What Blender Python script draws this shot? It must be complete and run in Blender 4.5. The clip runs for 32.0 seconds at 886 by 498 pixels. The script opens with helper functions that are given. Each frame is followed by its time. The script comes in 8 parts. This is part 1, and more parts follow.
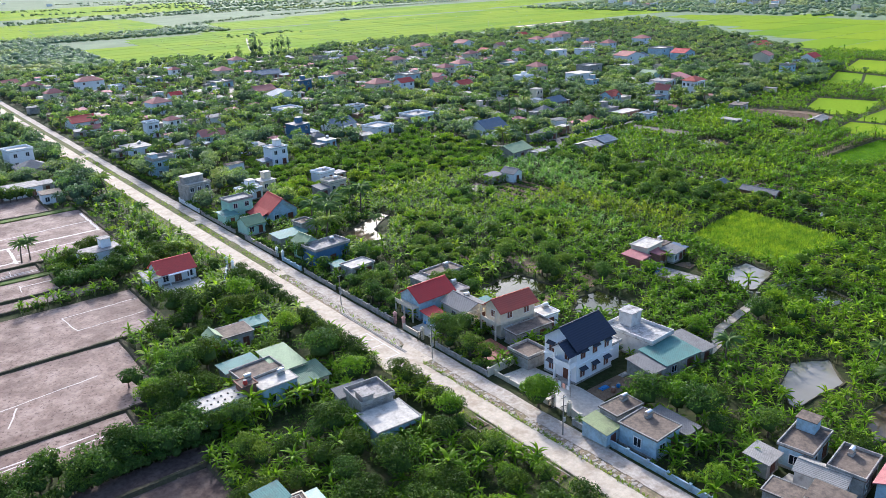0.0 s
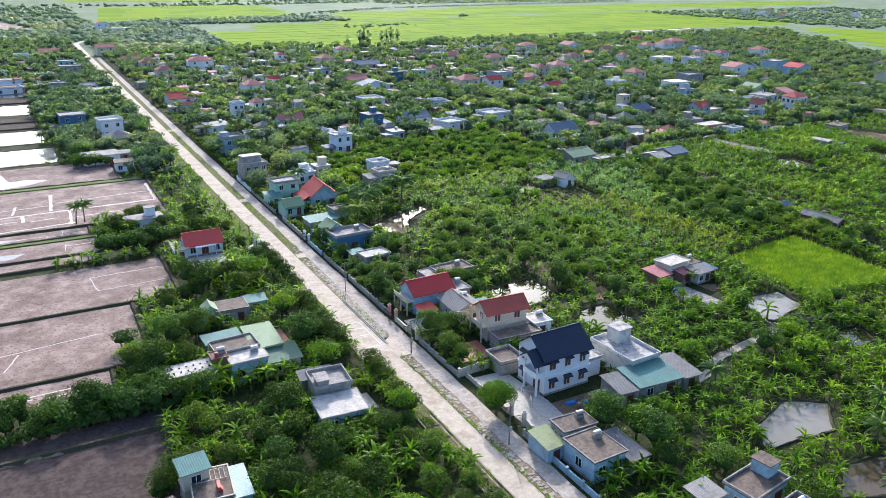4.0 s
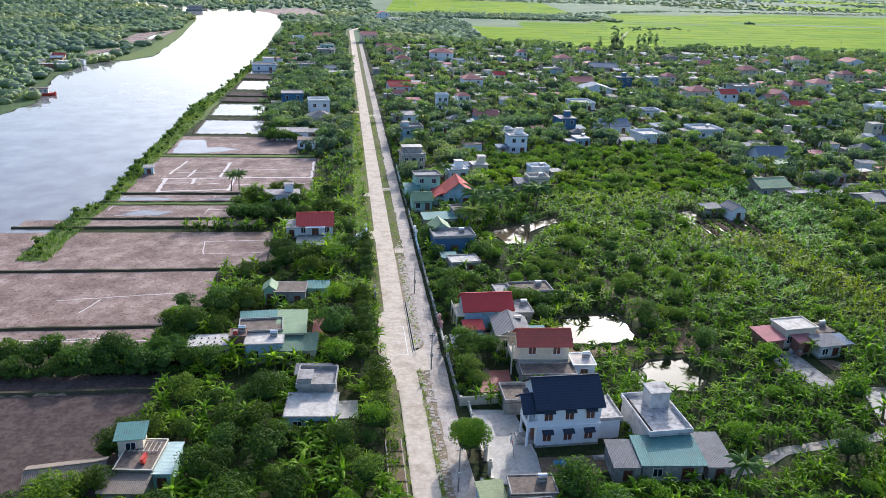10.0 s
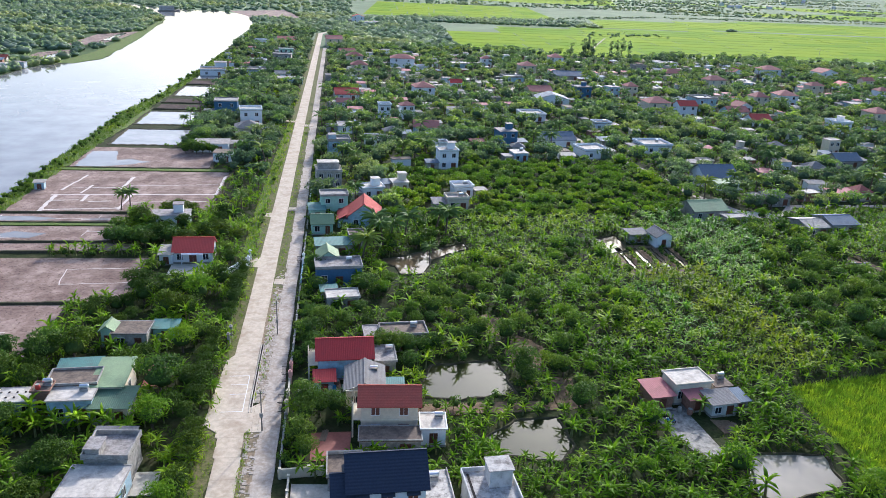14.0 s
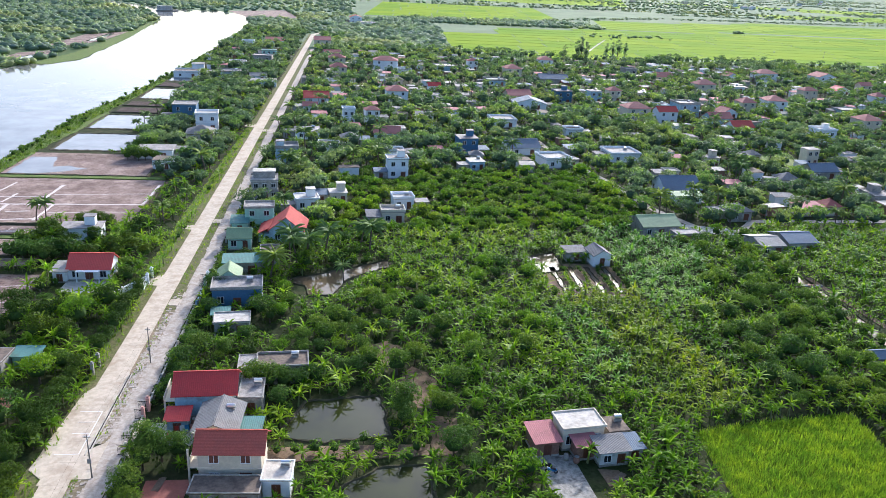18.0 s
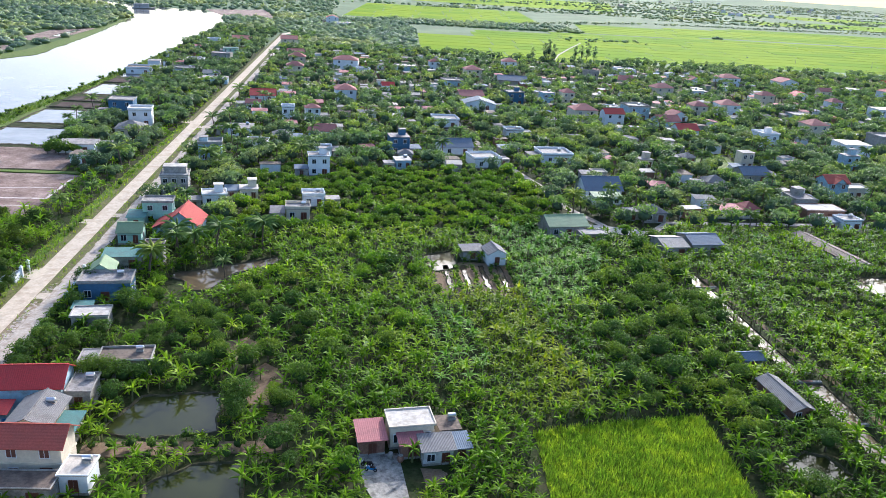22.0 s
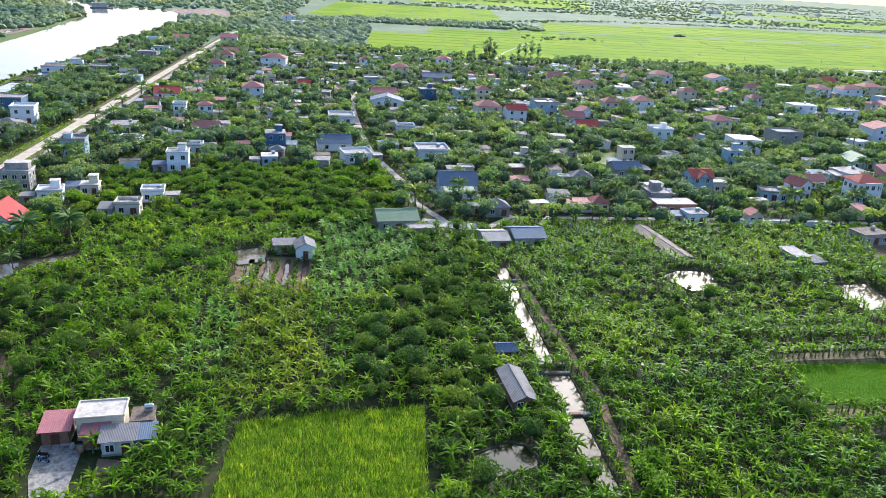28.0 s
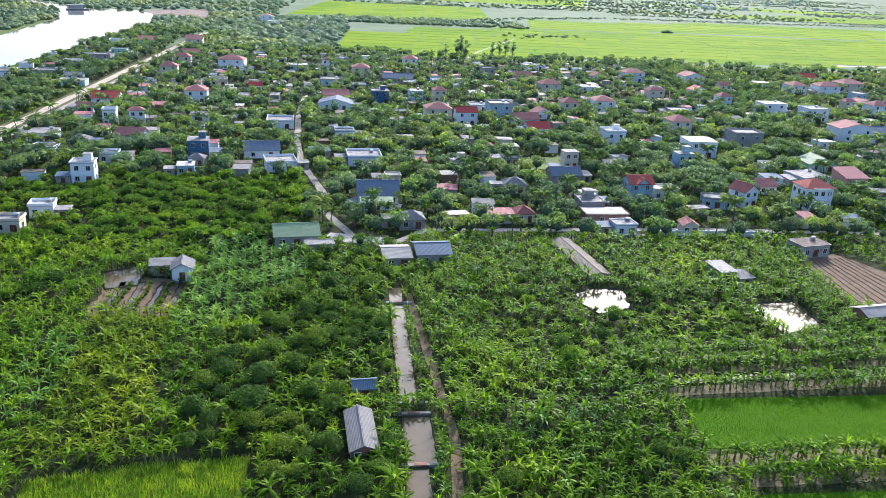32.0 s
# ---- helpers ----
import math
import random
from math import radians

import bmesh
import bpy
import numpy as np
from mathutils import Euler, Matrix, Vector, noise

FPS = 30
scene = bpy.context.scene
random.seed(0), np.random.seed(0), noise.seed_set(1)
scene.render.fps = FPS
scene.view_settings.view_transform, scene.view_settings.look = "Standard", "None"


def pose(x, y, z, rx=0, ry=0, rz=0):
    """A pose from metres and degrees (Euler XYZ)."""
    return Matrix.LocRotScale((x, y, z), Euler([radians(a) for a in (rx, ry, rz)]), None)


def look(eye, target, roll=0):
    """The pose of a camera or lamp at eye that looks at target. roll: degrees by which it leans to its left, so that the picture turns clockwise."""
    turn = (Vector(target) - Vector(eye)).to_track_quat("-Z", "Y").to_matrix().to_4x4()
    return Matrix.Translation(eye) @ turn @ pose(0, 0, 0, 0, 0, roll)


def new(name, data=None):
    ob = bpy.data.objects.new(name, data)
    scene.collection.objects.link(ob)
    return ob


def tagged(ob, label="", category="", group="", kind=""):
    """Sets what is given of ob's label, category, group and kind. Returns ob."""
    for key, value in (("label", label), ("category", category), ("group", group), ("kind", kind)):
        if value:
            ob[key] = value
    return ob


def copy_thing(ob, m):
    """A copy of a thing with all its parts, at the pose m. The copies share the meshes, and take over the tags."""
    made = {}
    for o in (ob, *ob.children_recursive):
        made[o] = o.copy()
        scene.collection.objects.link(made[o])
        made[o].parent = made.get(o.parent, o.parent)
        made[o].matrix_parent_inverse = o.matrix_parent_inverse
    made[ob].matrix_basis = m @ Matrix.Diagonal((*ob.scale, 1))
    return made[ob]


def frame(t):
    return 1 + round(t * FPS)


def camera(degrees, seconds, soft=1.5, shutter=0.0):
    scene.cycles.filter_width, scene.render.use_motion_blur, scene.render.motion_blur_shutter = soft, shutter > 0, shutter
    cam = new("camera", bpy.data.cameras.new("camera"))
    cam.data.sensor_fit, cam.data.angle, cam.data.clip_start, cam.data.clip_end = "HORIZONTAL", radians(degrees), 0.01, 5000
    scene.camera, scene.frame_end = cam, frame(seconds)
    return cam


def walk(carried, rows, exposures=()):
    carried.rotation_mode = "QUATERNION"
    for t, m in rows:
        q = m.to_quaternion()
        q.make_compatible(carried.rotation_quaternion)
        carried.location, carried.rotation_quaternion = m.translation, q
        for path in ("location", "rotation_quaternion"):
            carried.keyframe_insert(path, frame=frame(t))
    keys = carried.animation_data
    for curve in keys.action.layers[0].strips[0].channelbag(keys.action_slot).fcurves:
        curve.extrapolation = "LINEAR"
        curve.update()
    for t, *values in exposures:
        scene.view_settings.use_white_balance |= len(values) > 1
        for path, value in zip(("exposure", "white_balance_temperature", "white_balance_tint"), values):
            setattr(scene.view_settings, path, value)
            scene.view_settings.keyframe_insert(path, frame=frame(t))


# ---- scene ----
cam = camera(60.1, 32.0, 0.55)
PATH = [
    (0, (1.152, -4.266, 66.702), (2.299, -2.778, 66.017), -1.8),
    (0.5, (2.137, -5.414, 66.545), (3.291, -3.93, 65.86), -1.9),
    (1, (3.99, -6.57, 66.283), (5.131, -5.076, 65.599), -1.8),
    (1.5, (6.164, -7.749, 66.025), (7.285, -6.241, 65.34), -1.6),
    (2, (8.446, -9.172, 65.815), (9.544, -7.647, 65.131), -1.3),
    (2.5, (10.781, -10.758, 65.675), (11.862, -9.22, 64.991), -0.8),
    (3, (13.448, -12.443, 65.669), (14.489, -10.878, 64.985), -0.4),
    (3.5, (16.655, -14.209, 65.706), (17.631, -12.603, 65.022), -0.0),
    (4, (20.163, -15.947, 65.847), (21.067, -14.3, 65.161), 0.5),
    (4.5, (23.397, -17.463, 65.961), (24.245, -15.788, 65.271), 0.6),
    (6.5, (36.707, -22.427, 65.857), (37.355, -20.668, 65.161), 1.5),
    (7, (40.145, -22.823, 65.713), (40.764, -21.053, 65.016), 1.5),
    (7.5, (43.483, -22.809, 65.625), (44.077, -21.031, 64.929), 1.6),
    (8, (46.838, -22.441, 65.524), (47.422, -20.659, 64.828), 1.6),
    (8.5, (50.289, -21.931, 65.507), (50.861, -20.145, 64.812), 1.7),
    (9, (53.656, -21.015, 65.37), (54.136, -19.202, 64.674), 1.9),
    (9.5, (57.123, -19.839, 65.283), (57.466, -17.997, 64.585), 2.0),
    (10, (60.588, -18.762, 65.416), (60.845, -16.906, 64.716), 2.1),
    (10.5, (63.947, -17.437, 65.586), (64.206, -15.581, 64.887), 2.2),
    (11, (67.256, -15.908, 65.823), (67.516, -14.052, 65.124), 2.3),
    (11.5, (70.562, -14.35, 65.982), (70.823, -12.494, 65.284), 2.3),
    (12, (73.775, -12.681, 66.219), (74.037, -10.825, 65.522), 2.3),
    (12.5, (77.087, -10.776, 66.501), (77.351, -8.921, 65.803), 2.3),
    (13, (80.383, -8.678, 66.728), (80.647, -6.822, 66.031), 2.3),
    (13.5, (83.348, -6.404, 66.699), (83.618, -4.548, 66.004), 2.5),
    (14, (86.513, -4.619, 66.746), (86.785, -2.763, 66.053), 2.8),
    (14.5, (89.671, -3.265, 66.766), (89.946, -1.408, 66.077), 3.0),
    (16.5, (103.41, 3.353, 67.442), (103.64, 5.216, 66.75), 3.1),
    (17, (106.142, 4.29, 67.651), (106.369, 6.152, 66.957), 3.0),
    (17.5, (108.262, 4.544, 67.822), (108.489, 6.406, 67.127), 2.9),
    (18, (110.437, 4.696, 67.855), (110.668, 6.558, 67.16), 2.9),
    (18.5, (112.825, 4.588, 67.726), (113.058, 6.449, 67.032), 2.9),
    (19, (115.623, 4.356, 67.585), (115.856, 6.218, 66.894), 3.0),
    (19.5, (118.629, 4.262, 67.429), (118.862, 6.124, 66.739), 3.0),
    (20, (121.597, 4.302, 67.182), (121.833, 6.165, 66.494), 3.1),
    (20.5, (124.592, 4.228, 67.153), (124.833, 6.09, 66.464), 3.5),
    (21, (127.975, 4.096, 67.194), (128.216, 5.958, 66.505), 3.6),
    (21.5, (131.593, 3.812, 67.267), (131.835, 5.675, 66.579), 3.6),
    (22, (135.272, 3.599, 67.234), (135.515, 5.462, 66.547), 3.7),
    (22.5, (139.004, 3.291, 67.203), (139.247, 5.154, 66.517), 3.7),
    (23, (142.768, 2.972, 67.161), (143.01, 4.835, 66.476), 3.7),
    (23.5, (146.658, 2.55, 67.314), (146.899, 4.414, 66.629), 3.7),
    (24, (150.282, 2.027, 67.472), (150.526, 3.89, 66.787), 3.8),
    (24.5, (154.058, 1.418, 67.654), (154.303, 3.281, 66.97), 3.8),
    (25, (157.913, 0.889, 67.893), (158.157, 2.751, 67.207), 3.8),
    (25.5, (161.676, 0.555, 67.931), (161.922, 2.418, 67.246), 3.7),
    (27.5, (177.013, -1.74, 68.567), (177.265, 0.121, 67.88), 3.6),
    (28, (180.865, -1.961, 68.673), (181.114, -0.099, 67.985), 3.5),
    (28.5, (184.545, -1.424, 68.904), (184.792, 0.437, 68.214), 3.4),
    (29, (188.176, -0.434, 68.949), (188.421, 1.427, 68.258), 3.3),
    (29.5, (191.717, 0.727, 69.018), (191.955, 2.589, 68.327), 3.2),
    (30, (195.022, 2.016, 69.235), (195.262, 3.877, 68.543), 3.2),
    (30.5, (198.359, 3.56, 69.475), (198.598, 5.421, 68.782), 3.1),
    (31, (201.94, 5.508, 69.571), (202.177, 7.369, 68.878), 2.9),
    (31.5, (205.48, 7.608, 69.604), (205.714, 9.469, 68.911), 2.9),
    (32, (208.738, 10.168, 69.572), (208.974, 12.029, 68.879), 2.9),
]
walk(cam, [(t, look(eye, target, roll)) for t, eye, target, roll in PATH], [(0, 0.94, 5230, 12), (7, 0.86, 5230, 12), (10, 0.68, 5230, 12), (11.5, 0.63, 5230, 12), (13, 0.67, 5230, 12), (15, 0.80, 5230, 12), (21, 0.96, 5230, 12), (32, 1.05, 5230, 12)])

# ---- light: low late-afternoon sun ahead of the camera, clear hazy sky ----
SUN_EL, SUN_AZ = 24.8, 23.2
world = bpy.data.worlds.new("sky")
scene.world = world
world.use_nodes = True
wn = world.node_tree.nodes
sky = wn.new("ShaderNodeTexSky")
sky.sky_type = "NISHITA"
sky.sun_disc = False
sky.sun_elevation, sky.sun_rotation = radians(SUN_EL), radians(SUN_AZ)
sky.air_density, sky.dust_density, sky.ozone_density = 1.0, 4.0, 1.2
world.node_tree.links.new(sky.outputs[0], wn["Background"].inputs[0])
wn["Background"].inputs[1].default_value = 0.15
sun_data = bpy.data.lights.new("sun", "SUN")
sun_data.energy, sun_data.angle, sun_data.color = 3.15, radians(0.6), (1.0, 0.87, 0.70)
sun = new("sun", sun_data)
ce = math.cos(radians(SUN_EL))
to_sun = Vector((math.sin(radians(SUN_AZ)) * ce, math.cos(radians(SUN_AZ)) * ce, math.sin(radians(SUN_EL))))
sun.rotation_euler = to_sun.to_track_quat("Z", "Y").to_euler()
sun.location = (100, 100, 300)

# ---- materials ----
def material(name):
    m = bpy.data.materials.new(name)
    m.use_nodes = True
    nt = m.node_tree
    return m, nt, nt.nodes["Principled BSDF"], nt.nodes.new, nt.links.new


def noise_tex(nt, scale, detail=4.0, rough=0.6, coords=None):
    n = nt.nodes.new("ShaderNodeTexNoise")
    n.inputs["Scale"].default_value, n.inputs["Detail"].default_value, n.inputs["Roughness"].default_value = scale, detail, rough
    if coords is not None:
        nt.links.new(coords, n.inputs["Vector"])
    return n.outputs["Fac"]


def world_coords(nt):
    return nt.nodes.new("ShaderNodeNewGeometry").outputs["Position"]


def ramp(nt, fac, stops):
    r = nt.nodes.new("ShaderNodeValToRGB")
    while len(r.color_ramp.elements) < len(stops):
        r.color_ramp.elements.new(0.5)
    for e, (p, c) in zip(r.color_ramp.elements, stops):
        e.position, e.color = p, (*c, 1)
    nt.links.new(fac, r.inputs[0])
    return r.outputs[0]


def mixc(nt, a, b, fac, mode="MIX"):
    n = nt.nodes.new("ShaderNodeMix")
    n.data_type, n.blend_type = "RGBA", mode
    for sock, v in ((n.inputs[6], a), (n.inputs[7], b), (n.inputs[0], fac)):
        if isinstance(v, tuple):
            sock.default_value = (*v, 1)
        elif isinstance(v, float):
            sock.default_value = v
        else:
            nt.links.new(v, sock)
    return n.outputs[2]


def bumped(nt, bsdf, height, strength, dist):
    b = nt.nodes.new("ShaderNodeBump")
    b.inputs["Strength"].default_value, b.inputs["Distance"].default_value = strength, dist
    nt.links.new(height, b.inputs["Height"])
    nt.links.new(b.outputs[0], bsdf.inputs["Normal"])


def scaled(c, k):
    return tuple(min(1.0, v * k) for v in c)


def surface(name, c, rough=0.8, grain=6.0, stain=0.25, var=0.25, stain_col=None, bump=0.15, gloss=0.3, broad_scale=0.35):
    """A matt surface: base colour with grain and broad stains, both at their real size."""
    m, nt, b, mk, ln = material(name)
    pos = world_coords(nt)
    fine = noise_tex(nt, grain, 5, 0.65, pos)
    broad = noise_tex(nt, broad_scale, 5, 0.7, pos)
    col = ramp(nt, fine, [(0.3, scaled(c, 1 - var)), (0.7, scaled(c, 1 + var * 0.6))])
    mask = ramp(nt, broad, [(0.45, (0, 0, 0)), (0.68, (1, 1, 1))])
    mm = mk("ShaderNodeMath")
    mm.operation = "MULTIPLY"
    ln(mask, mm.inputs[0])
    mm.inputs[1].default_value = stain
    col = mixc(nt, col, stain_col or scaled(c, 0.45), mm.outputs[0])
    ln(col, b.inputs["Base Color"])
    b.inputs["Roughness"].default_value = rough
    b.inputs["Specular IOR Level"].default_value = gloss
    if bump:
        bumped(nt, b, fine, bump, 0.05)
    return m


def roofing(name, c, rough=0.55, pitch=0.25, across="x", stain=0.35, metal=0.0, depth=0.5):
    """Corrugated sheet or tile courses: ribs as relief, weathered."""
    m, nt, b, mk, ln = material(name)
    tc = mk("ShaderNodeTexCoord").outputs["Object"]
    wv = mk("ShaderNodeTexWave")
    wv.bands_direction = across.upper()
    wv.inputs["Scale"].default_value = 0.31 / pitch
    wv.inputs["Distortion"].default_value = 0.0
    ln(tc, wv.inputs["Vector"])
    broad = noise_tex(nt, 0.5, 5, 0.7, world_coords(nt))
    fine = noise_tex(nt, 5.0, 4, 0.6, world_coords(nt))
    col = ramp(nt, fine, [(0.3, scaled(c, 0.8)), (0.7, scaled(c, 1.15))])
    mask = ramp(nt, broad, [(0.48, (0, 0, 0)), (0.72, (stain, stain, stain))])
    col = mixc(nt, col, (0.09, 0.075, 0.06), mask)
    ln(col, b.inputs["Base Color"])
    b.inputs["Roughness"].default_value, b.inputs["Metallic"].default_value = min(0.9, rough + 0.28), metal
    b.inputs["Specular IOR Level"].default_value = 0.3
    bumped(nt, b, wv.outputs["Fac"], depth, 0.04)
    return m


def leafy(name, dark, light, trans=0.45, rough=0.42, far=0.045, glow=1.5, gloss=0.4):
    """Foliage: each leaf varies, broad drifts over the plan, light shines through."""
    m, nt, b, mk, ln = material(name)
    isl = mk("ShaderNodeNewGeometry")
    drift = noise_tex(nt, far, 3, 0.6, isl.outputs["Position"])
    one = mixc(nt, dark, light, isl.outputs["Random Per Island"])
    two = ramp(nt, drift, [(0.32, (0.62, 0.72, 0.78)), (0.5, (0.95, 0.98, 0.9)), (0.68, (1.50, 1.28, 0.72))])
    col = mixc(nt, one, two, 1.0, "MULTIPLY")
    ln(col, b.inputs["Base Color"])
    b.inputs["Roughness"].default_value = rough
    b.inputs["Specular IOR Level"].default_value = gloss
    tr = mk("ShaderNodeBsdfTranslucent")
    ln(mixc(nt, col, (glow, glow * 1.12, glow * 0.55), 1.0, "MULTIPLY"), tr.inputs["Color"])
    mx = mk("ShaderNodeMixShader")
    mx.inputs[0].default_value = trans
    ln(b.outputs[0], mx.inputs[1])
    ln(tr.outputs[0], mx.inputs[2])
    ln(mx.outputs[0], nt.nodes["Material Output"].inputs[0])
    return m


def water(name, c, rough=0.03, ripple=0.6, depth=0.02):
    m, nt, b, mk, ln = material(name)
    pos = world_coords(nt)
    broad = noise_tex(nt, 0.08, 3, 0.6, pos)
    ln(ramp(nt, broad, [(0.3, scaled(c, 0.75)), (0.7, scaled(c, 1.25))]), b.inputs["Base Color"])
    b.inputs["Roughness"].default_value, b.inputs["IOR"].default_value = rough, 1.33
    b.inputs["Specular IOR Level"].default_value = 0.42
    bumped(nt, b, noise_tex(nt, ripple, 3, 0.5, pos), 0.10, depth)
    return m


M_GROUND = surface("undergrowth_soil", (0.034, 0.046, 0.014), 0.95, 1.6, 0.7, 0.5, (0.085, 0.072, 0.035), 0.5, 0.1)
M_GRASS = surface("verge_grass", (0.115, 0.17, 0.03), 0.9, 3.0, 0.5, 0.5, (0.16, 0.13, 0.06), 0.6, 0.15)
M_VERGE = surface("dusty_verge", (0.125, 0.135, 0.045), 0.95, 2.4, 0.8, 0.5, (0.20, 0.155, 0.095), 0.7, 0.1, 0.6)
M_SOIL = surface("bare_soil", (0.21, 0.145, 0.09), 0.95, 2.5, 0.5, 0.35, (0.10, 0.07, 0.045), 0.5, 0.15)
M_ROAD = surface("road_concrete", (0.56, 0.475, 0.365), 0.9, 1.4, 0.75, 0.2, (0.34, 0.255, 0.175), 0.1, 0.15, 0.3)
M_LANE = surface("lane_concrete", (0.47, 0.405, 0.335), 0.9, 1.8, 0.75, 0.28, (0.24, 0.18, 0.125), 0.2, 0.2, 0.6)
M_RUBBLE = surface("verge_rubble", (0.29, 0.215, 0.135), 0.95, 2.2, 0.75, 0.5, (0.10, 0.11, 0.04), 0.8)
M_YARD = surface("yard_concrete", (0.52, 0.475, 0.40), 0.8, 1.6, 0.55, 0.22, (0.28, 0.25, 0.205), 0.15, 0.3, 0.5)
M_WETYARD = surface("damp_yard_concrete", (0.36, 0.335, 0.29), 0.85, 1.6, 0.95, 0.35, (0.10, 0.09, 0.075), 0.15, 0.2, 0.9)
M_ROOFCON = surface("roof_concrete", (0.34, 0.31, 0.285), 0.85, 2.2, 0.85, 0.35, (0.11, 0.095, 0.08), 0.2, 0.3, 0.8)
M_ROOFDARK = surface("weathered_roof_slab", (0.185, 0.14, 0.105), 0.9, 2.0, 0.9, 0.4, (0.065, 0.052, 0.043), 0.2, 0.3, 0.7)
M_ROOFSTAIN = surface("mottled_roof_slab", (0.50, 0.47, 0.43), 0.9, 1.5, 0.95, 0.3, (0.13, 0.115, 0.105), 0.15, 0.2, 0.9)
M_ROOFWHITE = surface("limewashed_roof", (0.58, 0.53, 0.455), 0.85, 1.6, 0.7, 0.22, (0.26, 0.22, 0.18), 0.15, 0.2, 0.6)
M_WHITE = surface("white_render", (0.78, 0.79, 0.80), 0.75, 2.0, 0.25, 0.08, (0.52, 0.51, 0.48), 0.05)
M_OLDWHITE = surface("weathered_white_render", (0.62, 0.61, 0.58), 0.85, 1.8, 0.8, 0.2, (0.25, 0.235, 0.21), 0.05, 0.25, 0.9)
M_CREAM = surface("cream_render", (0.66, 0.58, 0.44), 0.8, 2.0, 0.35, 0.12, (0.38, 0.32, 0.24), 0.05)
M_GREYW = surface("grey_render", (0.38, 0.355, 0.315), 0.85, 1.6, 0.75, 0.3, (0.16, 0.145, 0.125), 0.1, 0.25, 0.7)
M_BLUEW = surface("blue_render", (0.075, 0.16, 0.27), 0.75, 2.0, 0.35, 0.15, (0.05, 0.09, 0.14), 0.05)
M_PALEBLUE = surface("pale_blue_render", (0.40, 0.54, 0.62), 0.8, 2.0, 0.65, 0.16, (0.22, 0.24, 0.24), 0.05, 0.25, 0.7)
M_MINT = surface("mint_render", (0.38, 0.58, 0.47), 0.75, 2.0, 0.35, 0.12, (0.26, 0.34, 0.28), 0.05)
M_PINK = surface("pink_render", (0.60, 0.33, 0.27), 0.8, 2.0, 0.35, 0.15, (0.34, 0.2, 0.16), 0.05)
M_BRICKW = surface("old_brickwork", (0.30, 0.16, 0.11), 0.9, 3.0, 0.5, 0.35, (0.14, 0.09, 0.07), 0.2)
M_MUD = surface("salt_mud", (0.240, 0.164, 0.131), 0.85, 1.4, 0.85, 0.35, (0.42, 0.32, 0.265), 0.2, 0.2, 0.22)
# Wet mud that also carries the hedge's shadow on the two near pans.
M_MUDDARK = surface("wet_shaded_mud", (0.082, 0.060, 0.052), 0.9, 1.2, 0.7, 0.35, (0.135, 0.105, 0.088), 0.15, 0.05, 0.3)
M_BUND = surface("earth_bund", (0.085, 0.072, 0.045), 0.95, 2.0, 0.5, 0.4, (0.06, 0.075, 0.02), 0.5, 0.1)
M_STRAW = surface("dry_leaf_litter", (0.235, 0.185, 0.11), 0.95, 3.0, 0.8, 0.5, (0.06, 0.065, 0.025), 0.4, 0.1, 0.9)
M_SALT = surface("dry_salt", (0.60, 0.53, 0.48), 0.8, 4.0, 0.4, 0.15, (0.40, 0.33, 0.3), 0.1)
M_RICE = surface("ripening_rice", (0.205, 0.30, 0.010), 0.95, 0.9, 0.6, 0.18, (0.155, 0.25, 0.010), 0.25, 0.02, 0.02)
M_RICE2 = surface("young_rice", (0.070, 0.150, 0.002), 0.95, 1.6, 0.4, 0.25, (0.045, 0.13, 0.008), 0.4, 0.05)
_nt = M_MUD.node_tree
_sock = _nt.nodes["Principled BSDF"].inputs["Base Color"]
_src = _sock.links[0].from_socket
_pos = world_coords(_nt)
_mud = mixc(_nt, _src, ramp(_nt, noise_tex(_nt, 1.9, 2, 0.5, _pos), [(0.34, (0.42, 0.38, 0.36)), (0.40, (1.0, 1.0, 1.0))]), 0.8, "MULTIPLY")
_nt.links.new(mixc(_nt, _mud, ramp(_nt, noise_tex(_nt, 0.09, 3, 0.6, _pos), [(0.38, (0.62, 0.58, 0.57)), (0.55, (1.0, 1.0, 1.0))]), 0.8, "MULTIPLY"), _sock)
_nt = M_RICE.node_tree
_oi = _nt.nodes.new("ShaderNodeObjectInfo")
_sock = _nt.nodes["Principled BSDF"].inputs["Base Color"]
_src = _sock.links[0].from_socket
_nt.links.new(mixc(_nt, _src, ramp(_nt, _oi.outputs["Random"], [(0.0, (0.72, 0.86, 0.9)), (0.5, (1.0, 1.0, 1.0)), (1.0, (1.12, 1.05, 0.9))]), 1.0, "MULTIPLY"), _sock)
M_SCRUB = surface("riverside_scrub", (0.085, 0.125, 0.05), 0.95, 0.12, 0.6, 0.35, (0.13, 0.16, 0.075), 0.0, 0.05)
M_REEDBASE = surface("reed_litter", (0.155, 0.20, 0.022), 0.95, 2.4, 0.8, 0.5, (0.075, 0.12, 0.016), 0.6, 0.05, 0.5)
# Far plain and fallow plots: green greyed by haze held in the colour.
M_FALLOW = surface("hazed_fallow_scrub", (0.185, 0.235, 0.135), 0.95, 0.02, 0.6, 0.3, (0.135, 0.18, 0.115), 0.0, 0.05)
M_WATER = water("river_water", (0.20, 0.19, 0.18), 0.06, 0.5, 0.004)
M_POND = water("pond_water", (0.030, 0.034, 0.010), 0.05, 0.9, 0.006)
# Bright sky reflection painted into the water's base colour.
M_SKYWATER = water("sky_paled_pond_water", (0.21, 0.19, 0.15), 0.06, 0.9, 0.006)
M_MUDWATER = water("muddy_pond_water", (0.115, 0.085, 0.050), 0.06, 0.9, 0.006)
M_GLASS, _nt, _b, _, _ = material("dark_window_glass")
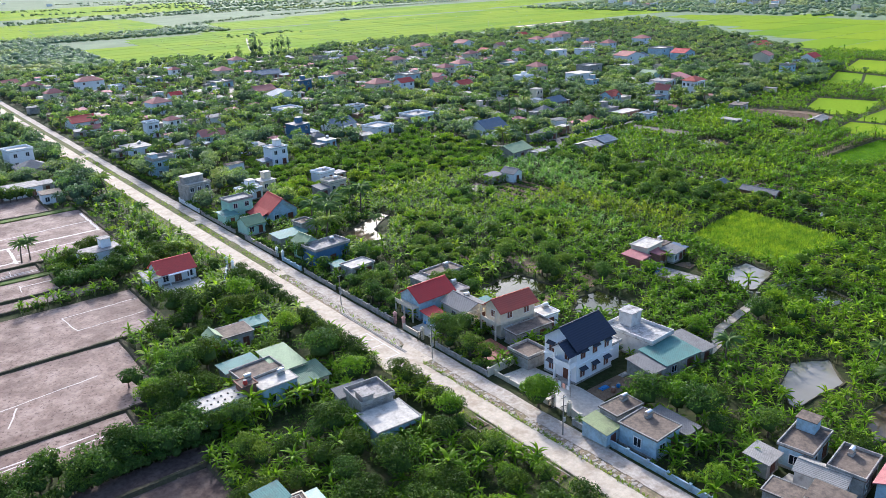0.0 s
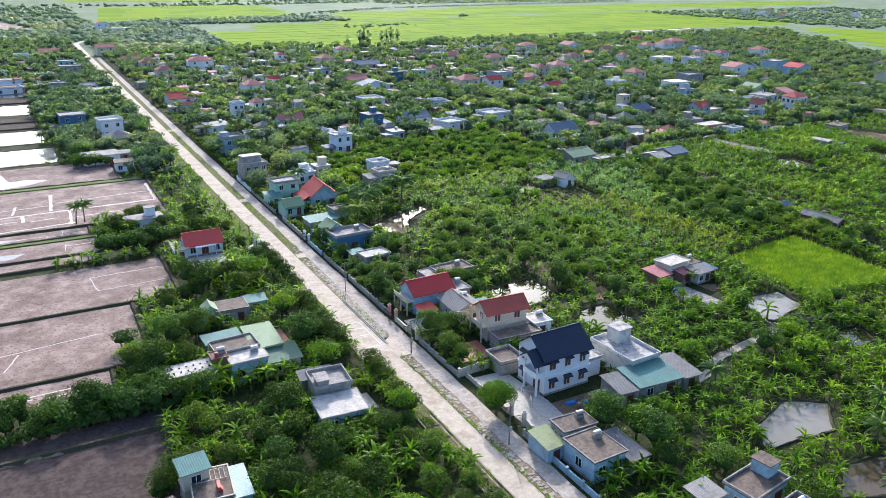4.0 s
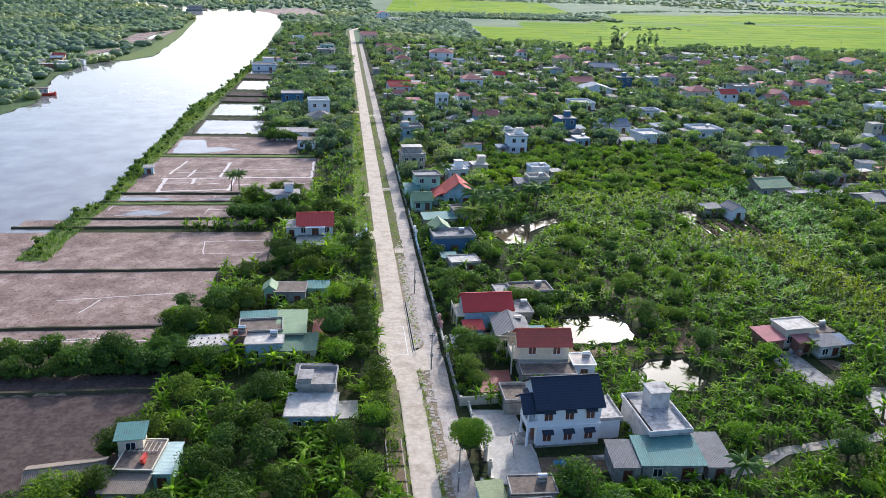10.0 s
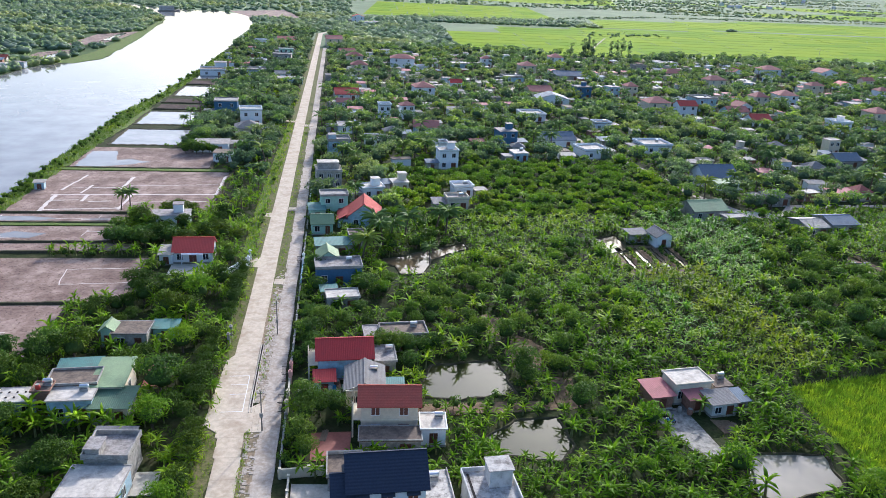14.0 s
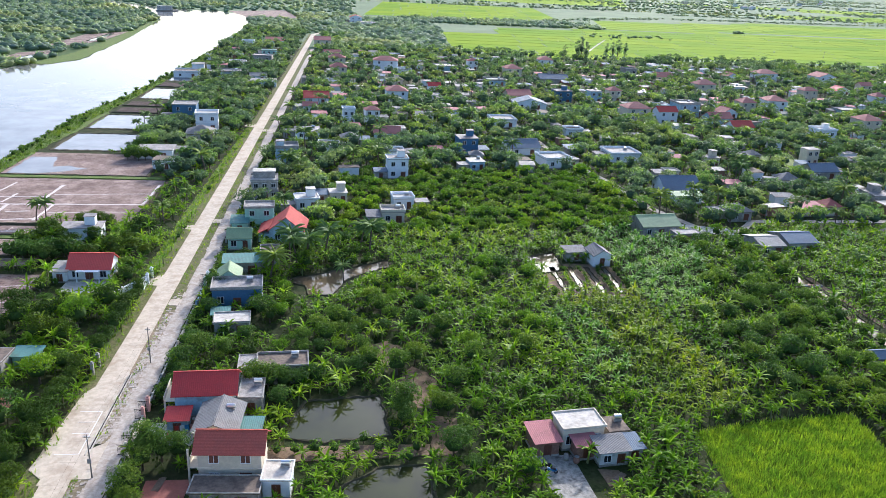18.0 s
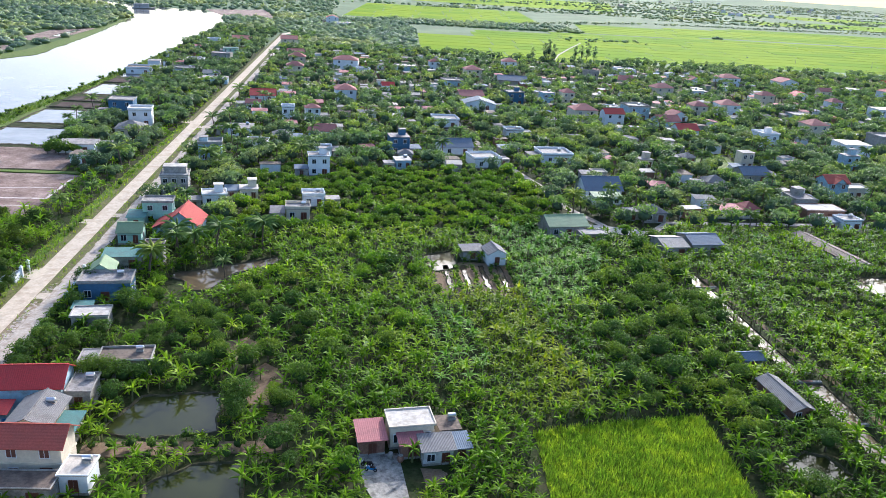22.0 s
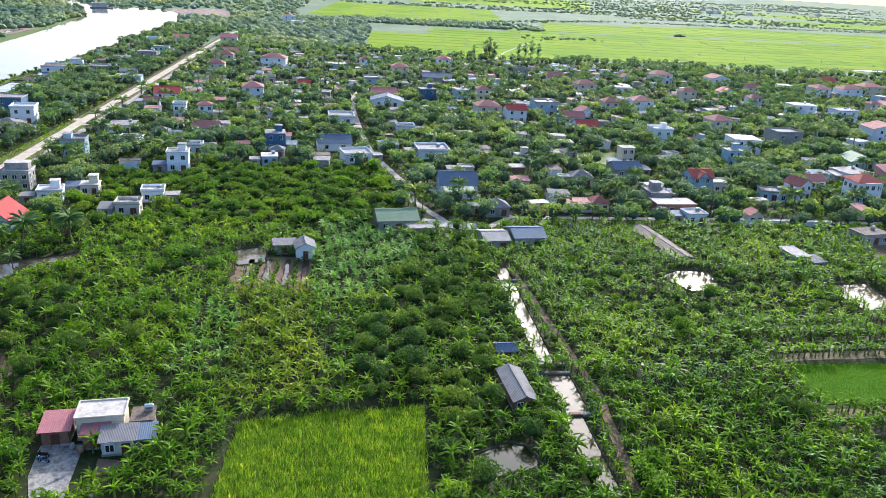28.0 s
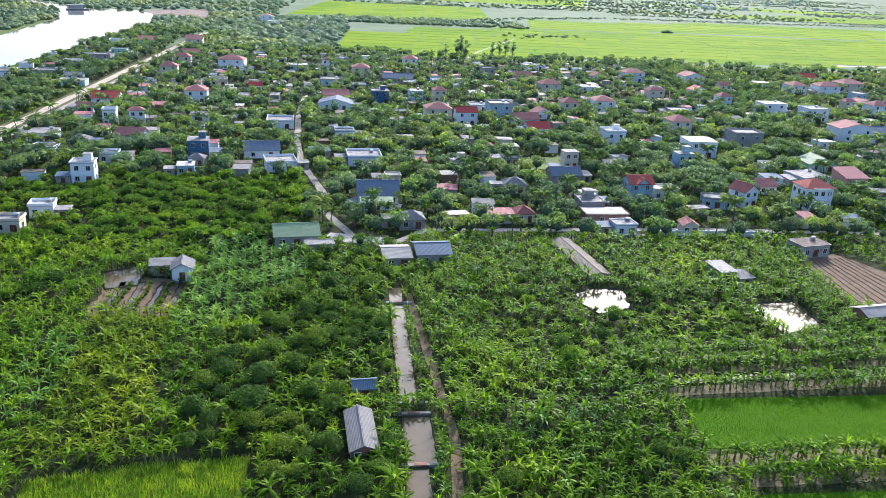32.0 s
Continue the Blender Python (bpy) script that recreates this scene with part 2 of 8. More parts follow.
_b.inputs["Base Color"].default_value, _b.inputs["Roughness"].default_value = (0.02, 0.025, 0.03, 1), 0.06
M_WOODRED = surface("red_brown_joinery", (0.14, 0.05, 0.03), 0.45, 8.0, 0.2, 0.25, None, 0.05, 0.5)
M_FRAMEW = surface("white_joinery", (0.72, 0.72, 0.70), 0.5, 6.0, 0.2, 0.1, None, 0.03)
M_DARK = surface("dark_opening", (0.035, 0.03, 0.028), 0.9, 3.0, 0.2, 0.3, None, 0.0, 0.1)
M_CANOPY = surface("dark_slate_hood", (0.035, 0.042, 0.06), 0.6, 5.0, 0.2, 0.2, None, 0.1)
M_STEEL, _nt, _b, _, _ = material("stainless_tank")
_b.inputs["Base Color"].default_value, _b.inputs["Metallic"].default_value, _b.inputs["Roughness"].default_value = (0.72, 0.72, 0.72, 1), 1.0, 0.28
M_TIMBER = surface("weathered_timber", (0.20, 0.145, 0.10), 0.85, 6.0, 0.4, 0.35, None, 0.2)
M_POLE = surface("pole_concrete", (0.20, 0.185, 0.165), 0.85, 4.0, 0.3, 0.2, None, 0.05)
M_BARK = surface("tree_bark", (0.13, 0.10, 0.075), 0.95, 6.0, 0.4, 0.4, None, 0.4)
M_BSTEM = surface("banana_stem", (0.17, 0.18, 0.065), 0.8, 3.0, 0.6, 0.3, (0.16, 0.10, 0.05), 0.1)
M_PLASTICB = surface("blue_plastic", (0.05, 0.22, 0.5), 0.45, 4.0, 0.2, 0.1, None, 0.0)
M_PLASTICR = surface("red_plastic", (0.5, 0.06, 0.04), 0.45, 4.0, 0.2, 0.1, None, 0.0)
R_BLUE = roofing("dark_blue_tiles", (0.026, 0.035, 0.060), 0.48, 0.33, "y", 0.05, 0.0, 0.6)
# Both reds are dulled by painted-in haze, the village tiles most.
R_RED = roofing("red_tiles", (0.31, 0.105, 0.085), 0.6, 0.35, "y", 0.3, 0.0, 0.6)
R_VRED = roofing("haze_paled_red_tiles", (0.40, 0.17, 0.14), 0.6, 0.35, "y", 0.3, 0.0, 0.6)
R_TILE = roofing("bright_red_tiles", (0.40, 0.095, 0.065), 0.6, 0.35, "y", 0.25, 0.0, 0.6)
R_DRED = roofing("crimson_sheet", (0.46, 0.050, 0.045), 0.45, 0.3, "x", 0.2, 0.0, 0.6)
R_ORANGE = roofing("orange_red_tiles", (0.40, 0.068, 0.055), 0.6, 0.35, "y", 0.12, 0.0, 0.5)
R_SCARLET = roofing("scarlet_sheet", (0.58, 0.090, 0.070), 0.55, 0.33, "x", 0.15, 0.0, 0.5)
R_GREY = roofing("grey_fibre_cement", (0.21, 0.20, 0.19), 0.7, 0.22, "x", 0.5, 0.0, 0.8)
R_BGREY = roofing("blue_grey_sheet", (0.12, 0.16, 0.21), 0.5, 0.3, "x", 0.25, 0.0, 0.6)
R_TEAL = roofing("teal_sheet", (0.105, 0.225, 0.195), 0.45, 0.3, "x", 0.45, 0.0, 0.5)
R_MOSS = roofing("moss_green_sheet", (0.12, 0.19, 0.12), 0.5, 0.3, "x", 0.4, 0.0, 0.4)
R_GREEN = roofing("pale_green_sheet", (0.23, 0.31, 0.165), 0.45, 0.3, "y", 0.25, 0.0, 0.5)
R_OLIVE = roofing("yellow_green_sheet", (0.32, 0.35, 0.16), 0.45, 0.3, "y", 0.45, 0.0, 0.2)
R_MINT = roofing("pale_mint_sheet", (0.46, 0.56, 0.50), 0.5, 0.3, "y", 0.3, 0.0, 0.4)
R_PINK = roofing("faded_pink_sheet", (0.40, 0.155, 0.15), 0.55, 0.3, "x", 0.35, 0.0, 0.5)
R_FIBRE = roofing("mossy_fibre_sheet", (0.25, 0.20, 0.15), 0.7, 0.25, "x", 0.5, 0.0, 0.9)
R_PALE = roofing("pale_corrugated", (0.35, 0.32, 0.28), 0.5, 0.25, "x", 0.45, 0.0, 0.9)
L_BANANA = leafy("banana_leaf", (0.079, 0.158, 0.006), (0.228, 0.342, 0.015), 0.46, 0.55, 0.05, 1.55, 0.07)
L_BANANA_PALE = leafy("pale_banana_leaf", (0.105, 0.215, 0.030), (0.235, 0.375, 0.065), 0.40, 0.55, 0.05, 1.4, 0.08)
L_BANANA_YELLOW = leafy("yellowing_banana_leaf", (0.125, 0.195, 0.010), (0.265, 0.330, 0.016), 0.46, 0.55, 0.10, 1.45, 0.06)
L_TREE = leafy("fruit_tree_leaf", (0.054, 0.100, 0.017), (0.145, 0.205, 0.034), 0.42, 0.55, 0.06, 1.55, 0.06)
L_TREE_DARK = leafy("dark_tree_leaf", (0.044, 0.088, 0.022), (0.105, 0.165, 0.035), 0.36, 0.55, 0.06, 1.45, 0.06)
L_LYCHEE = leafy("lychee_leaf", (0.030, 0.060, 0.011), (0.082, 0.126, 0.020), 0.26, 0.6, 0.06, 1.4, 0.05)
# Village leaves: lightened and shifted to blue, the air's haze painted in.
L_VTREE = leafy("hazed_village_leaf", (0.110, 0.158, 0.092), (0.218, 0.275, 0.156), 0.40, 0.6, 0.03, 1.35, 0.2)
L_VDARK = leafy("hazed_village_dark_leaf", (0.072, 0.110, 0.072), (0.140, 0.185, 0.112), 0.38, 0.6, 0.03, 1.35, 0.2)
L_VLIGHT = leafy("hazed_village_bright_leaf", (0.130, 0.200, 0.060), (0.235, 0.310, 0.095), 0.42, 0.6, 0.03, 1.4, 0.2)
L_TREE_LIGHT = leafy("bright_tree_leaf", (0.085, 0.165, 0.012), (0.165, 0.250, 0.020), 0.44, 0.55, 0.06, 1.5, 0.06)
L_PALM = leafy("coconut_frond", (0.110, 0.165, 0.060), (0.225, 0.295, 0.100), 0.44, 0.6, 0.05, 1.35, 0.08)
# Far leaves: distance haze put into the base colour, pale and greyed.
L_FAR = leafy("hazed_distant_foliage", (0.235, 0.285, 0.215), (0.31, 0.36, 0.265), 0.48, 0.7, 0.008, 1.25, 0.2)
L_REED = leafy("reed_blade", (0.115, 0.195, 0.012), (0.29, 0.38, 0.024), 0.45, 0.55, 0.35, 1.4, 0.1)
L_BANKGRASS = leafy("bank_grass_blade", (0.075, 0.125, 0.02), (0.17, 0.235, 0.04), 0.4, 0.55, 0.05, 1.35, 0.12)
L_RICE = leafy("rice_blade", (0.080, 0.170, 0.003), (0.160, 0.275, 0.004), 0.46, 0.6, 0.12, 1.3, 0.05)
# Balls inside crowns, coloured as inner shade; the village's is paler for haze.
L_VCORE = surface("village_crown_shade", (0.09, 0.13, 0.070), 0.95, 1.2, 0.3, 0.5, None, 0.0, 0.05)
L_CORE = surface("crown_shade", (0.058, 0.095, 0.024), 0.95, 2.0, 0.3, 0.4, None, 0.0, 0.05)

# ---- mesh helpers ----
def add_box(bm, x0, y0, z0, x1, y1, z1):
    v = [bm.verts.new(p) for p in ((x0, y0, z0), (x1, y0, z0), (x1, y1, z0), (x0, y1, z0), (x0, y0, z1), (x1, y0, z1), (x1, y1, z1), (x0, y1, z1))]
    for f in ((3, 2, 1, 0), (4, 5, 6, 7), (0, 1, 5, 4), (1, 2, 6, 5), (2, 3, 7, 6), (3, 0, 4, 7)):
        bm.faces.new([v[i] for i in f])


def boxes(*bs):
    bm = bmesh.new()
    for b in bs:
        add_box(bm, *b)
    return bm


def add_tube(bm, p0, p1, r0, r1, n=8):
    p0, p1 = Vector(p0), Vector(p1)
    q = (p1 - p0).to_track_quat("Z", "Y")
    rings = []
    for p, r in ((p0, r0), (p1, r1)):
        rings.append([bm.verts.new(p + q @ Vector((r * math.cos(a * math.tau / n), r * math.sin(a * math.tau / n), 0))) for a in range(n)])
    for i in range(n):
        bm.faces.new((rings[0][i], rings[0][(i + 1) % n], rings[1][(i + 1) % n], rings[1][i]))
    bm.faces.new(rings[1])
    bm.faces.new(rings[0][::-1])


def tube(p0, p1, r0, r1=None, n=10):
    bm = bmesh.new()
    add_tube(bm, p0, p1, r0, r0 if r1 is None else r1, n)
    return bm


def solid(points, thick):
    """Closed polygons, each given a thickness downwards."""
    bm = bmesh.new()
    for ps in points:
        top = [bm.verts.new(p) for p in ps]
        low = [bm.verts.new((p[0], p[1], p[2] - thick)) for p in ps]
        n = len(ps)
        bm.faces.new(top)
        bm.faces.new(low[::-1])
        for i in range(n):
            bm.faces.new((top[i], low[i], low[(i + 1) % n], top[(i + 1) % n]))
    bmesh.ops.recalc_face_normals(bm, faces=bm.faces)
    return bm


def part(name, bm, mtl, parent=None, label=""):
    if isinstance(bm, bmesh.types.BMesh):
        me = bpy.data.meshes.new(name)
        bm.to_mesh(me)
        bm.free()
    else:
        me = bm
    if mtl is not None and not me.materials:
        me.materials.append(mtl)
    ob = new(name, me)
    ob.parent = parent
    if label:
        tagged(ob, label)
    return ob


def thing(name, m, label, category, group="", kind=""):
    e = new(name)
    e.empty_display_size = 0.2
    e.matrix_world = m
    return tagged(e, label, category, group, kind)


def sheet_mesh(name, pts, z, mtl):
    """A flat field, pool or pavement of any outline, with a skirt into the ground."""
    bm = solid([[(x, y, z) for x, y in pts]], 0.25)
    me = bpy.data.meshes.new(name)
    bm.to_mesh(me)
    bm.free()
    me.materials.append(mtl)
    return me


def wobbled(pts, step=2.0, amp=0.35, seed=0):
    """An outline with its edges broken up as real banks are."""
    out = []
    rnd = random.Random(seed)
    n = len(pts)
    for i in range(n):
        a, b = Vector(pts[i]), Vector(pts[(i + 1) % n])
        k = max(1, int((b - a).length / step))
        nrm = Vector((-(b - a).y, (b - a).x)).normalized()
        for j in range(k):
            p = a.lerp(b, j / k)
            if j:
                p = p + nrm * rnd.uniform(-amp, amp)
            out.append((p.x, p.y))
    return out


# plan of what is taken, one cell a metre
GX0, GY0, GW, GH = -420, 0, 1500, 1500
taken = np.zeros((GH, GW), bool)


def inside(pts, X, Y):
    ok = np.zeros(X.shape, bool)
    n = len(pts)
    for i in range(n):
        (x0, y0), (x1, y1) = pts[i], pts[(i + 1) % n]
        if y0 == y1:
            continue
        ok ^= ((y0 > Y) != (y1 > Y)) & (X < (x1 - x0) * (Y - y0) / (y1 - y0) + x0)
    return ok


def block(pts, grow=0.0):
    xs, ys = [p[0] for p in pts], [p[1] for p in pts]
    i0, i1 = max(0, int(min(xs) - grow - GX0)), min(GW, int(max(xs) + grow - GX0) + 2)
    j0, j1 = max(0, int(min(ys) - grow - GY0)), min(GH, int(max(ys) + grow - GY0) + 2)
    if i0 >= i1 or j0 >= j1:
        return
    X, Y = np.meshgrid(np.arange(i0, i1) + GX0 + 0.5, np.arange(j0, j1) + GY0 + 0.5)
    ok = inside(pts, X, Y)
    for s in range(int(math.ceil(grow))):
        o = ok.copy()
        o[1:] |= ok[:-1]
        o[:-1] |= ok[1:]
        o[:, 1:] |= ok[:, :-1]
        o[:, :-1] |= ok[:, 1:]
        ok = o
    taken[j0:j1, i0:i1] |= ok


def rect(x0, y0, x1, y1):
    return [(x0, y0), (x1, y0), (x1, y1), (x0, y1)]


def turned(x, y, w, d, yaw):
    c, s = math.cos(radians(yaw)), math.sin(radians(yaw))
    return [(x + c * a - s * b, y + s * a + c * b) for a, b in ((-w / 2, -d / 2), (w / 2, -d / 2), (w / 2, d / 2), (-w / 2, d / 2))]


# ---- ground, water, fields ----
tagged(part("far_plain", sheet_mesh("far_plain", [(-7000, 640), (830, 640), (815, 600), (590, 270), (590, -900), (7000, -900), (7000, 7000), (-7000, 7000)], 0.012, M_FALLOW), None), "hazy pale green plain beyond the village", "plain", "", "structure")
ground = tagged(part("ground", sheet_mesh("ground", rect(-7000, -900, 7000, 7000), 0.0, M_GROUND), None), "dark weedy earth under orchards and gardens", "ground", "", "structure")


def pond(pts, mtl=None, label="still brown-green pond between banana rows", seed=1, rim=0.35, grow=0.0, south=1.5, ragged=0.25):
    pts = wobbled(pts, 1.3, ragged, seed)
    t = thing("pond", Matrix.Identity(4), label, "pond", "", "structure")
    part("water_surface", sheet_mesh("water_surface", pts, 0.06, mtl or M_POND), None, t)
    cx, cy = sum(p[0] for p in pts) / len(pts), sum(p[1] for p in pts) / len(pts)
    bm = bmesh.new()
    ring = []
    for k, (x, y) in enumerate(pts):
        v = Vector((x - cx, y - cy))
        u = v.normalized()
        w = rim * (0.7 + 0.6 * abs(math.sin(k * 1.7)))
        ring.append([bm.verts.new((x - u.x * 0.15, y - u.y * 0.15, 0.02)), bm.verts.new((x + u.x * 0.25 * w, y + u.y * 0.25 * w, 0.26 + 0.1 * math.sin(k * 2.3))),
                     bm.verts.new((x + u.x * w, y + u.y * w, 0.22)), bm.verts.new((x + u.x * w * 1.6, y + u.y * w * 1.6, -0.05))])
    n = len(ring)
    for i in range(n):
        for j in range(3):
            bm.faces.new((ring[i][j], ring[i][j + 1], ring[(i + 1) % n][j + 1], ring[(i + 1) % n][j]))
    part("bank", bm, M_BUND, t)
    block(pts, grow)
    block([(x, y - south) for x, y in pts], 0)
    return t


pond([(99, 104.5), (103, 114.6), (114.8, 116), (116, 104.6), (106.5, 103.2)], None, "square fish pond mirroring the sky behind tiled houses", 1)
pond([(108.9, 92), (114, 96.3), (121, 97), (121.6, 89.3), (118.7, 85.8), (109.3, 88)], None, "small fish pond with overhanging bushes", 2)
pond([(147.8, 85.5), (159.2, 84.6), (157.6, 77.2), (146, 74.6), (143.5, 78)], M_SKYWATER, "pond beside the garden path, painted pale with reflected sky", 3)
pond([(111.8, 49.9), (121.4, 52.9), (127.6, 49.2), (121.6, 43.8), (108, 44.9)], M_SKYWATER, "pond ringed by banana plants, sky reflection in its pale colour", 4)
pond([(113.7, 36.9), (121.8, 35.9), (114.5, 29.6), (107.8, 32.6)], M_MUDWATER, "shallow brown pond behind farm sheds", 5)
pond([(151.5, 67.1), (158.3, 65.4), (155.4, 58.6), (149, 60)], None, "narrow pond under banana leaves", 6)
pond([(93.9, 165.4), (102.2, 169), (118.5, 178), (119, 174), (109, 166.6), (106, 157.5), (101, 157.2), (100, 162.5)], M_MUDWATER, "winding muddy brown pond among palms", 7, 0.35, 0.0, 4.5)
pond([(152.1, 179.9), (161.1, 184.3), (161.3, 172.6), (155.5, 170.3)], M_MUDWATER, "small muddy pond by a farmhouse", 8)
pond([(200.2, 94), (206.2, 97.4), (208.9, 96.3), (210.3, 91.2), (203, 89)], M_POND, "small muddy pond shaded by trees", 9)
pond([(258.4, 166.6), (264, 170.5), (272.4, 170.4), (270.6, 160), (262.3, 157)], M_MUDWATER, "irregular pond with tree stumps in a banana garden", 10)
pond([(298.9, 161.6), (310.8, 163.4), (310.6, 150.5), (299.6, 146.3)], M_MUDWATER, "square muddy pond beside a vegetable field", 11)
pond([(176, 342), (190, 346), (192, 337), (178, 335)], M_MUDWATER, "pale village pond", 13)
for i in range(4):
    pond(rect(157.7 + i * 4.3, 158.5, 158.8 + i * 4.3, 174), M_MUDWATER, "thin irrigation ditch between vegetable beds", 20 + i, 0.25, 0.0)
pond(rect(216.9, 122.8, 220.0, 171.3), M_MUDWATER, "long straight irrigation canal with pale water", 14, 0.4, 0.0, 1.0, 0.07)
pond(rect(217.2, 105.2, 221.7, 117.8), M_MUDWATER, "broad canal basin with pale water", 15, 0.4, 0.0, 1.0, 0.07)
pond(rect(216.6, 84, 220.2, 104.2), M_MUDWATER, "narrow canal reach with pale water", 16, 0.4, 0.0, 1.0, 0.07)
for y in (104.7, 118.6, 121.9, 162.6):
    sl = thing("canal_sill", pose(219, y, 0), "low concrete sill crossing the irrigation canal", "sill", "sills of the canal", "structure")
    part("sill_beam", boxes((-2.8, -0.3, -0.1, 2.8, 0.3, 0.42)), M_GREYW, sl)
    part("sill_cap", boxes((-1.0, -0.36, 0.42, 1.0, 0.36, 0.5)), M_BRICKW, sl)

river = [(-12, 150), (-10, 185), (-6, 196), (-7, 245), (-6.5, 303), (-7.5, 346), (-1, 402), (2.5, 491), (3.5, 587), (0, 750), (0, 860), (-22, 985), (-60, 1035), (-117, 1042), (-260, 1190), (-600, 1330), (-600, 1250), (-253, 1150), (-137, 1005), (-93, 861), (-73, 669), (-64, 528), (-74, 501), (-86, 499), (-93, 469), (-94, 430), (-87, 394), (-76, 346), (-82, 300), (-90, 220), (-95, 150)]
river_ob = thing("river", Matrix.Identity(4), "broad calm river reflecting a pale sky", "river", "", "structure")
part("water_surface", sheet_mesh("water_surface", wobbled(river, 6, 1.1, 3), 0.07, M_WATER), None, river_ob)
block(river, 1)


def field(name, pts, mtl, label, cat, z=0.10, seed=0, grow=0.0, amp=0.2):
    t = thing(name, Matrix.Identity(4), label, cat, "", "structure")
    part("field_surface", sheet_mesh("field_surface", wobbled(pts, 3, amp, seed), z, mtl), None, t)
    if mtl not in (M_FALLOW, M_SCRUB):
        block(pts, grow)
    return t


def bund(parent, a, b, w=0.9, h=0.45, mtl=None, grow=0.0, seed=0):
    """An earth ridge from a to b with an uneven crest."""
    a, b = Vector(a), Vector(b)
    n = max(2, int((b - a).length / 2.0))
    nr = Vector((-(b - a).y, (b - a).x)).normalized()
    rnd = random.Random(seed)
    bm, rows = bmesh.new(), []
    for i in range(n + 1):
        p = a.lerp(b, i / n) + nr * rnd.uniform(-0.12, 0.12)
        k = rnd.uniform(0.8, 1.2)
        rows.append([bm.verts.new((*(p + nr * s * w * k), z)) for s, z in ((-0.8, -0.02), (-0.35, h * k), (0.35, h * k * 0.95), (0.8, -0.02))])
    for r, s in zip(rows, rows[1:]):
        for j in range(3):
            bm.faces.new((r[j], r[j + 1], s[j + 1], s[j]))
    bm.faces.new(rows[0])
    bm.faces.new(rows[-1][::-1])
    part("bund", bm, mtl or M_BUND, parent)


def salt_plot(y0, y1, x0, x1, seed, dark_mud=False, marks=True):
    """A mud pan for salt making: flat mud, a bund at its near side, pale salt lines."""
    pts = [(x0, y0 + 0.6), (x1, y0), (x1, y1 - 0.2), (x0, y1 + 0.4)]
    t = field("salt_pan", pts, M_MUDDARK if dark_mud else M_MUD, "bare mauve-brown salt pan of drying mud", "salt pan", 0.10, seed, 1.0, 0.15)
    tagged(t, group="salt pans by the river")
    bund(t, (x0 - 1, y0), (x1 + 1, y0 - 0.3), 0.8, 0.5, M_BUND, 0, seed)
    bund(t, (x1 + 0.6, y0), (x1 + 0.6, y1), 0.8, 0.45, M_BUND, 0, seed + 50)
    rnd = random.Random(seed)
    if marks:
        for k in range(4 + int((y1 - y0) / 7)):
            horiz = rnd.random() < 0.55
            xa, ya = rnd.uniform(x0 + 2, x1 - 3), rnd.uniform(y0 + 2, y1 - 2)
            ln_ = rnd.uniform(6, 20) if horiz else rnd.uniform(3, (y1 - y0) * 0.6)
            wd = rnd.uniform(0.14, 0.32)
            ps = []
            for s in (1, -1):
                seq = range(9) if s > 0 else range(8, -1, -1)
                for i in seq:
                    u = i / 8
                    j = rnd.uniform(-0.06, 0.06)
                    p = (xa + ln_ * u, ya + 0.02 * ln_ * u + s * wd / 2 + j) if horiz else (xa + s * wd / 2 + j + 0.1 * ln_ * u, ya + ln_ * u)
                    ps.append((min(max(p[0], x0 + 0.5), x1 - 0.3), min(max(p[1], y0 + 1), y1 - 0.8)))
            part("salt_line", sheet_mesh("salt_line", ps, 0.112 + 0.004 * (k % 3), M_SALT), None, t)
    return t


salt_plot(66, 91.5, -30, 30.5, 1, True, False)
salt_plot(92.5, 97.5, -30, 31.5, 2, True, False)
salt_plot(106, 114.6, -30, 26, 3)
bund(thing("canal_bank", Matrix.Identity(4), "pale stone-edged bank along the drain", "bank", "", "structure"), (-30, 91.4), (31, 92.6), 0.9, 0.4, M_RUBBLE, 0, 99)
salt_plot(115.5, 142.5, -30, 33, 4, False, False)
salt_plot(143.5, 168.5, -30, 43, 5, False, False)
salt_plot(172.5, 178.2, -20, 38, 6, False, False)
salt_plot(179.5, 191, -6, 31, 7)
salt_plot(194, 201, -5, 30, 8, False, True)
big_pan = salt_plot(202.5, 246, -3, 51.5, 9, False, False)


def salt_line(parent, a, b, w, seed):
    """A ragged white ridge of scraped salt from a to b."""
    a, b = Vector(a), Vector(b)
    n = max(4, int((b - a).length / 1.5))
    nr = Vector((-(b - a).y, (b - a).x)).normalized()
    rnd = random.Random(seed)
    up, down = [], []
    for i in range(n + 1):
        p = a.lerp(b, i / n) + nr * rnd.uniform(-0.15, 0.15)
        up.append(tuple(p + nr * w * rnd.uniform(0.3, 0.7)))
        down.append(tuple(p - nr * w * rnd.uniform(0.3, 0.7)))
    part("salt_line", sheet_mesh("salt_line", up + down[::-1], 0.114 + 0.004 * (seed % 4), M_SALT), None, parent)


for k, (a, b, w) in enumerate((((5.0, 219), (51, 220.4), 0.8), ((7.5, 204.8), (27.7, 206.8), 0.7), ((7, 203.5), (6.4, 219), 1.1), ((6.3, 224), (9, 241), 0.7), ((12.5, 221), (13.6, 229.6), 0.7), ((22.5, 221), (23.1, 239.2), 0.9), ((26.6, 205.3), (27.2, 219.5), 0.7),
                               ((50.6, 221), (50.8, 241), 0.7), ((15.2, 212.8), (15.2, 219), 1.0), ((6.5, 213.5), (14, 214.2), 0.5), ((17, 212.4), (23, 213.4), 0.6), ((8.4, 226), (22, 227), 0.35), ((24, 229), (50, 231), 0.35), ((28, 212), (49, 213.5), 0.35))):
    salt_line(big_pan, a, b, w, 200 + k)
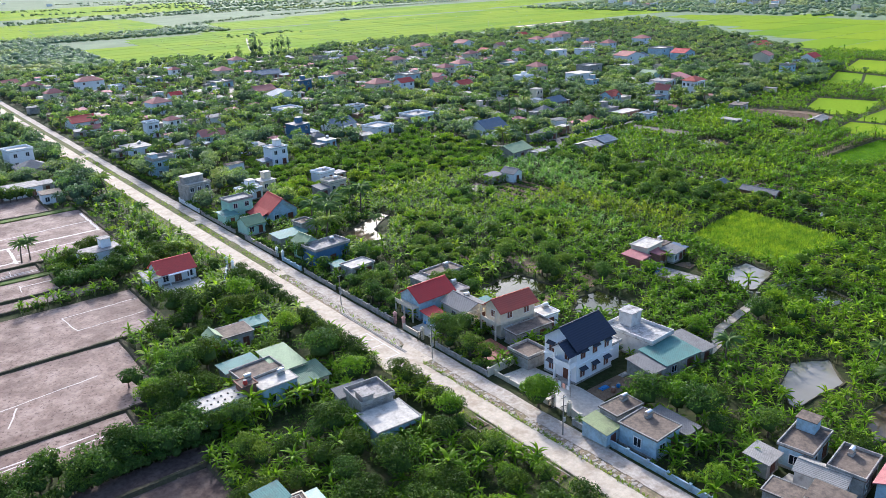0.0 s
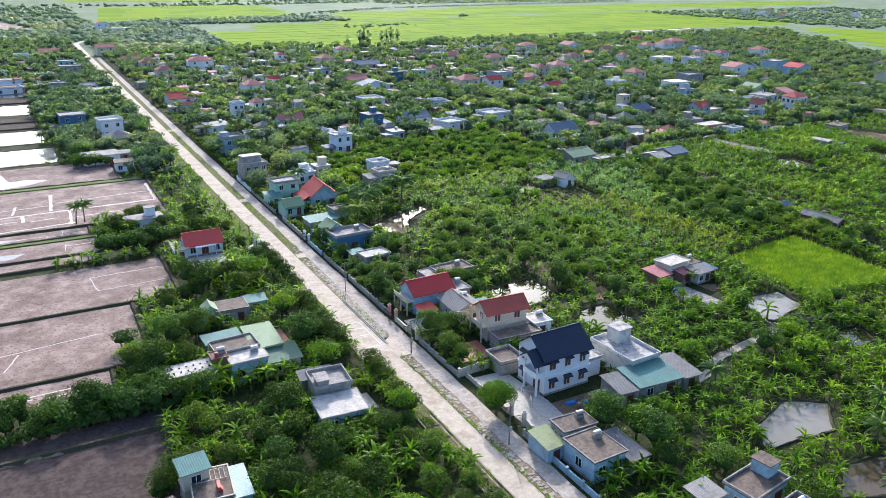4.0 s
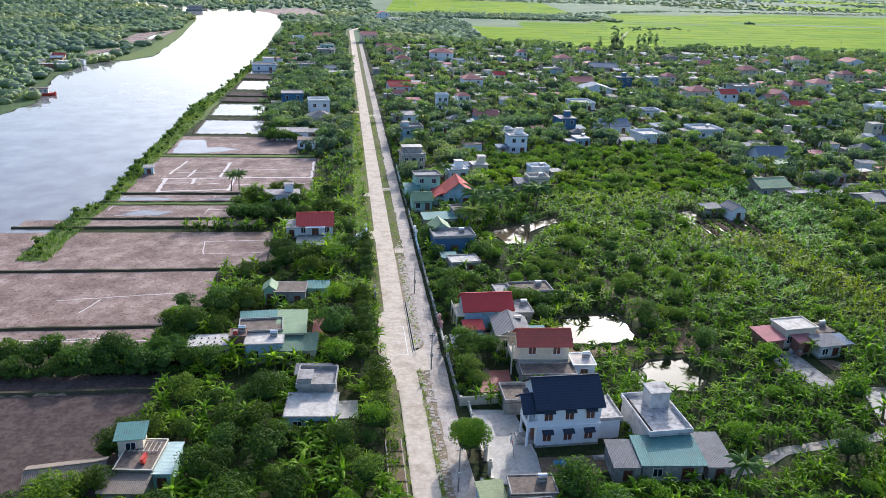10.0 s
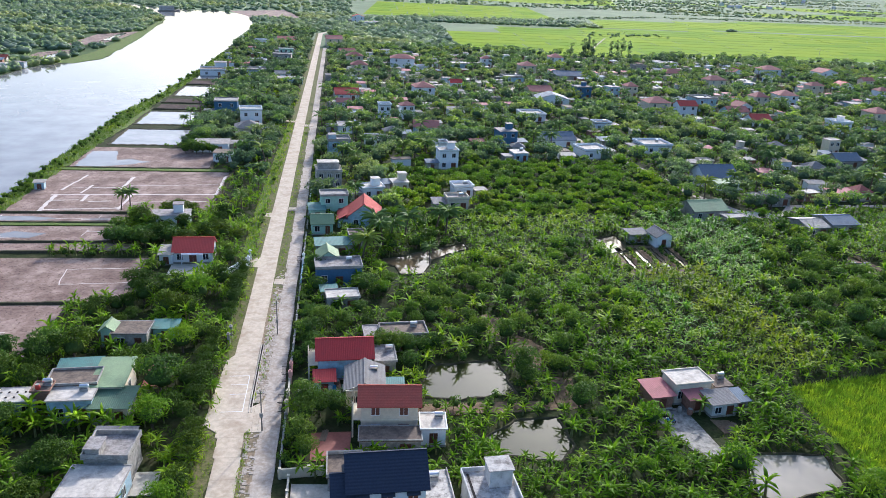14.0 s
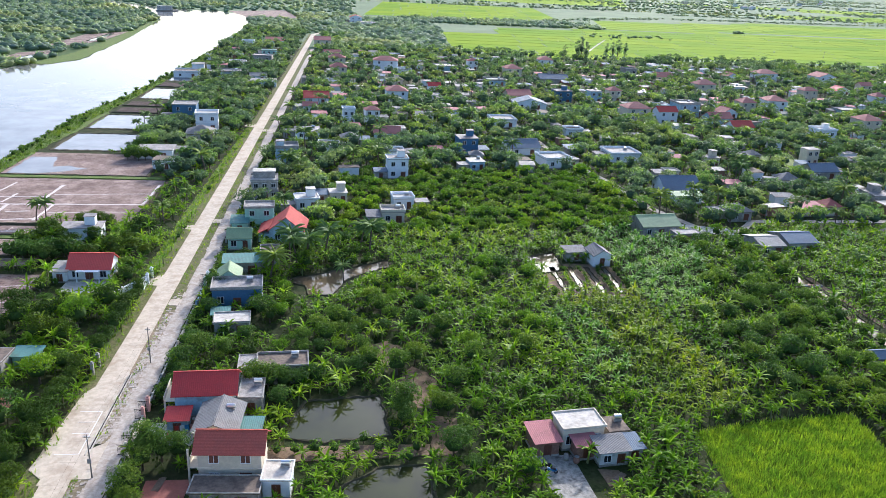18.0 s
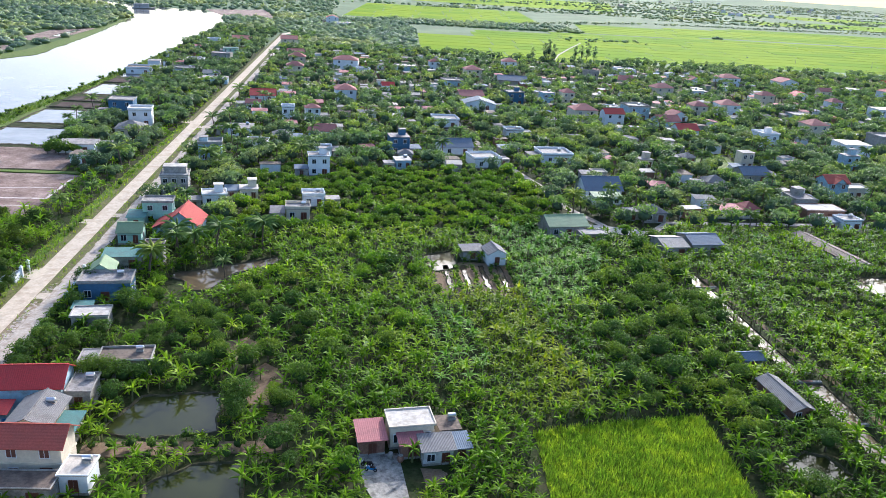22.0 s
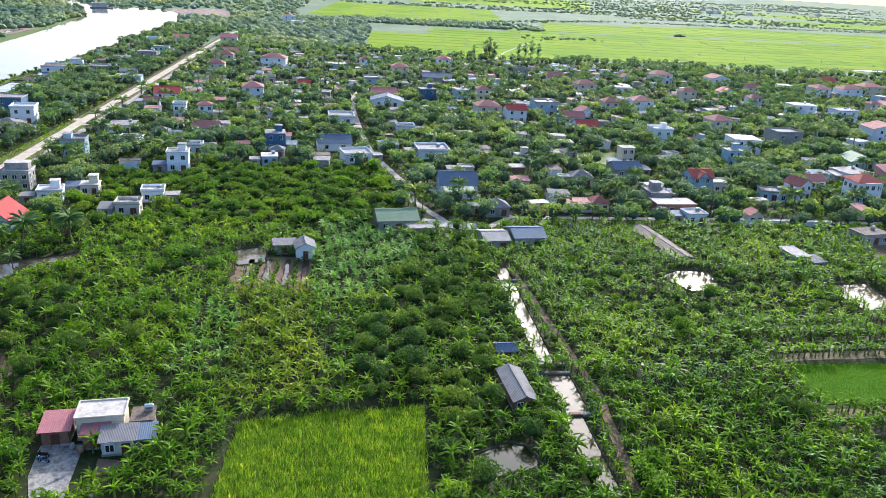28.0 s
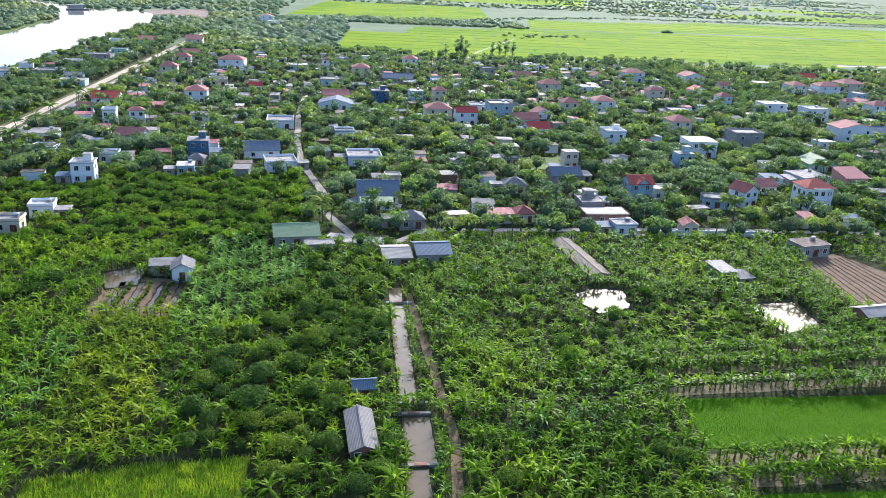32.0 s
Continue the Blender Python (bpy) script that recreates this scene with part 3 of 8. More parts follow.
for pan_y, lines in ((0, (((27, 161.5), (42.5, 162), 0.22), ((27.1, 161.5), (28.1, 153), 0.22), ((28.1, 153), (42, 153.6), 0.2))), (1, (((4, 128), (26, 130.5), 0.2), ((10, 122), (12.5, 128), 0.24)))):
    marks = thing("salt_ridges", Matrix.Identity(4), "pale scraped salt ridges on a drying mud pan", "salt ridges", "", "structure")
    for k, (a, b, w) in enumerate(lines):
        salt_line(marks, a, b, w, 240 + 10 * pan_y + k)
salt_plot(250, 279, 0, 44, 10, False, False)
field("grass_bank", [(-6, 191.6), (34, 191.2), (34, 193.2), (-6, 193.6)], M_GRASS, "grassy bank between salt pans", "bank", 0.3, 42, 0, 0.2)
field("grass_bank", [(-3, 246.8), (51, 246.4), (51, 249.0), (-2, 249.4)], M_GRASS, "grassy bank between salt pans", "bank", 0.3, 41, 0, 0.2)
for k, (a, b, c, d) in enumerate(((284.3, 311.5, 4, 28), (322, 350, 4, 25.5), (355.5, 368, 5, 23.3), (372, 384, 5, 23.5), (393, 424, 6, 22.5), (430, 445, 6, 22), (452, 475, 6, 21), (482, 500, 7, 21))):
    if k in (0, 1, 4, 6):
        p_ = pond([(c, a), (d, a), (d, b), (c, b)], M_WATER, "flooded salt pan mirroring the sky", 30 + k, 1.2, 1.0)
        tagged(p_, group="salt pans by the river")
    else:
        salt_plot(a, b, c, d, 30 + k, True, False)
field("puddle", [(1, 273), (9.4, 273.5), (11, 266), (12.5, 260.5), (17, 262), (24, 258.5), (16, 254), (9, 251.5), (1.5, 252)], M_WATER, "sheet of standing water on a salt pan", "puddle", 0.125, 40, 0, 0.5)
field("puddle", [(-3, 196.2), (8, 195.6), (14, 197.4), (6, 199.2), (-2, 199.4)], M_WATER, "sheet of standing water on a salt pan", "puddle", 0.125, 43, 0, 0.4)
field("puddle", [(2, 183), (12, 182), (15, 185.5), (7, 187.2)], M_WATER, "sheet of standing water on a salt pan", "puddle", 0.125, 44, 0, 0.4)
field("river_bank", [(-7.0, 318), (-5.2, 344), (-1, 362), (4, 352), (4.5, 330), (1, 306), (-5, 306)], M_GRASS, "grassy lobe of the river bank", "river bank", 0.15, 45, 0, 0.6)

# rice land: plots parted by low banks
def rice_block(name, x0, y0, x1, y1, nx, ny, mtl, label, skew=0.0, seed=0, keep=None, lift=0.12):
    t = thing(name, Matrix.Identity(4), label, "rice field", "rice fields", "structure")
    rnd = random.Random(seed)
    ys = [y0 + (y1 - y0) * j / ny for j in range(ny + 1)]
    for j in range(ny):
        cut = sorted([x0, x1] + [x0 + (x1 - x0) * (i + rnd.uniform(-0.3, 0.3)) / nx for i in range(1, nx)])
        for a, b in zip(cut, cut[1:]):
            ya, yb = ys[j] + 0.7, ys[j + 1] - 0.7
            ps = [(a + 0.7 + skew * (ya - y0), ya), (b - 0.7 + skew * (ya - y0), ya), (b - 0.7 + skew * (yb - y0), yb), (a + 0.7 + skew * (yb - y0), yb)]
            c = (sum(p[0] for p in ps) / 4, sum(p[1] for p in ps) / 4)
            if keep is not None and not keep(*c):
                continue
            part("rice_plot", sheet_mesh("rice_plot", ps, lift + rnd.uniform(-0.03, 0.03), mtl), None, t)
            block(ps, 1)
    return t


def near_edge(x):
    return 650 + 60 * max(0.0, (240 - x) / 55) + 0.085 * max(0.0, x - 260)


rice_block("rice_field", 190, 640, 1060, 1050, 11, 13, M_RICE, "bright yellow-green ripening rice plots beyond the village", 0.06, 1,
           lambda x, y: y > near_edge(x) and y < 830 + 0.95 * (x - 188) and y < 985 + 0.09 * max(0, x - 380))
rice_block("rice_field", 430, 1000, 1700, 1290, 10, 8, M_RICE, "bright distant rice plots", 0.2, 2, lambda x, y: y < 1110 + 0.55 * (x - 440) and y > 985 + 0.15 * (x - 430))
rice_block("rice_field", 120, 1090, 400, 1480, 6, 8, M_RICE, "distant rice plots by a tree belt", 0.1, 3, lambda x, y: y > 1020 + 0.9 * abs(x - 240))
rice_block("rice_field", 760, 1500, 2400, 2100, 9, 8, M_RICE, "pale distant rice plots", 0.3, 4, lambda x, y: math.sin(x * 0.006) + math.sin(y * 0.013) > 0.3)
rice_block("rice_field", 100, 1700, 700, 2300, 5, 6, M_RICE, "pale distant rice plots", 0.3, 5)
rice_block("rice_field", 610, 250, 1250, 640, 8, 9, M_RICE, "bright rice plots east of the village", 0.0, 6, lambda x, y: 618 + 0.70 * (y - 280) < x < 965)
rice_block("paddy", 264.2, 106.6, 312, 122.6, 1, 1, M_RICE2, "vivid green young rice paddy", 0.08, 7)
rice_block("paddy", 266.5, 72, 305, 96.5, 1, 1, M_RICE2, "vivid green young rice paddy", 0.0, 8)
for k_, p_ in enumerate(([(317, 142), (340, 146), (343, 131), (318, 119)], [(345, 146), (352, 147), (388, 149), (380, 126), (347, 130)], [(360, 176), (391, 186), (400, 160), (361, 151), (352, 160)], [(436, 205), (493, 226), (489, 209), (448, 192)],
                           [(447, 190), (489, 207), (485, 190), (432, 166)], [(396, 152), (428, 164), (438, 140), (398, 126)], [(500, 226), (560, 244), (560, 200), (494, 188)])):
    field("paddy", p_, M_RICE, "bright green ripening rice paddy", "rice field", 0.12, 80 + k_, 0.5)
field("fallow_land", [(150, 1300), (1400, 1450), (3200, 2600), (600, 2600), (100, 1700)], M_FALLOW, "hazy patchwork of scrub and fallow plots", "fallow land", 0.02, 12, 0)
pond([(600, 690), (760, 700), (756, 690), (604, 682)], M_MUDWATER, "long pale pond at the edge of the rice", 60, 1.0)
f_ = field("ploughed_field", [(325, 157), (328, 190), (341, 195), (352, 172), (345, 150)], M_SOIL, "bare brown ploughed vegetable field", "ploughed field", 0.10, 13, 0.5)
for i in range(9):
    bund(f_, (327 + i * 2.3, 158 + i * 0.4), (330 + i * 1.5, 189 + i * 0.4), 0.5, 0.28, M_SOIL, 0, 70 + i)
for k_, (ya, yb) in enumerate(((122.9, 126.0), (130.2, 132.6), (135.6, 138.2))):
    field("litter_strip", [(264.5, ya), (316, ya + 2.8), (316, yb + 2.8), (264.5, yb)], M_STRAW, "strip of dry leaf litter under a row of banana plants", "litter strip", 0.05, 14 + k_)
for k_, (ya, yb) in enumerate(((97.3, 100.4), (102.6, 105.6))):
    field("litter_strip", [(263.5, ya), (306, ya + 1.4), (306, yb + 1.4), (263.5, yb)], M_STRAW, "strip of dry leaf litter under a row of banana plants", "litter strip", 0.05, 24 + k_)
pond([(267, 129.2), (315, 132.0), (315, 130.0), (267, 126.8)], M_MUDWATER, "thin ditch of pale water along the paddy", 61, 0.5, 0.0)
pond([(236, 122.5), (262, 124), (262, 123), (236, 121.6)], M_MUDWATER, "thin ditch of pale water between banana rows", 62, 0.4, 0.0)
SOILS = [[(113, 129), (118, 126), (121, 131), (117, 136), (112, 134)], [(118, 113), (123, 112), (125, 121), (121, 126), (117, 119)], [(155, 176), (173.5, 177), (173, 157), (155, 157)], [(122, 99), (126, 100), (127, 109), (123, 110)]]
field("pond_dike", [(98, 98.4), (122, 99.2), (122, 102.0), (98, 102.2)], M_SOIL, "bare earth dike with bushes between two fish ponds", "dike", 0.16, 77)
for k_, p_ in enumerate(SOILS):
    tagged(part("orchard_soil", sheet_mesh("orchard_soil", wobbled(p_, 1.5, 0.5, 15 + k_), 0.03, M_SOIL), None), "patch of bare orchard soil between plants", "bare soil", "", "structure")
field("lawn", [(268, 300), (292, 304), (290, 282), (270, 280)], M_GRASS, "mown grass plot in the village", "lawn", 0.06, 18)

field("far_bank", [(-900, 150), (-96, 150), (-91, 220), (-83, 300), (-77, 346), (-88, 394), (-95, 430), (-94, 469), (-87, 500), (-75, 502), (-65, 529), (-74, 669), (-94, 861), (-140, 1005), (-256, 1150), (-900, 1330)], M_SCRUB, "green wooded bank across the river", "river bank", 0.03, 22, 0, 0.5)
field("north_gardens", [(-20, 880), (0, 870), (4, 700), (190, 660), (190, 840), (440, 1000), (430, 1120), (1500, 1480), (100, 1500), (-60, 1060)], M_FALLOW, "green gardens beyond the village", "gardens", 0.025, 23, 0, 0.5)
# river bank: rough grass
rb = [(-12, 150), (-10, 185), (-6, 196), (-7, 245), (-6.5, 303), (-7.5, 346), (-1, 402), (2.5, 491), (3.5, 587), (9, 587), (7, 491), (4, 402), (1, 346), (1, 303), (-1, 245), (-2, 196), (-4, 180), (-5, 150)]
field("river_bank", rb, M_GRASS, "rough grassy river bank", "river bank", 0.16, 19, 0, 0.5)
field("river_spit", [(-86, 502), (-80, 565), (-85, 690), (-96, 861), (-93, 861), (-73, 669), (-65, 529), (-75, 503)], M_GRASS, "low grassy spit along the river", "spit", 0.14, 20, 0, 0.8)
for k_, p_ in enumerate(([(-110, 519), (-112, 552), (-97, 574), (-90, 540), (-97, 500)], [(-111, 600), (-112, 690), (-87, 726), (-86, 662), (-90, 612)], [(-14, 950), (-52, 1050), (16, 1108), (44, 962)])):
    field("mud_flat", p_, M_MUD, "bare pinkish mud flat by the river", "mud flat", 0.10, 21 + k_, 1)
for k_, p_ in enumerate(([(-96, 512), (-93, 540), (-98, 560), (-102, 530)], [(-90, 640), (-92, 700), (-97, 705), (-96, 640)])):
    pond(p_, M_WATER, "strip of standing water on a mud flat", 70 + k_, 0.2).location.z = 0.08

# ---- road, lanes, yards ----
road = tagged(part("road", sheet_mesh("road", rect(69.2, -10, 72.2, 770), 0.12, M_ROAD), None), "straight pale concrete village road with worn slabs", "road", "", "structure")
block(rect(67.2, -10, 78.6, 782))
bm = boxes((-2.12, -2.494, 0, 2.12, 2.494, 0.16))
bmesh.ops.bevel(bm, geom=bm.edges[:], offset=0.006, segments=1, affect="EDGES")
slab_me = bpy.data.meshes.new("slab")
bm.to_mesh(slab_me)
bm.free()
slab_me.materials.append(M_ROAD)
for i in range(156):
    s = part("slab", slab_me, None, road)
    y = -8 + i * 5.0
    near = min(1.0, max(0.0, (98 - y) / 10))
    s.location = (70.45 + 0.65 * near + random.uniform(-0.03, 0.03), y, random.uniform(-0.002, 0.002))
    s.scale.x = 0.98 - 0.14 * near
for pts, z in (([(66.2, 98), (68.9, 95.5), (68.9, 121), (67.2, 118)], 0.165), ([(63.5, 163.5), (68.8, 162), (68.8, 168.5), (64.5, 166.5)], 0.15), ([(72.2, 95.6), (75.0, 95.6), (75.0, 104.4), (72.2, 102.0)], 0.168),
               ([(65.8, 200), (68.8, 199), (68.8, 203), (66, 202.5)], 0.15), ([(64, 333), (68.8, 331), (68.8, 337), (64.5, 336)], 0.15), ([(72.7, 205), (74.9, 205), (74.9, 208), (72.7, 208)], 0.168), ([(72.7, 323), (76, 323), (76, 327), (72.7, 327)], 0.168),
               ([(66.9, 60), (68.6, 60), (68.6, 62), (66.9, 62)], 0.15), ([(72.7, 152), (75, 152), (75, 155), (72.7, 155)], 0.168), ([(68.6, 768), (72.7, 766), (84, 800), (112, 850), (109, 853), (80, 805)], 0.16)):
    tagged(part("concrete_apron", sheet_mesh("concrete_apron", wobbled(pts, 3, 0.1, int(pts[0][1])), z, M_ROAD), None), "pale concrete apron joining the road", "apron", "aprons of the road", "structure")
grass_edge = [(64.4, 128), (66.4, 128), (66.4, 330), (65.4, 330), (64.2, 250), (63.6, 190)]
tagged(part("verge", sheet_mesh("verge", wobbled(grass_edge, 2, 0.4, 9), 0.05, M_GRASS), None), "rough grass strip along the road", "verge", "", "structure")
block(grass_edge)
lane = tagged(part("side_lane", sheet_mesh("side_lane", wobbled(rect(74.9, -10, 77.7, 640), 4, 0.12, 5), 0.11, M_LANE), None), "grey concrete side lane beside the road", "lane", "", "structure")
tagged(part("verge", sheet_mesh("verge", wobbled(rect(72.3, 104, 74.95, 150), 1.5, 0.12, 4), 0.09, M_RUBBLE), None), "stony dirt verge between road and lane", "verge", "", "structure")
verge = tagged(part("verge", sheet_mesh("verge", wobbled(rect(72.3, -10, 74.95, 96), 1.5, 0.12, 6), 0.09, M_RUBBLE), None), "rubble-strewn verge between road and lane", "verge", "", "structure")
tagged(part("verge", sheet_mesh("verge", wobbled(rect(72.3, 150, 74.95, 640), 2, 0.1, 7), 0.09, M_VERGE), None), "grassy drainage verge between road and lane", "verge", "", "structure")
tagged(part("verge", sheet_mesh("verge", wobbled(rect(66.2, -10, 69.1, 770), 2, 0.4, 8), 0.07, M_VERGE), None), "weedy verge along the road", "verge", "", "structure")
kerb = thing("drain_kerb", Matrix.Identity(4), "broken concrete drain kerb beside the lane", "kerb", "", "structure")
rk = random.Random(3)
bm = boxes((-0.12, -1.2, 0, 0.12, 1.2, 0.17))
kerb_me = bpy.data.meshes.new("kerb_stone")
bm.to_mesh(kerb_me)
bm.free()
kerb_me.materials.append(M_LANE)
for i in range(118):
    if rk.random() < 0.62 and not 96 < 40 + i * 2.5 < 104:
        k = part("kerb_stone", kerb_me, None, kerb)
        k.location, k.rotation_euler.z = (74.82 + rk.uniform(-0.05, 0.05), 40 + i * 2.5, 0.0), rk.uniform(-0.03, 0.03)
bm = boxes((-0.25, -0.32, 0, 0.25, 0.32, 0.075))
bmesh.ops.bevel(bm, geom=bm.edges[:], offset=0.03, segments=1, affect="EDGES")
pave_me = bpy.data.meshes.new("paving_stone")
bm.to_mesh(pave_me)
bm.free()
pave_me.materials.append(M_LANE)
paving = thing("verge_paving", Matrix.Identity(4), "uneven pale stones laid on the verge slope", "paving", "", "structure")
for i in range(264):
    y, c = 104.2 + (i // 4) * 0.66, i % 4
    if rk.random() < 0.10 + 0.5 * max(0.0, (y - 134) / 14):
        continue
    k = part("paving_stone", pave_me, None, paving)
    k.location = (73.25 + c * 0.5 + 0.24 * (i // 4 % 2) + rk.uniform(-0.05, 0.05), y + rk.uniform(-0.05, 0.05), 0.03 + rk.uniform(0, 0.04))
    k.rotation_euler, k.scale.x = (rk.uniform(-0.05, 0.05), rk.uniform(-0.05, 0.05), rk.uniform(-0.15, 0.15)), rk.uniform(0.75, 1.05)
drain = thing("drain_channel", Matrix.Identity(4), "narrow open concrete drain beside the road", "drain", "", "structure")
part("drain_wall", boxes((72.62, 101, 0, 72.74, 124, 0.34)), M_ROOFWHITE, drain)
part("drain_wall", boxes((73.02, 101, 0, 73.12, 124, 0.3)), M_ROOFWHITE, drain)
part("drain_bed", boxes((72.74, 101, 0, 73.02, 124, 0.1)), M_DARK, drain)
court = thing("court_markings", Matrix.Identity(4), "faded white lines of a court painted on the road", "markings", "", "structure")
for a, b in (((71.7, 101.4), (71.7, 112.5)), ((68.4, 101.4), (71.7, 101.4)), ((69.2, 106.6), (71.7, 106.6)), ((69.0, 109.6), (71.7, 109.6)), ((68.4, 112.5), (71.7, 112.5))):
    part("painted_line", boxes((a[0] - 0.05, a[1] - 0.05, 0.15, b[0] + 0.05, b[1] + 0.05, 0.176)), M_WHITE, court)
rub = []
for i in range(420):
    x, y, s = rk.uniform(73.0, 74.8), rk.uniform(48, 98) if i < 330 else rk.uniform(130, 160), rk.uniform(0.05, 0.24)
    rub.append((x - s * 1.3, y - s * rk.uniform(0.6, 1.6), 0.05, x + s * 1.3, y + s * rk.uniform(0.6, 1.6), 0.1 + s * rk.uniform(0.1, 0.4)))
tagged(part("rubble", boxes(*rub), M_LANE), "broken concrete lumps heaped on the verge", "rubble", "", "stuff")


def lane_strip(pts, w, mtl, label, z=0.09, grow=0):
    """A lane along a line of points."""
    P = [Vector(p) for p in pts]
    left, right = [], []
    for i, p in enumerate(P):
        d = (P[min(i + 1, len(P) - 1)] - P[max(i - 1, 0)]).normalized()
        n = Vector((-d.y, d.x)) * w / 2
        left.append(tuple(p + n))
        right.append(tuple(p - n))
    ps = left + right[::-1]
    tagged(part("lane", sheet_mesh("lane", wobbled(ps, 3, 0.1, int(pts[0][0])), z, mtl), None), label, "lane", "", "structure")
    block(ps, grow)
    block([(x, y - 1.4) for x, y in ps], 0)


lane_strip([(112.5, 64.2), (118, 65.4), (124.2, 68.8), (132, 70), (140.3, 71), (143.6, 72.4)], 1.8, M_LANE, "narrow concrete garden path winding past ponds")
lane_strip([(183, 430), (182.9, 381), (186.3, 322), (190.2, 286), (199.6, 247), (201.5, 225), (210, 204), (221, 202.5), (229, 212), (264.6, 213), (309, 215), (380, 212)], 2.5, M_LANE, "pale concrete lane through the village")
lane_strip([(183, 430), (200, 470), (250, 520), (320, 560), (360, 600)], 2.6, M_LANE, "pale concrete lane through the village")
lane_strip([(221.3, 168), (223.8, 131), (225, 111), (222.5, 84)], 1.6, M_SOIL, "beaten earth track along the canal", 0.12)
lane_strip([(300, 640), (320, 700), (345, 760), (380, 840)], 1.5, M_LANE, "pale farm track through the rice", 0.2)
lane_strip([(430, 180), (560, 170), (800, 180)], 2.5, M_LANE, "pale track between paddies", 0.2)


def yard(pts, mtl=None, label="swept concrete yard in front of a house", z=0.12):
    tagged(part("yard", sheet_mesh("yard", pts, z, mtl or M_YARD), None), label, "yard", "", "structure")
    block(pts, 0.5)


M_REDTILE = surface("red_paving", (0.34, 0.12, 0.085), 0.7, 3.0, 0.4, 0.2, None, 0.1)
yard([(80.2, 65), (87.0, 63.5), (87.6, 71), (86.6, 82.5), (80.2, 83)])
yard([(86, 70), (100, 70), (100, 66), (87, 66)], M_SOIL, "bare earth yard beside a white house", 0.1)
yard([(137, 98.4), (143, 98.6), (144.2, 86), (140.5, 84.6), (138, 91)], M_WETYARD, "damp concrete yard with parked motorbikes", 0.1)
yard([(146, 95), (149, 94.6), (149.5, 91.5), (146.5, 91)], M_SOIL, "bare earth yard with shrubs", 0.09)
yard([(80, 103), (87, 103), (87, 109), (80, 109)])
yard([(82.5, 88), (88, 88), (88.5, 95), (82.5, 95)], M_REDTILE, "red tiled forecourt of a house")
yard([(54.6, 110), (57.2, 110), (57.2, 117), (54.6, 117)], M_REDTILE, "red tiled passage between houses")
yard([(59.2, 82), (62.5, 82), (62.5, 87), (59.2, 87)], M_YARD, "damp concrete yard behind trees")
yard([(49, 158), (58, 158), (58, 164.5), (49, 164.5)])
yard([(86, 27), (92, 27), (92, 37), (86, 37)])
yard([(200, 203), (218, 199), (218, 205), (203, 209)])
yard([(207, 240), (211, 231), (223, 231), (224, 236), (210, 244)], M_ROOFWHITE, "white paved forecourt of a meeting hall")

veg_beds = []
for k in range(6):
    y0 = 56.0 + k * 3.4
    t = thing("vegetable_bed", pose(67.4, y0 + 1.4, 0), "small kerbed vegetable bed with leafy greens beside the road", "vegetable bed", "vegetable beds by the road", "structure")
    part("bed_soil", boxes((-1.05, -1.35, 0, 1.05, 1.35, 0.2)), M_SOIL, t)
    part("bed_kerb", boxes((-1.2, -1.5, 0, -1.05, 1.5, 0.27), (1.05, -1.5, 0, 1.2, 1.5, 0.27)), M_LANE, t)
    veg_beds.append((66.4, y0 + 0.1, 68.4, y0 + 2.7))

# ---- houses ----
_win = {}


def window_meshes(w, h, frame_m, shutter):
    key = (round(w, 2), round(h, 2), frame_m.name, shutter)
    if key not in _win:
        t = 0.09
        bm = boxes((-w / 2 - t, -0.08, -t, -w / 2, 0.05, h + t), (w / 2, -0.08, -t, w / 2 + t, 0.05, h + t), (-w / 2, -0.08, h, w / 2, 0.05, h + t), (-w / 2, -0.10, -t, w / 2, 0.05, 0), (-0.04, -0.06, 0, 0.04, 0.02, h))
        a = bpy.data.meshes.new("window")
        bm.to_mesh(a)
        bm.free()
        a.materials.append(frame_m)
        bm = boxes((-w / 2, -0.03, 0, -0.04, 0.03, h), (0.04, -0.03, 0, w / 2, 0.03, h))
        b = bpy.data.meshes.new("pane")
        bm.to_mesh(b)
        bm.free()
        b.materials.append(M_WOODRED if shutter else M_GLASS)
        bm = solid([[(-w / 2 - 0.25, -0.7, h + 0.12), (w / 2 + 0.25, -0.7, h + 0.12), (w / 2 + 0.25, 0.02, h + 0.5), (-w / 2 - 0.25, 0.02, h + 0.5)]], 0.1)
        c = bpy.data.meshes.new("hood")
        bm.to_mesh(c)
        bm.free()
        c.materials.append(M_CANOPY)
        _win[key] = (a, b, c)
    return _win[key]


def add_window(parent, x, y, z, yaw, w=1.1, h=1.3, frame_m=None, shutter=False, hood=False):
    a, b, c = window_meshes(w, h, frame_m or M_FRAMEW, shutter)
    o = part("window", a, None, parent)
    o.matrix_basis = pose(x, y, z, 0, 0, yaw)
    part("pane", b, None, o)
    if hood:
        part("hood", c, None, o)
    return o


def add_door(parent, x, y, yaw, w=1.0, h=2.1, mtl=None, z=0.1):
    o = part("door", boxes((-w / 2, -0.06, 0, -0.02, 0.04, h), (0.02, -0.06, 0, w / 2, 0.04, h), (-w / 2 - 0.1, -0.09, 0, -w / 2, 0.05, h + 0.1), (w / 2, -0.09, 0, w / 2 + 0.1, 0.05, h + 0.1), (-w / 2, -0.09, h, w / 2, 0.05, h + 0.1)), mtl or M_WOODRED, parent)
    o.matrix_basis = pose(x, y, z, 0, 0, yaw)
    return o


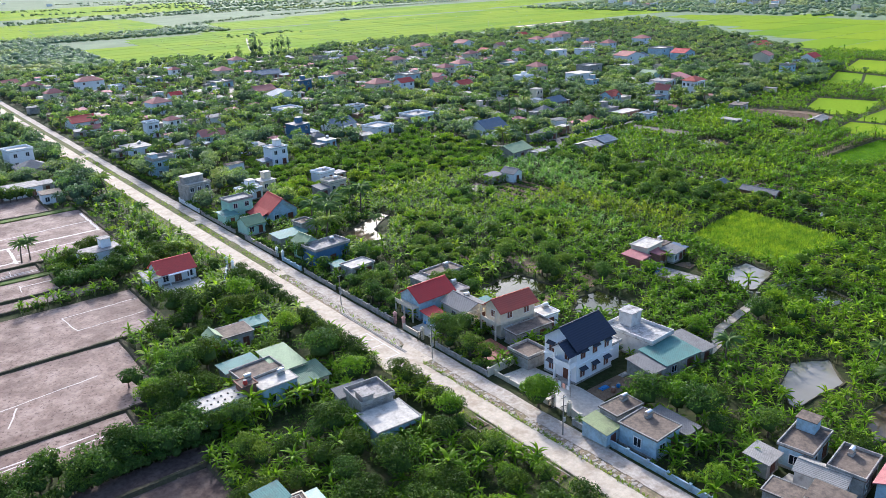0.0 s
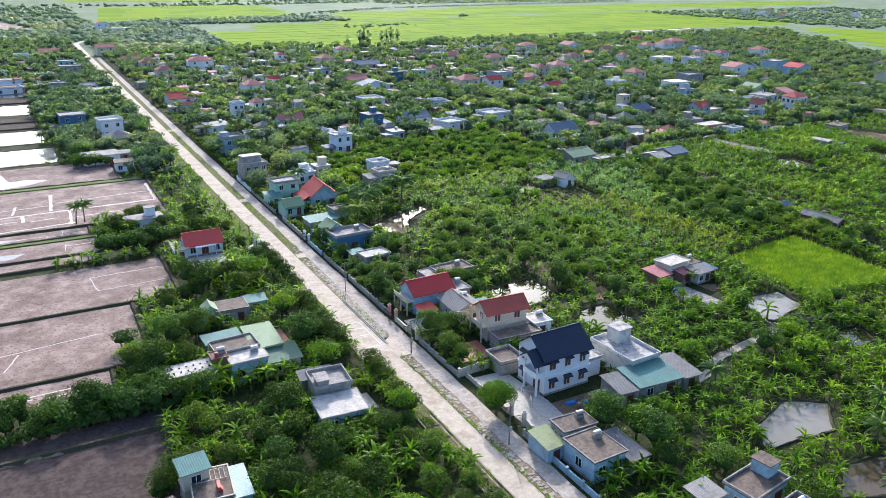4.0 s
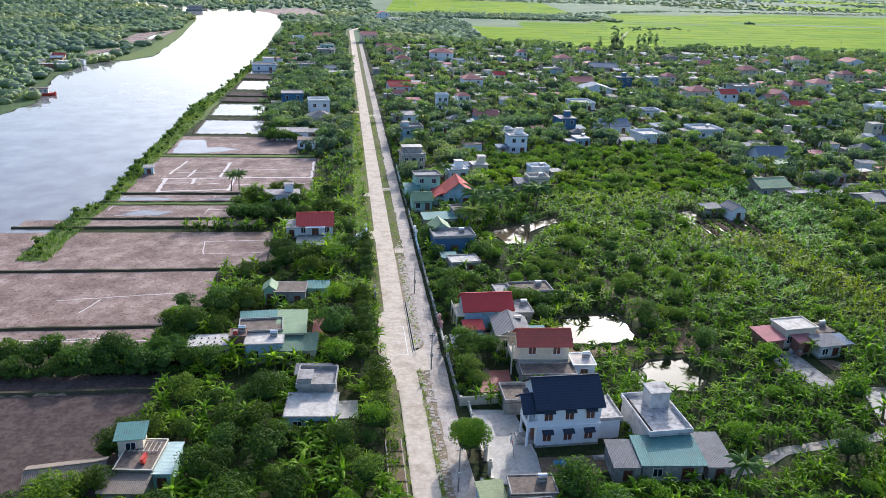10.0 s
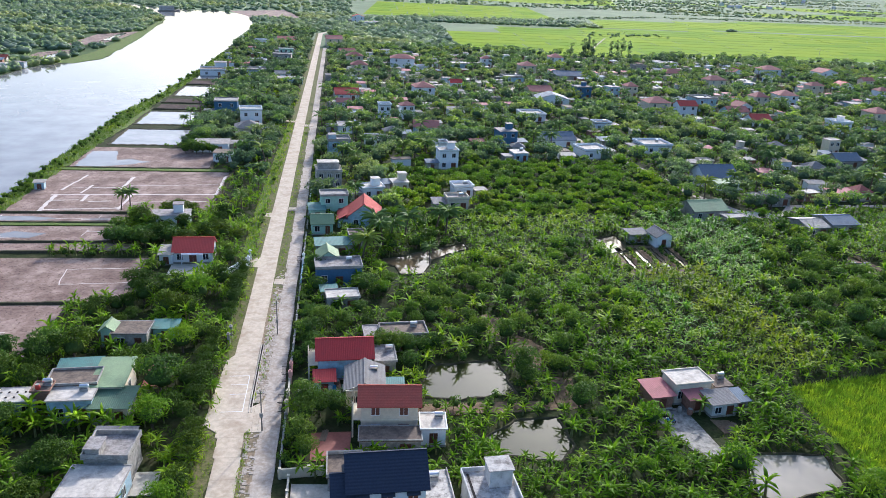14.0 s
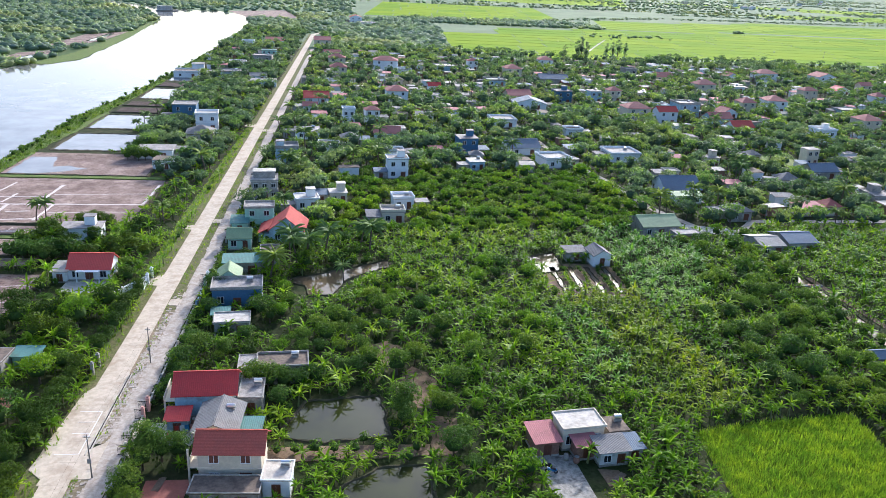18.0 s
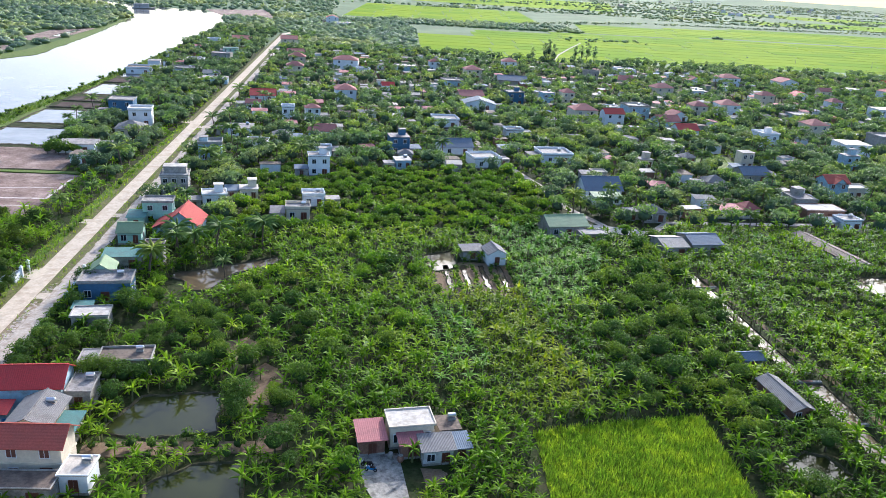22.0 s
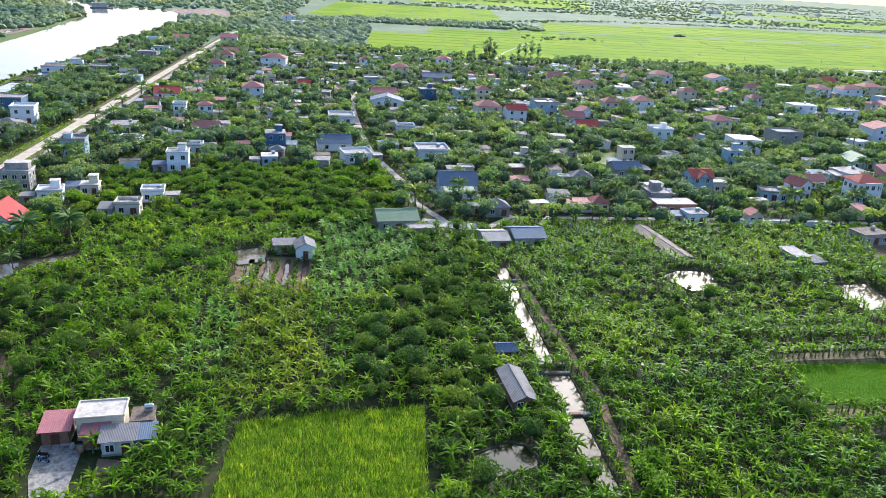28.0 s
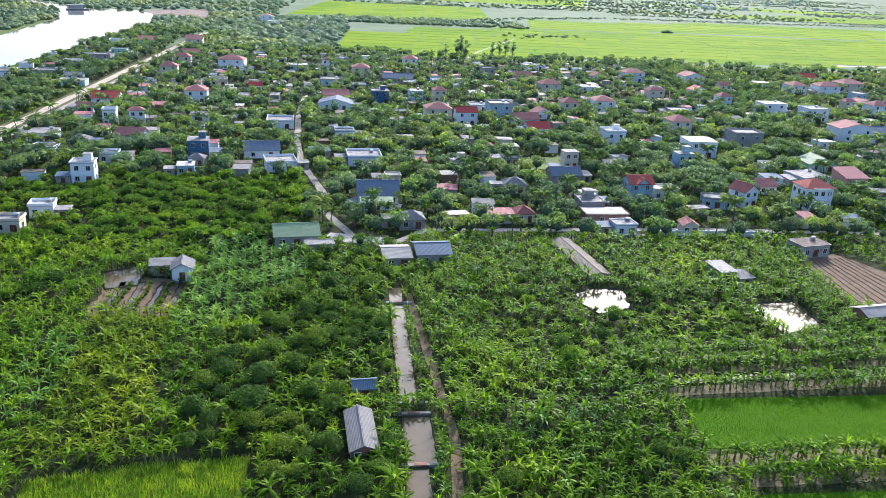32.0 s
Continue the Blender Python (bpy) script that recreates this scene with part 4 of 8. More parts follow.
def gable_roof(w, d, z, rise, over=0.45, along="x"):
    """Two slopes with thickness; the ridge runs along x or y."""
    a, b = w / 2 + over, d / 2 + over
    drop = rise * over / ((d if along == "x" else w) / 2)
    if along == "x":
        q = [[(-a, -b, z - drop), (a, -b, z - drop), (a, 0, z + rise), (-a, 0, z + rise)], [(a, b, z - drop), (-a, b, z - drop), (-a, 0, z + rise), (a, 0, z + rise)]]
        bm = solid(q, 0.14)
        add_box(bm, -a, -0.12, z + rise - 0.08, a, 0.12, z + rise + 0.08)
    else:
        q = [[(-a, b, z - drop), (-a, -b, z - drop), (0, -b, z + rise), (0, b, z + rise)], [(a, -b, z - drop), (a, b, z - drop), (0, b, z + rise), (0, -b, z + rise)]]
        bm = solid(q, 0.14)
        add_box(bm, -0.12, -b, z + rise - 0.08, 0.12, b, z + rise + 0.08)
    return bm


def hip_roof(w, d, z, rise, over=0.5):
    a, b = w / 2 + over, d / 2 + over
    r = max(0.2, a - b) if a > b else 0.2
    s = 0.2 if a > b else max(0.2, b - a)
    z0 = z - 0.15
    A, B, C, D = (-a, -b, z0), (a, -b, z0), (a, b, z0), (-a, b, z0)
    if a > b:
        P, Q = (-r, 0, z + rise), (r, 0, z + rise)
        q = [[A, B, Q, P], [B, C, Q], [C, D, P, Q], [D, A, P]]
    else:
        P, Q = (0, -s, z + rise), (0, s, z + rise)
        q = [[A, B, P], [B, C, Q, P], [C, D, Q], [D, A, P, Q]]
    return solid(q, 0.13)


def gable_walls(w, d, z, rise, along, s):
    """The triangle of wall under one end of a gable."""
    bm = bmesh.new()
    if along == "x":
        p = [(s * w / 2, -d / 2, z), (s * w / 2, d / 2, z), (s * w / 2, 0, z + rise)]
        q = [(s * (w / 2 - 0.2), y, zz) for _, y, zz in p]
    else:
        p = [(-w / 2, s * d / 2, z), (w / 2, s * d / 2, z), (0, s * d / 2, z + rise)]
        q = [(x, s * (d / 2 - 0.2), zz) for x, _, zz in p]
    a = [bm.verts.new(v) for v in p]
    b = [bm.verts.new(v) for v in q]
    bm.faces.new(a)
    bm.faces.new(b[::-1])
    for i in range(3):
        bm.faces.new((a[i], b[i], b[(i + 1) % 3], a[(i + 1) % 3]))
    bmesh.ops.recalc_face_normals(bm, faces=bm.faces)
    return bm


def water_tank(parent, x, y, z, upright=False, mtl=None):
    bm = bmesh.new()
    if upright:
        add_tube(bm, (x, y, z + 0.3), (x, y, z + 1.5), 0.5, 0.5, 12)
        add_tube(bm, (x, y, z + 1.5), (x, y, z + 1.75), 0.5, 0.15, 12)
    else:
        add_tube(bm, (x - 0.6, y, z + 0.75), (x + 0.6, y, z + 0.75), 0.36, 0.36, 12)
        add_tube(bm, (x + 0.6, y, z + 0.75), (x + 0.72, y, z + 0.75), 0.36, 0.18, 12)
    o = part("water_tank", bm, mtl or M_STEEL, parent, "steel water tank")
    part("tank_stand", boxes((x - 0.6, y - 0.4, z, x + 0.6, y + 0.4, z + (0.3 if upright else 0.4))), M_GREYW, o)


def house(x, y, w, d, yaw, h, roof, wallm, roofm, label, storeys=1, rise=None, along="x", windows=2, sides=(0,), hood=False, shutter=False, tank=0, parapet=0.55, cube=None, name="house", door=True, over=0.45, grow=0.0, group="", front=0.0):
    """A rendered house: plinth, walls, floor bands, roof, windows and a door."""
    t = thing(name, pose(x, y, 0, 0, 0, yaw), label, "house", group)
    block(turned(x, y, w + 1, d + 1, yaw), grow)
    if front:
        block(turned(x + front / 2 * math.sin(radians(yaw)), y - front / 2 - d / 2, w, front, yaw), 0.0)
    part("wall", boxes((-w / 2, -d / 2, 0, w / 2, d / 2, h)), wallm, t)
    part("plinth", boxes((-w / 2 - 0.08, -d / 2 - 0.08, 0, w / 2 + 0.08, d / 2 + 0.08, 0.35)), M_GREYW, t)
    if storeys > 1:
        part("floor_band", boxes(*[(-w / 2 - 0.12, -d / 2 - 0.12, h * k / storeys - 0.12, w / 2 + 0.12, d / 2 + 0.12, h * k / storeys + 0.12) for k in range(1, storeys)]), wallm, t)
    rise = rise or d * 0.3
    if roof == "gable":
        part("roof", gable_roof(w, d, h, rise, over, along), roofm, t)
        for s in (-1, 1):
            part("gable_wall", gable_walls(w, d, h, rise - 0.06, along, s), wallm, t)
    elif roof == "hip":
        part("roof", hip_roof(w, d, h, rise, over), roofm, t)
    elif roof == "shed":
        part("roof", solid([[(-w / 2 - over, -d / 2 - over, h + 0.1), (w / 2 + over, -d / 2 - over, h + 0.1), (w / 2 + over, d / 2 + over, h + rise), (-w / 2 - over, d / 2 + over, h + rise)]], 0.08), roofm, t)
        bm = bmesh.new()
        for s in (-1, 1):
            f = [(s * w / 2, -d / 2, h), (s * w / 2, d / 2, h), (s * w / 2, d / 2, h + rise - 0.1)]
            bm.faces.new([bm.verts.new(v) for v in f])
        vs = [(-w / 2, d / 2, h), (w / 2, d / 2, h), (w / 2, d / 2, h + rise - 0.1), (-w / 2, d / 2, h + rise - 0.1)]
        bm.faces.new([bm.verts.new(v) for v in vs])
        part("upper_wall", bm, wallm, t)
    else:
        o = 0.25
        part("roof", boxes((-w / 2 - o, -d / 2 - o, h, w / 2 + o, d / 2 + o, h + 0.16)), roofm, t)
        if parapet:
            p, k = parapet, 0.16
            part("parapet", boxes((-w / 2 - o, -d / 2 - o, h + 0.16, w / 2 + o, -d / 2 - o + k, h + p), (-w / 2 - o, d / 2 + o - k, h + 0.16, w / 2 + o, d / 2 + o, h + p),
                                  (-w / 2 - o, -d / 2 - o + k, h + 0.16, -w / 2 - o + k, d / 2 + o - k, h + p), (w / 2 + o - k, -d / 2 - o + k, h + 0.16, w / 2 + o, d / 2 + o - k, h + p)), M_GREYW if wallm in (M_BLUEW, M_PALEBLUE, M_GREYW, M_MINT) else wallm, t)
        if cube:
            cx, cy, cw, cd, ch = cube
            part("stair_head", boxes((cx - cw / 2, cy - cd / 2, h + 0.16, cx + cw / 2, cy + cd / 2, h + ch)), wallm, t)
            part("stair_roof", boxes((cx - cw / 2 - 0.2, cy - cd / 2 - 0.2, h + ch, cx + cw / 2 + 0.2, cy + cd / 2 + 0.2, h + ch + 0.14)), roofm, t)
    for k in range(tank):
        water_tank(t, w * (0.25 - 0.4 * k), d * 0.2, h + 0.16, k % 2 == 1)
    hs = h / storeys
    for side in sides:
        ln_, dp, ang = ((w, d, 0), (d, w, 90), (w, d, 180), (d, w, 270))[side]
        n = max(1, windows if side in (0, 2) else windows - 1)
        for f in range(storeys):
            for i in range(n):
                u = -ln_ / 2 + ln_ * (i + 0.5) / n
                dx, dy = math.cos(radians(ang)), math.sin(radians(ang))
                px, py = dx * u + dy * dp / 2, dy * u - dx * dp / 2
                ww = min(1.2, ln_ / n * 0.5)
                if f == 0 and door and side == 0 and i == n // 2:
                    add_door(t, px, py, ang, 1.4 if ln_ > 6 else 1.0, min(2.3, hs * 0.75), None, 0.0)
                else:
                    add_window(t, px, py, f * hs + hs * 0.3, ang, ww, min(1.4, hs * 0.45), None, shutter, hood)
    return t


VILLAGE = {"r": ("gable", R_VRED, (M_CREAM, M_WHITE, M_PALEBLUE, M_WHITE), "red-tiled gabled village house"), "wr": ("hip", R_VRED, (M_WHITE, M_CREAM, M_WHITE), "pale two-storey village house with a red hipped roof"),
           "f": ("flat", M_ROOFCON, (M_PALEBLUE, M_WHITE, M_CREAM, M_WHITE), "flat-roofed concrete village house with stained slab"), "gf": ("gable", R_GREEN, (M_GREYW, M_MINT), "low house under pale green sheet roofing"),
           "w": ("flat", M_ROOFWHITE, (M_WHITE, M_PALEBLUE), "white flat-roofed village house"), "b": ("flat", M_ROOFCON, (M_BLUEW, M_PALEBLUE, M_GREYW), "blue-rendered flat-roofed village house"),
           "bg": ("gable", R_BGREY, (M_WHITE, M_GREYW), "long house under a blue-grey sheet roof"), "h": ("hip", R_GREY, (M_GREYW, M_CREAM), "old house with a grey hipped roof"), "pf": ("shed", R_PINK, (M_CREAM, M_PINK), "low shed with a faded pink sheet roof")}
rv = random.Random(11)


def village_house(x, y, w, d, yaw, kind, storeys):
    far = y > 330
    if far and kind == "f" and rv.random() < 0.32:
        kind, storeys = rv.choice((("wr", 2), ("r", 1), ("wr", 2)))
    w, d = (w * 1.18, d * 1.1) if far else (w, d)
    roof, rm, walls, label = VILLAGE[kind]
    wm = rv.choice(walls)
    if kind == "f" and rv.random() < 0.4:
        rm = rv.choice((M_ROOFDARK, M_ROOFWHITE, R_PALE))
    if kind == "r" and rv.random() < 0.35:
        rm = rv.choice((R_ORANGE, R_DRED))
    lab = label + (", two storeys" if storeys > 1 and "two" not in label else "") + " among " + rv.choice(("palms", "garden trees", "banana plants", "dense greenery"))
    house(x, y, w, d, yaw, (3.3, 6.6, 9.2)[storeys - 1], roof, wm, rm, lab, storeys, min(2.4, d * 0.28), rv.choice("xxy"), 2, (0, 1) if y < 300 else (0,), False, False, 1 if kind in "fwb" and rv.random() < 0.4 else 0, rv.choice((0, 0.5, 0.9)) if kind in "fwb" else 0, (w * 0.2, d * 0.15, 2.4, 2.4, 2.3) if kind in "fwb" and rv.random() < 0.15 else None, "house", True, 0.4, 0.5, "village houses", 8.0 if far else 5.0)
    # lean-to or outhouse against many of them
    if rv.random() < 0.55:
        s = rv.choice((-1, 1))
        ox, oy = turned(x, y, 2 * s * (w / 2 + 2.4), 2 * rv.uniform(-2, 2), yaw)[2]
        ox = max(ox, 82.0) if x > 68 else min(ox, 62.5)
        house(ox, oy, rv.uniform(3.2, 4.6), rv.uniform(3.5, 5.5), yaw, rv.uniform(2.3, 2.9), "shed" if rv.random() < 0.6 else "flat", M_GREYW, rv.choice((R_GREY, R_PALE, R_GREY, M_ROOFDARK, M_ROOFCON, R_BGREY)), "low grey outhouse beside a village house", 1, 0.6, "x", 1, (0,), False, False, 0, 0, None, "outhouse", True, 0.3, 0.5, "village outhouses", 2.0)


def small_roof(x, y, yaw):
    """A small flat or lean-to outbuilding, one of the many between the houses."""
    w, d, h = rv.uniform(3.5, 8), rv.uniform(3.2, 5.5), rv.uniform(2.4, 3.4)
    lab, mt, kind = rv.choice((("low outbuilding with a pale stained roof slab", M_ROOFCON, 0), ("low outbuilding with a dark weathered roof slab", M_ROOFDARK, 0), ("white limewashed flat outbuilding between houses", M_ROOFWHITE, 0), ("lean-to under grey fibre-cement sheets", R_GREY, 1), ("lean-to under pale corrugated sheets", R_PALE, 1), ("lean-to under faded blue-grey sheets", R_BGREY, 1), ("lean-to under rusty pink sheets", R_PINK, 1)))
    t = thing("outbuilding", pose(x, y, 0, 0, 0, yaw), lab, "outbuilding", "village outbuildings")
    part("wall", boxes((-w / 2, -d / 2, 0, w / 2, d / 2, h)), rv.choice((M_GREYW, M_WHITE, M_CREAM, M_WHITE, M_BRICKW)), t)
    k = rv.uniform(0.3, 0.7) if kind else 0.0
    part("roof", solid([[(-w / 2 - 0.3, -d / 2 - 0.3, h + 0.12), (w / 2 + 0.3, -d / 2 - 0.3, h + 0.12), (w / 2 + 0.3, d / 2 + 0.3, h + 0.12 + k), (-w / 2 - 0.3, d / 2 + 0.3, h + 0.12 + k)]], 0.11), mt, t)
    block(turned(x, y - 0.8, w + 1, d + 2.5, yaw), 0)


# white two-storey house with a dark blue tiled roof
def white_house():
    t = house(92.4, 76.3, 9.4, 7.2, 2, 6.9, "gable", M_WHITE, R_BLUE, "white two-storey house with a dark blue tiled roof", 2, 2.7, "x", 3, (0, 2), True, True, 0, 0, None, "villa", False, 0.5, 1.0)
    for z in (0.9, 4.3):
        add_window(t, -4.7, 1.9, z, 270, 1.2, 1.5, M_FRAMEW, True, True)
    add_window(t, -4.7, -1.6, 4.0, 270, 1.2, 1.9, M_FRAMEW, True)
    add_door(t, -4.7, -1.6, 270, 1.4, 2.3)
    part("balcony", boxes((-6.2, -3.4, 3.3, -4.7, 0.3, 3.5), (-6.2, -3.4, 3.5, -6.1, 0.3, 4.3), (-6.1, -3.4, 3.5, -4.7, -3.3, 4.3), (-6.1, 0.2, 3.5, -4.7, 0.3, 4.3)), M_WHITE, t)
    for y in (-3.2, 0.1):
        part("column", boxes((-6.15, y - 0.15, 0, -5.85, y + 0.15, 3.3), (-6.1, y - 0.1, 3.5, -5.9, y + 0.1, 6.3)), M_WHITE, t)
    pr = part("porch_roof", gable_roof(2.6, 4.2, 6.3, 1.6, 0.35, "x"), R_BLUE, t)
    pr.matrix_basis = pose(-5.4, -1.55, 0, 0, 0, 0)
    pg = part("porch_gable", gable_walls(2.4, 3.8, 6.3, 1.4, "x", -1), M_WHITE, t)
    pg.matrix_basis = pose(-5.4, -1.55, 0)
    part("front_step", boxes((-7.4, -2.8, 0, -4.8, 0.2, 0.18), (-7.0, -2.6, 0.18, -4.8, 0.0, 0.36)), M_GREYW, t)
    part("rear_wing", boxes((4.7, -2.4, 0, 8.4, 3.6, 3.2)), M_WHITE, t)
    part("wing_roof", boxes((4.55, -2.7, 3.2, 8.7, 3.9, 3.38), (8.55, -2.7, 3.38, 8.7, 3.9, 3.7), (4.55, -2.7, 3.38, 8.55, -2.55, 3.7)), M_ROOFSTAIN, t)
    water_tank(t, 6.6, 2.0, 3.38)
    return t


white_house()
ann = house(106.2, 74.2, 6.2, 10.0, 3, 3.7, "flat", M_OLDWHITE, M_ROOFSTAIN, "low white annexe with stained flat roof and stair cube", 1, None, "x", 2, (0,), False, False, 0, 0.75, (1.2, 2.8, 3.0, 2.8, 2.7), "annexe")
part("rooftop_drain", boxes((-2.7, -4.6, 3.87, -2.4, 4.6, 3.93)), M_DARK, ann)
house(104.9, 66.3, 8.4, 5.6, -4, 2.7, "shed", M_GREYW, R_TEAL, "long open shed under teal sheet roofing", 1, 0.7, "x", 2, (0,), False, False, 0, 0, None, "shed", True, 0.4)
house(98.6, 66.4, 3.6, 5.4, -4, 2.5, "shed", M_GREYW, R_GREY, "small shed under dull grey sheet roofing", 1, 0.6, "x", 1, (0,), False, False, 0, 0, None, "shed", True, 0.3)
house(111.6, 66.6, 3.2, 7.0, -4, 2.4, "shed", M_GREYW, R_GREY, "low grey lean-to shed", 1, 0.5, "x", 1, (0,), False, False, 0, 0, None, "shed")
rb_ = house(94.2, 95.6, 8.4, 4.6, -3, 6.0, "gable", M_CREAM, R_TILE, "narrow cream two-storey house with red tiled roof", 2, 1.6, "x", 2, (0, 3), False, True, 0, 0, None, "house", True, 0.6)
part("veranda", boxes((-5.6, -2.3, 3.0, -4.2, 2.3, 3.15), (-5.6, -2.3, 0, -5.35, -2.05, 5.9), (-5.6, 2.05, 0, -5.35, 2.3, 5.9), (-5.6, -2.3, 3.15, -5.5, 2.3, 3.9)), M_CREAM, rb_)
house(94, 90.3, 8.8, 3.4, -3, 2.6, "flat", M_GREYW, M_ROOFDARK, "low dark flat-roofed kitchen wing", 1, None, "x", 2, (0,), False, False, 0, 0.3, None, "outhouse")
house(100.5, 92.5, 3.6, 4.0, -3, 3.0, "flat", M_WHITE, M_ROOFWHITE, "pale flat-roofed outhouse with a tank", 1, None, "x", 1, (0,), False, False, 1, 0.3, None, "outhouse")
house(87.4, 83.7, 4.5, 4.8, 0, 2.2, "flat", M_GREYW, M_ROOFDARK, "open-topped grey masonry pen", 1, None, "x", 1, (), False, False, 0, 0.7, None, "outhouse", False)
dr = house(87.6, 113.8, 9.0, 6.2, 2, 4.4, "gable", M_PALEBLUE, R_DRED, "pale blue house with a crimson sheet roof", 1, 2.0, "x", 2, (3,), False, True, 0, 0, None, "house", False, 0.5)
part("veranda", boxes((-6.2, -2.9, 2.8, -4.5, 2.9, 2.95), (-6.2, -2.9, 0, -5.95, -2.65, 2.8), (-6.2, 2.65, 0, -5.95, 2.9, 2.8), (-6.2, -0.12, 0, -5.95, 0.12, 2.8), (-6.2, -2.9, 2.95, -6.1, 2.9, 3.7)), M_CREAM, dr)
house(84.3, 107.6, 3.0, 2.8, 2, 2.4, "shed", M_PALEBLUE, R_DRED, "small blue outhouse with a crimson roof", 1, 0.5, "x", 1, (0,), False, False, 0, 0, None, "outhouse")
house(94.5, 113.5, 3.4, 5.5, 2, 3.2, "flat", M_GREYW, M_ROOFCON, "grey flat-roofed rear wing", 1, None, "x", 1, (0,), False, False, 1, 0.4, None, "outhouse")
gg = house(90.8, 105.2, 5.8, 7.4, -2, 3.6, "gable", M_CREAM, R_GREY, "old cream house with a grey fibre-cement roof", 1, 1.2, "y", 2, (0, 3), False, False, 1, 0, None, "house", True, 0.5)
part("balustrade", boxes(*[(-2.9 + i * 0.42, -4.5, 2.9, -2.75 + i * 0.42, -4.38, 3.6) for i in range(14)], (-3.0, -4.55, 3.6, 3.0, -4.33, 3.72), (-3.0, -4.6, 2.75, 3.0, -3.6, 2.9)), M_CREAM, gg)
house(95.6, 103.4, 2.4, 4.8, -2, 2.4, "shed", M_GREYW, R_TEAL, "narrow lean-to with green sheeting", 1, 0.5, "x", 1, (0,), False, False, 0, 0, None, "outhouse")
house(92.6, 122.6, 2.6, 4.4, 4, 3.0, "flat", M_GREYW, M_ROOFCON, "small grey flat-roofed outhouse", 1, None, "x", 1, (0,), False, False, 0, 0.3, None, "outhouse")
house(98.5, 122.8, 8.2, 4.6, 4, 3.2, "flat", M_GREYW, M_ROOFDARK, "long grey house with a weathered flat roof", 1, None, "x", 3, (0,), False, False, 1, 0.5, None, "house")
# low cluster by the gate
house(84.1, 60.0, 5.6, 3.4, -2, 3.3, "flat", M_GREYW, M_ROOFDARK, "grey house with a dark weathered flat roof", 1, None, "x", 1, (0, 3), False, False, 1, 0.28, None, "house")
house(83.0, 53.8, 5.6, 6.4, 2, 3.4, "flat", M_PALEBLUE, M_ROOFDARK, "pale blue house with a dark weathered flat roof", 1, None, "x", 2, (0, 3), False, False, 1, 0.28, None, "house")
house(78.9, 59.4, 3.2, 4.4, 4, 2.3, "shed", M_PALEBLUE, R_OLIVE, "yellow-green sheet awning on a blue lean-to", 1, 0.8, "x", 1, (0,), False, False, 0, 0, None, "awning", True, 0.2)
house(87.6, 53.0, 2.8, 6.5, 2, 2.4, "shed", M_GREYW, R_GREY, "grey corrugated lean-to against a house", 1, 0.5, "x", 1, (0,), False, False, 0, 0, None, "outhouse")
house(96.6, 37.6, 7.4, 4.4, 8, 3.3, "flat", M_PALEBLUE, M_ROOFDARK, "grey house with a dark flat roof and stair tower", 1, None, "x", 2, (0, 3), False, False, 0, 0.5, (2.6, 0.6, 2.2, 2.6, 2.0), "house")
house(90.0, 40.0, 3.4, 3.0, 4, 2.5, "shed", M_GREYW, R_PALE, "grey sheet awning beside a house", 1, 0.4, "x", 1, (0,), False, False, 0, 0, None, "awning")
house(91.6, 32.4, 3.6, 6.2, 10, 3.1, "gable", M_OLDWHITE, R_PALE, "white shed under pale corrugated sheets", 1, 0.7, "y", 2, (0, 3), False, False, 0, 0, None, "shed", True, 0.3)
house(87.4, 29.4, 3.6, 4.2, 10, 3.0, "shed", M_GREYW, M_ROOFDARK, "low shed under a brown weathered roof", 1, 0.3, "x", 1, (0, 3), False, False, 0, 0, None, "shed")
house(84.6, 33.8, 3.4, 4.4, 8, 2.7, "flat", M_GREYW, M_ROOFDARK, "small outhouse with a dark flat slab", 1, None, "x", 1, (0, 3), False, False, 0, 0.25, None, "outhouse")
house(95.6, 30.4, 6.4, 4.4, 8, 3.6, "flat", M_GREYW, M_ROOFDARK, "flat-roofed concrete house with stained slab and tank", 1, None, "x", 2, (0, 3), False, False, 1, 0.6, None, "house")
house(96.6, 24.6, 6.4, 4.6, 8, 4.2, "gable", M_PALEBLUE, R_PINK, "pale blue house with a faded pink roof", 1, 0.8, "x", 2, (0, 3), False, False, 0, 0, None, "house")
# river side of the road
house(55.6, 81.2, 7.2, 6.2, -4, 3.1, "flat", M_PALEBLUE, M_ROOFWHITE, "blue-walled house with a limewashed flat roof", 1, None, "x", 2, (0, 1), False, False, 0, 0.25, None, "house")
house(56.3, 87.6, 5.6, 5.4, -4, 3.9, "flat", M_GREYW, M_ROOFCON, "grey rear block with a parapet and stair ramp", 1, None, "x", 2, (0,), False, False, 0, 0.8, (-1.6, -1.4, 1.8, 2.6, 1.5), "house")
house(55.5, 91.8, 5.0, 2.2, -4, 3.0, "shed", M_GREYW, R_GREY, "dark lean-to behind a flat-roofed house", 1, 0.5, "x", 1, (0,), False, False, 0, 0, None, "outhouse")
house(51.2, 107.8, 4.6, 8.2, 0, 3.9, "shed", M_CREAM, R_GREEN, "house wing under pale green sheet roofing", 1, 0.5, "x", 2, (0, 1), False, False, 0, 0, None, "house")
house(52.8, 101.6, 5.4, 5.0, -2, 2.9, "shed", M_CREAM, R_MOSS, "open porch under green sheet roofing", 1, 0.6, "x", 2, (0, 1), False, False, 0, 0, None, "porch")
wa = house(37.8, 103.2, 7.4, 4.0, 1, 3.0, "flat", M_PALEBLUE, M_ROOFWHITE, "long blue house with a limewashed flat roof", 1, None, "x", 3, (0,), False, False, 0, 0.2, None, "house")
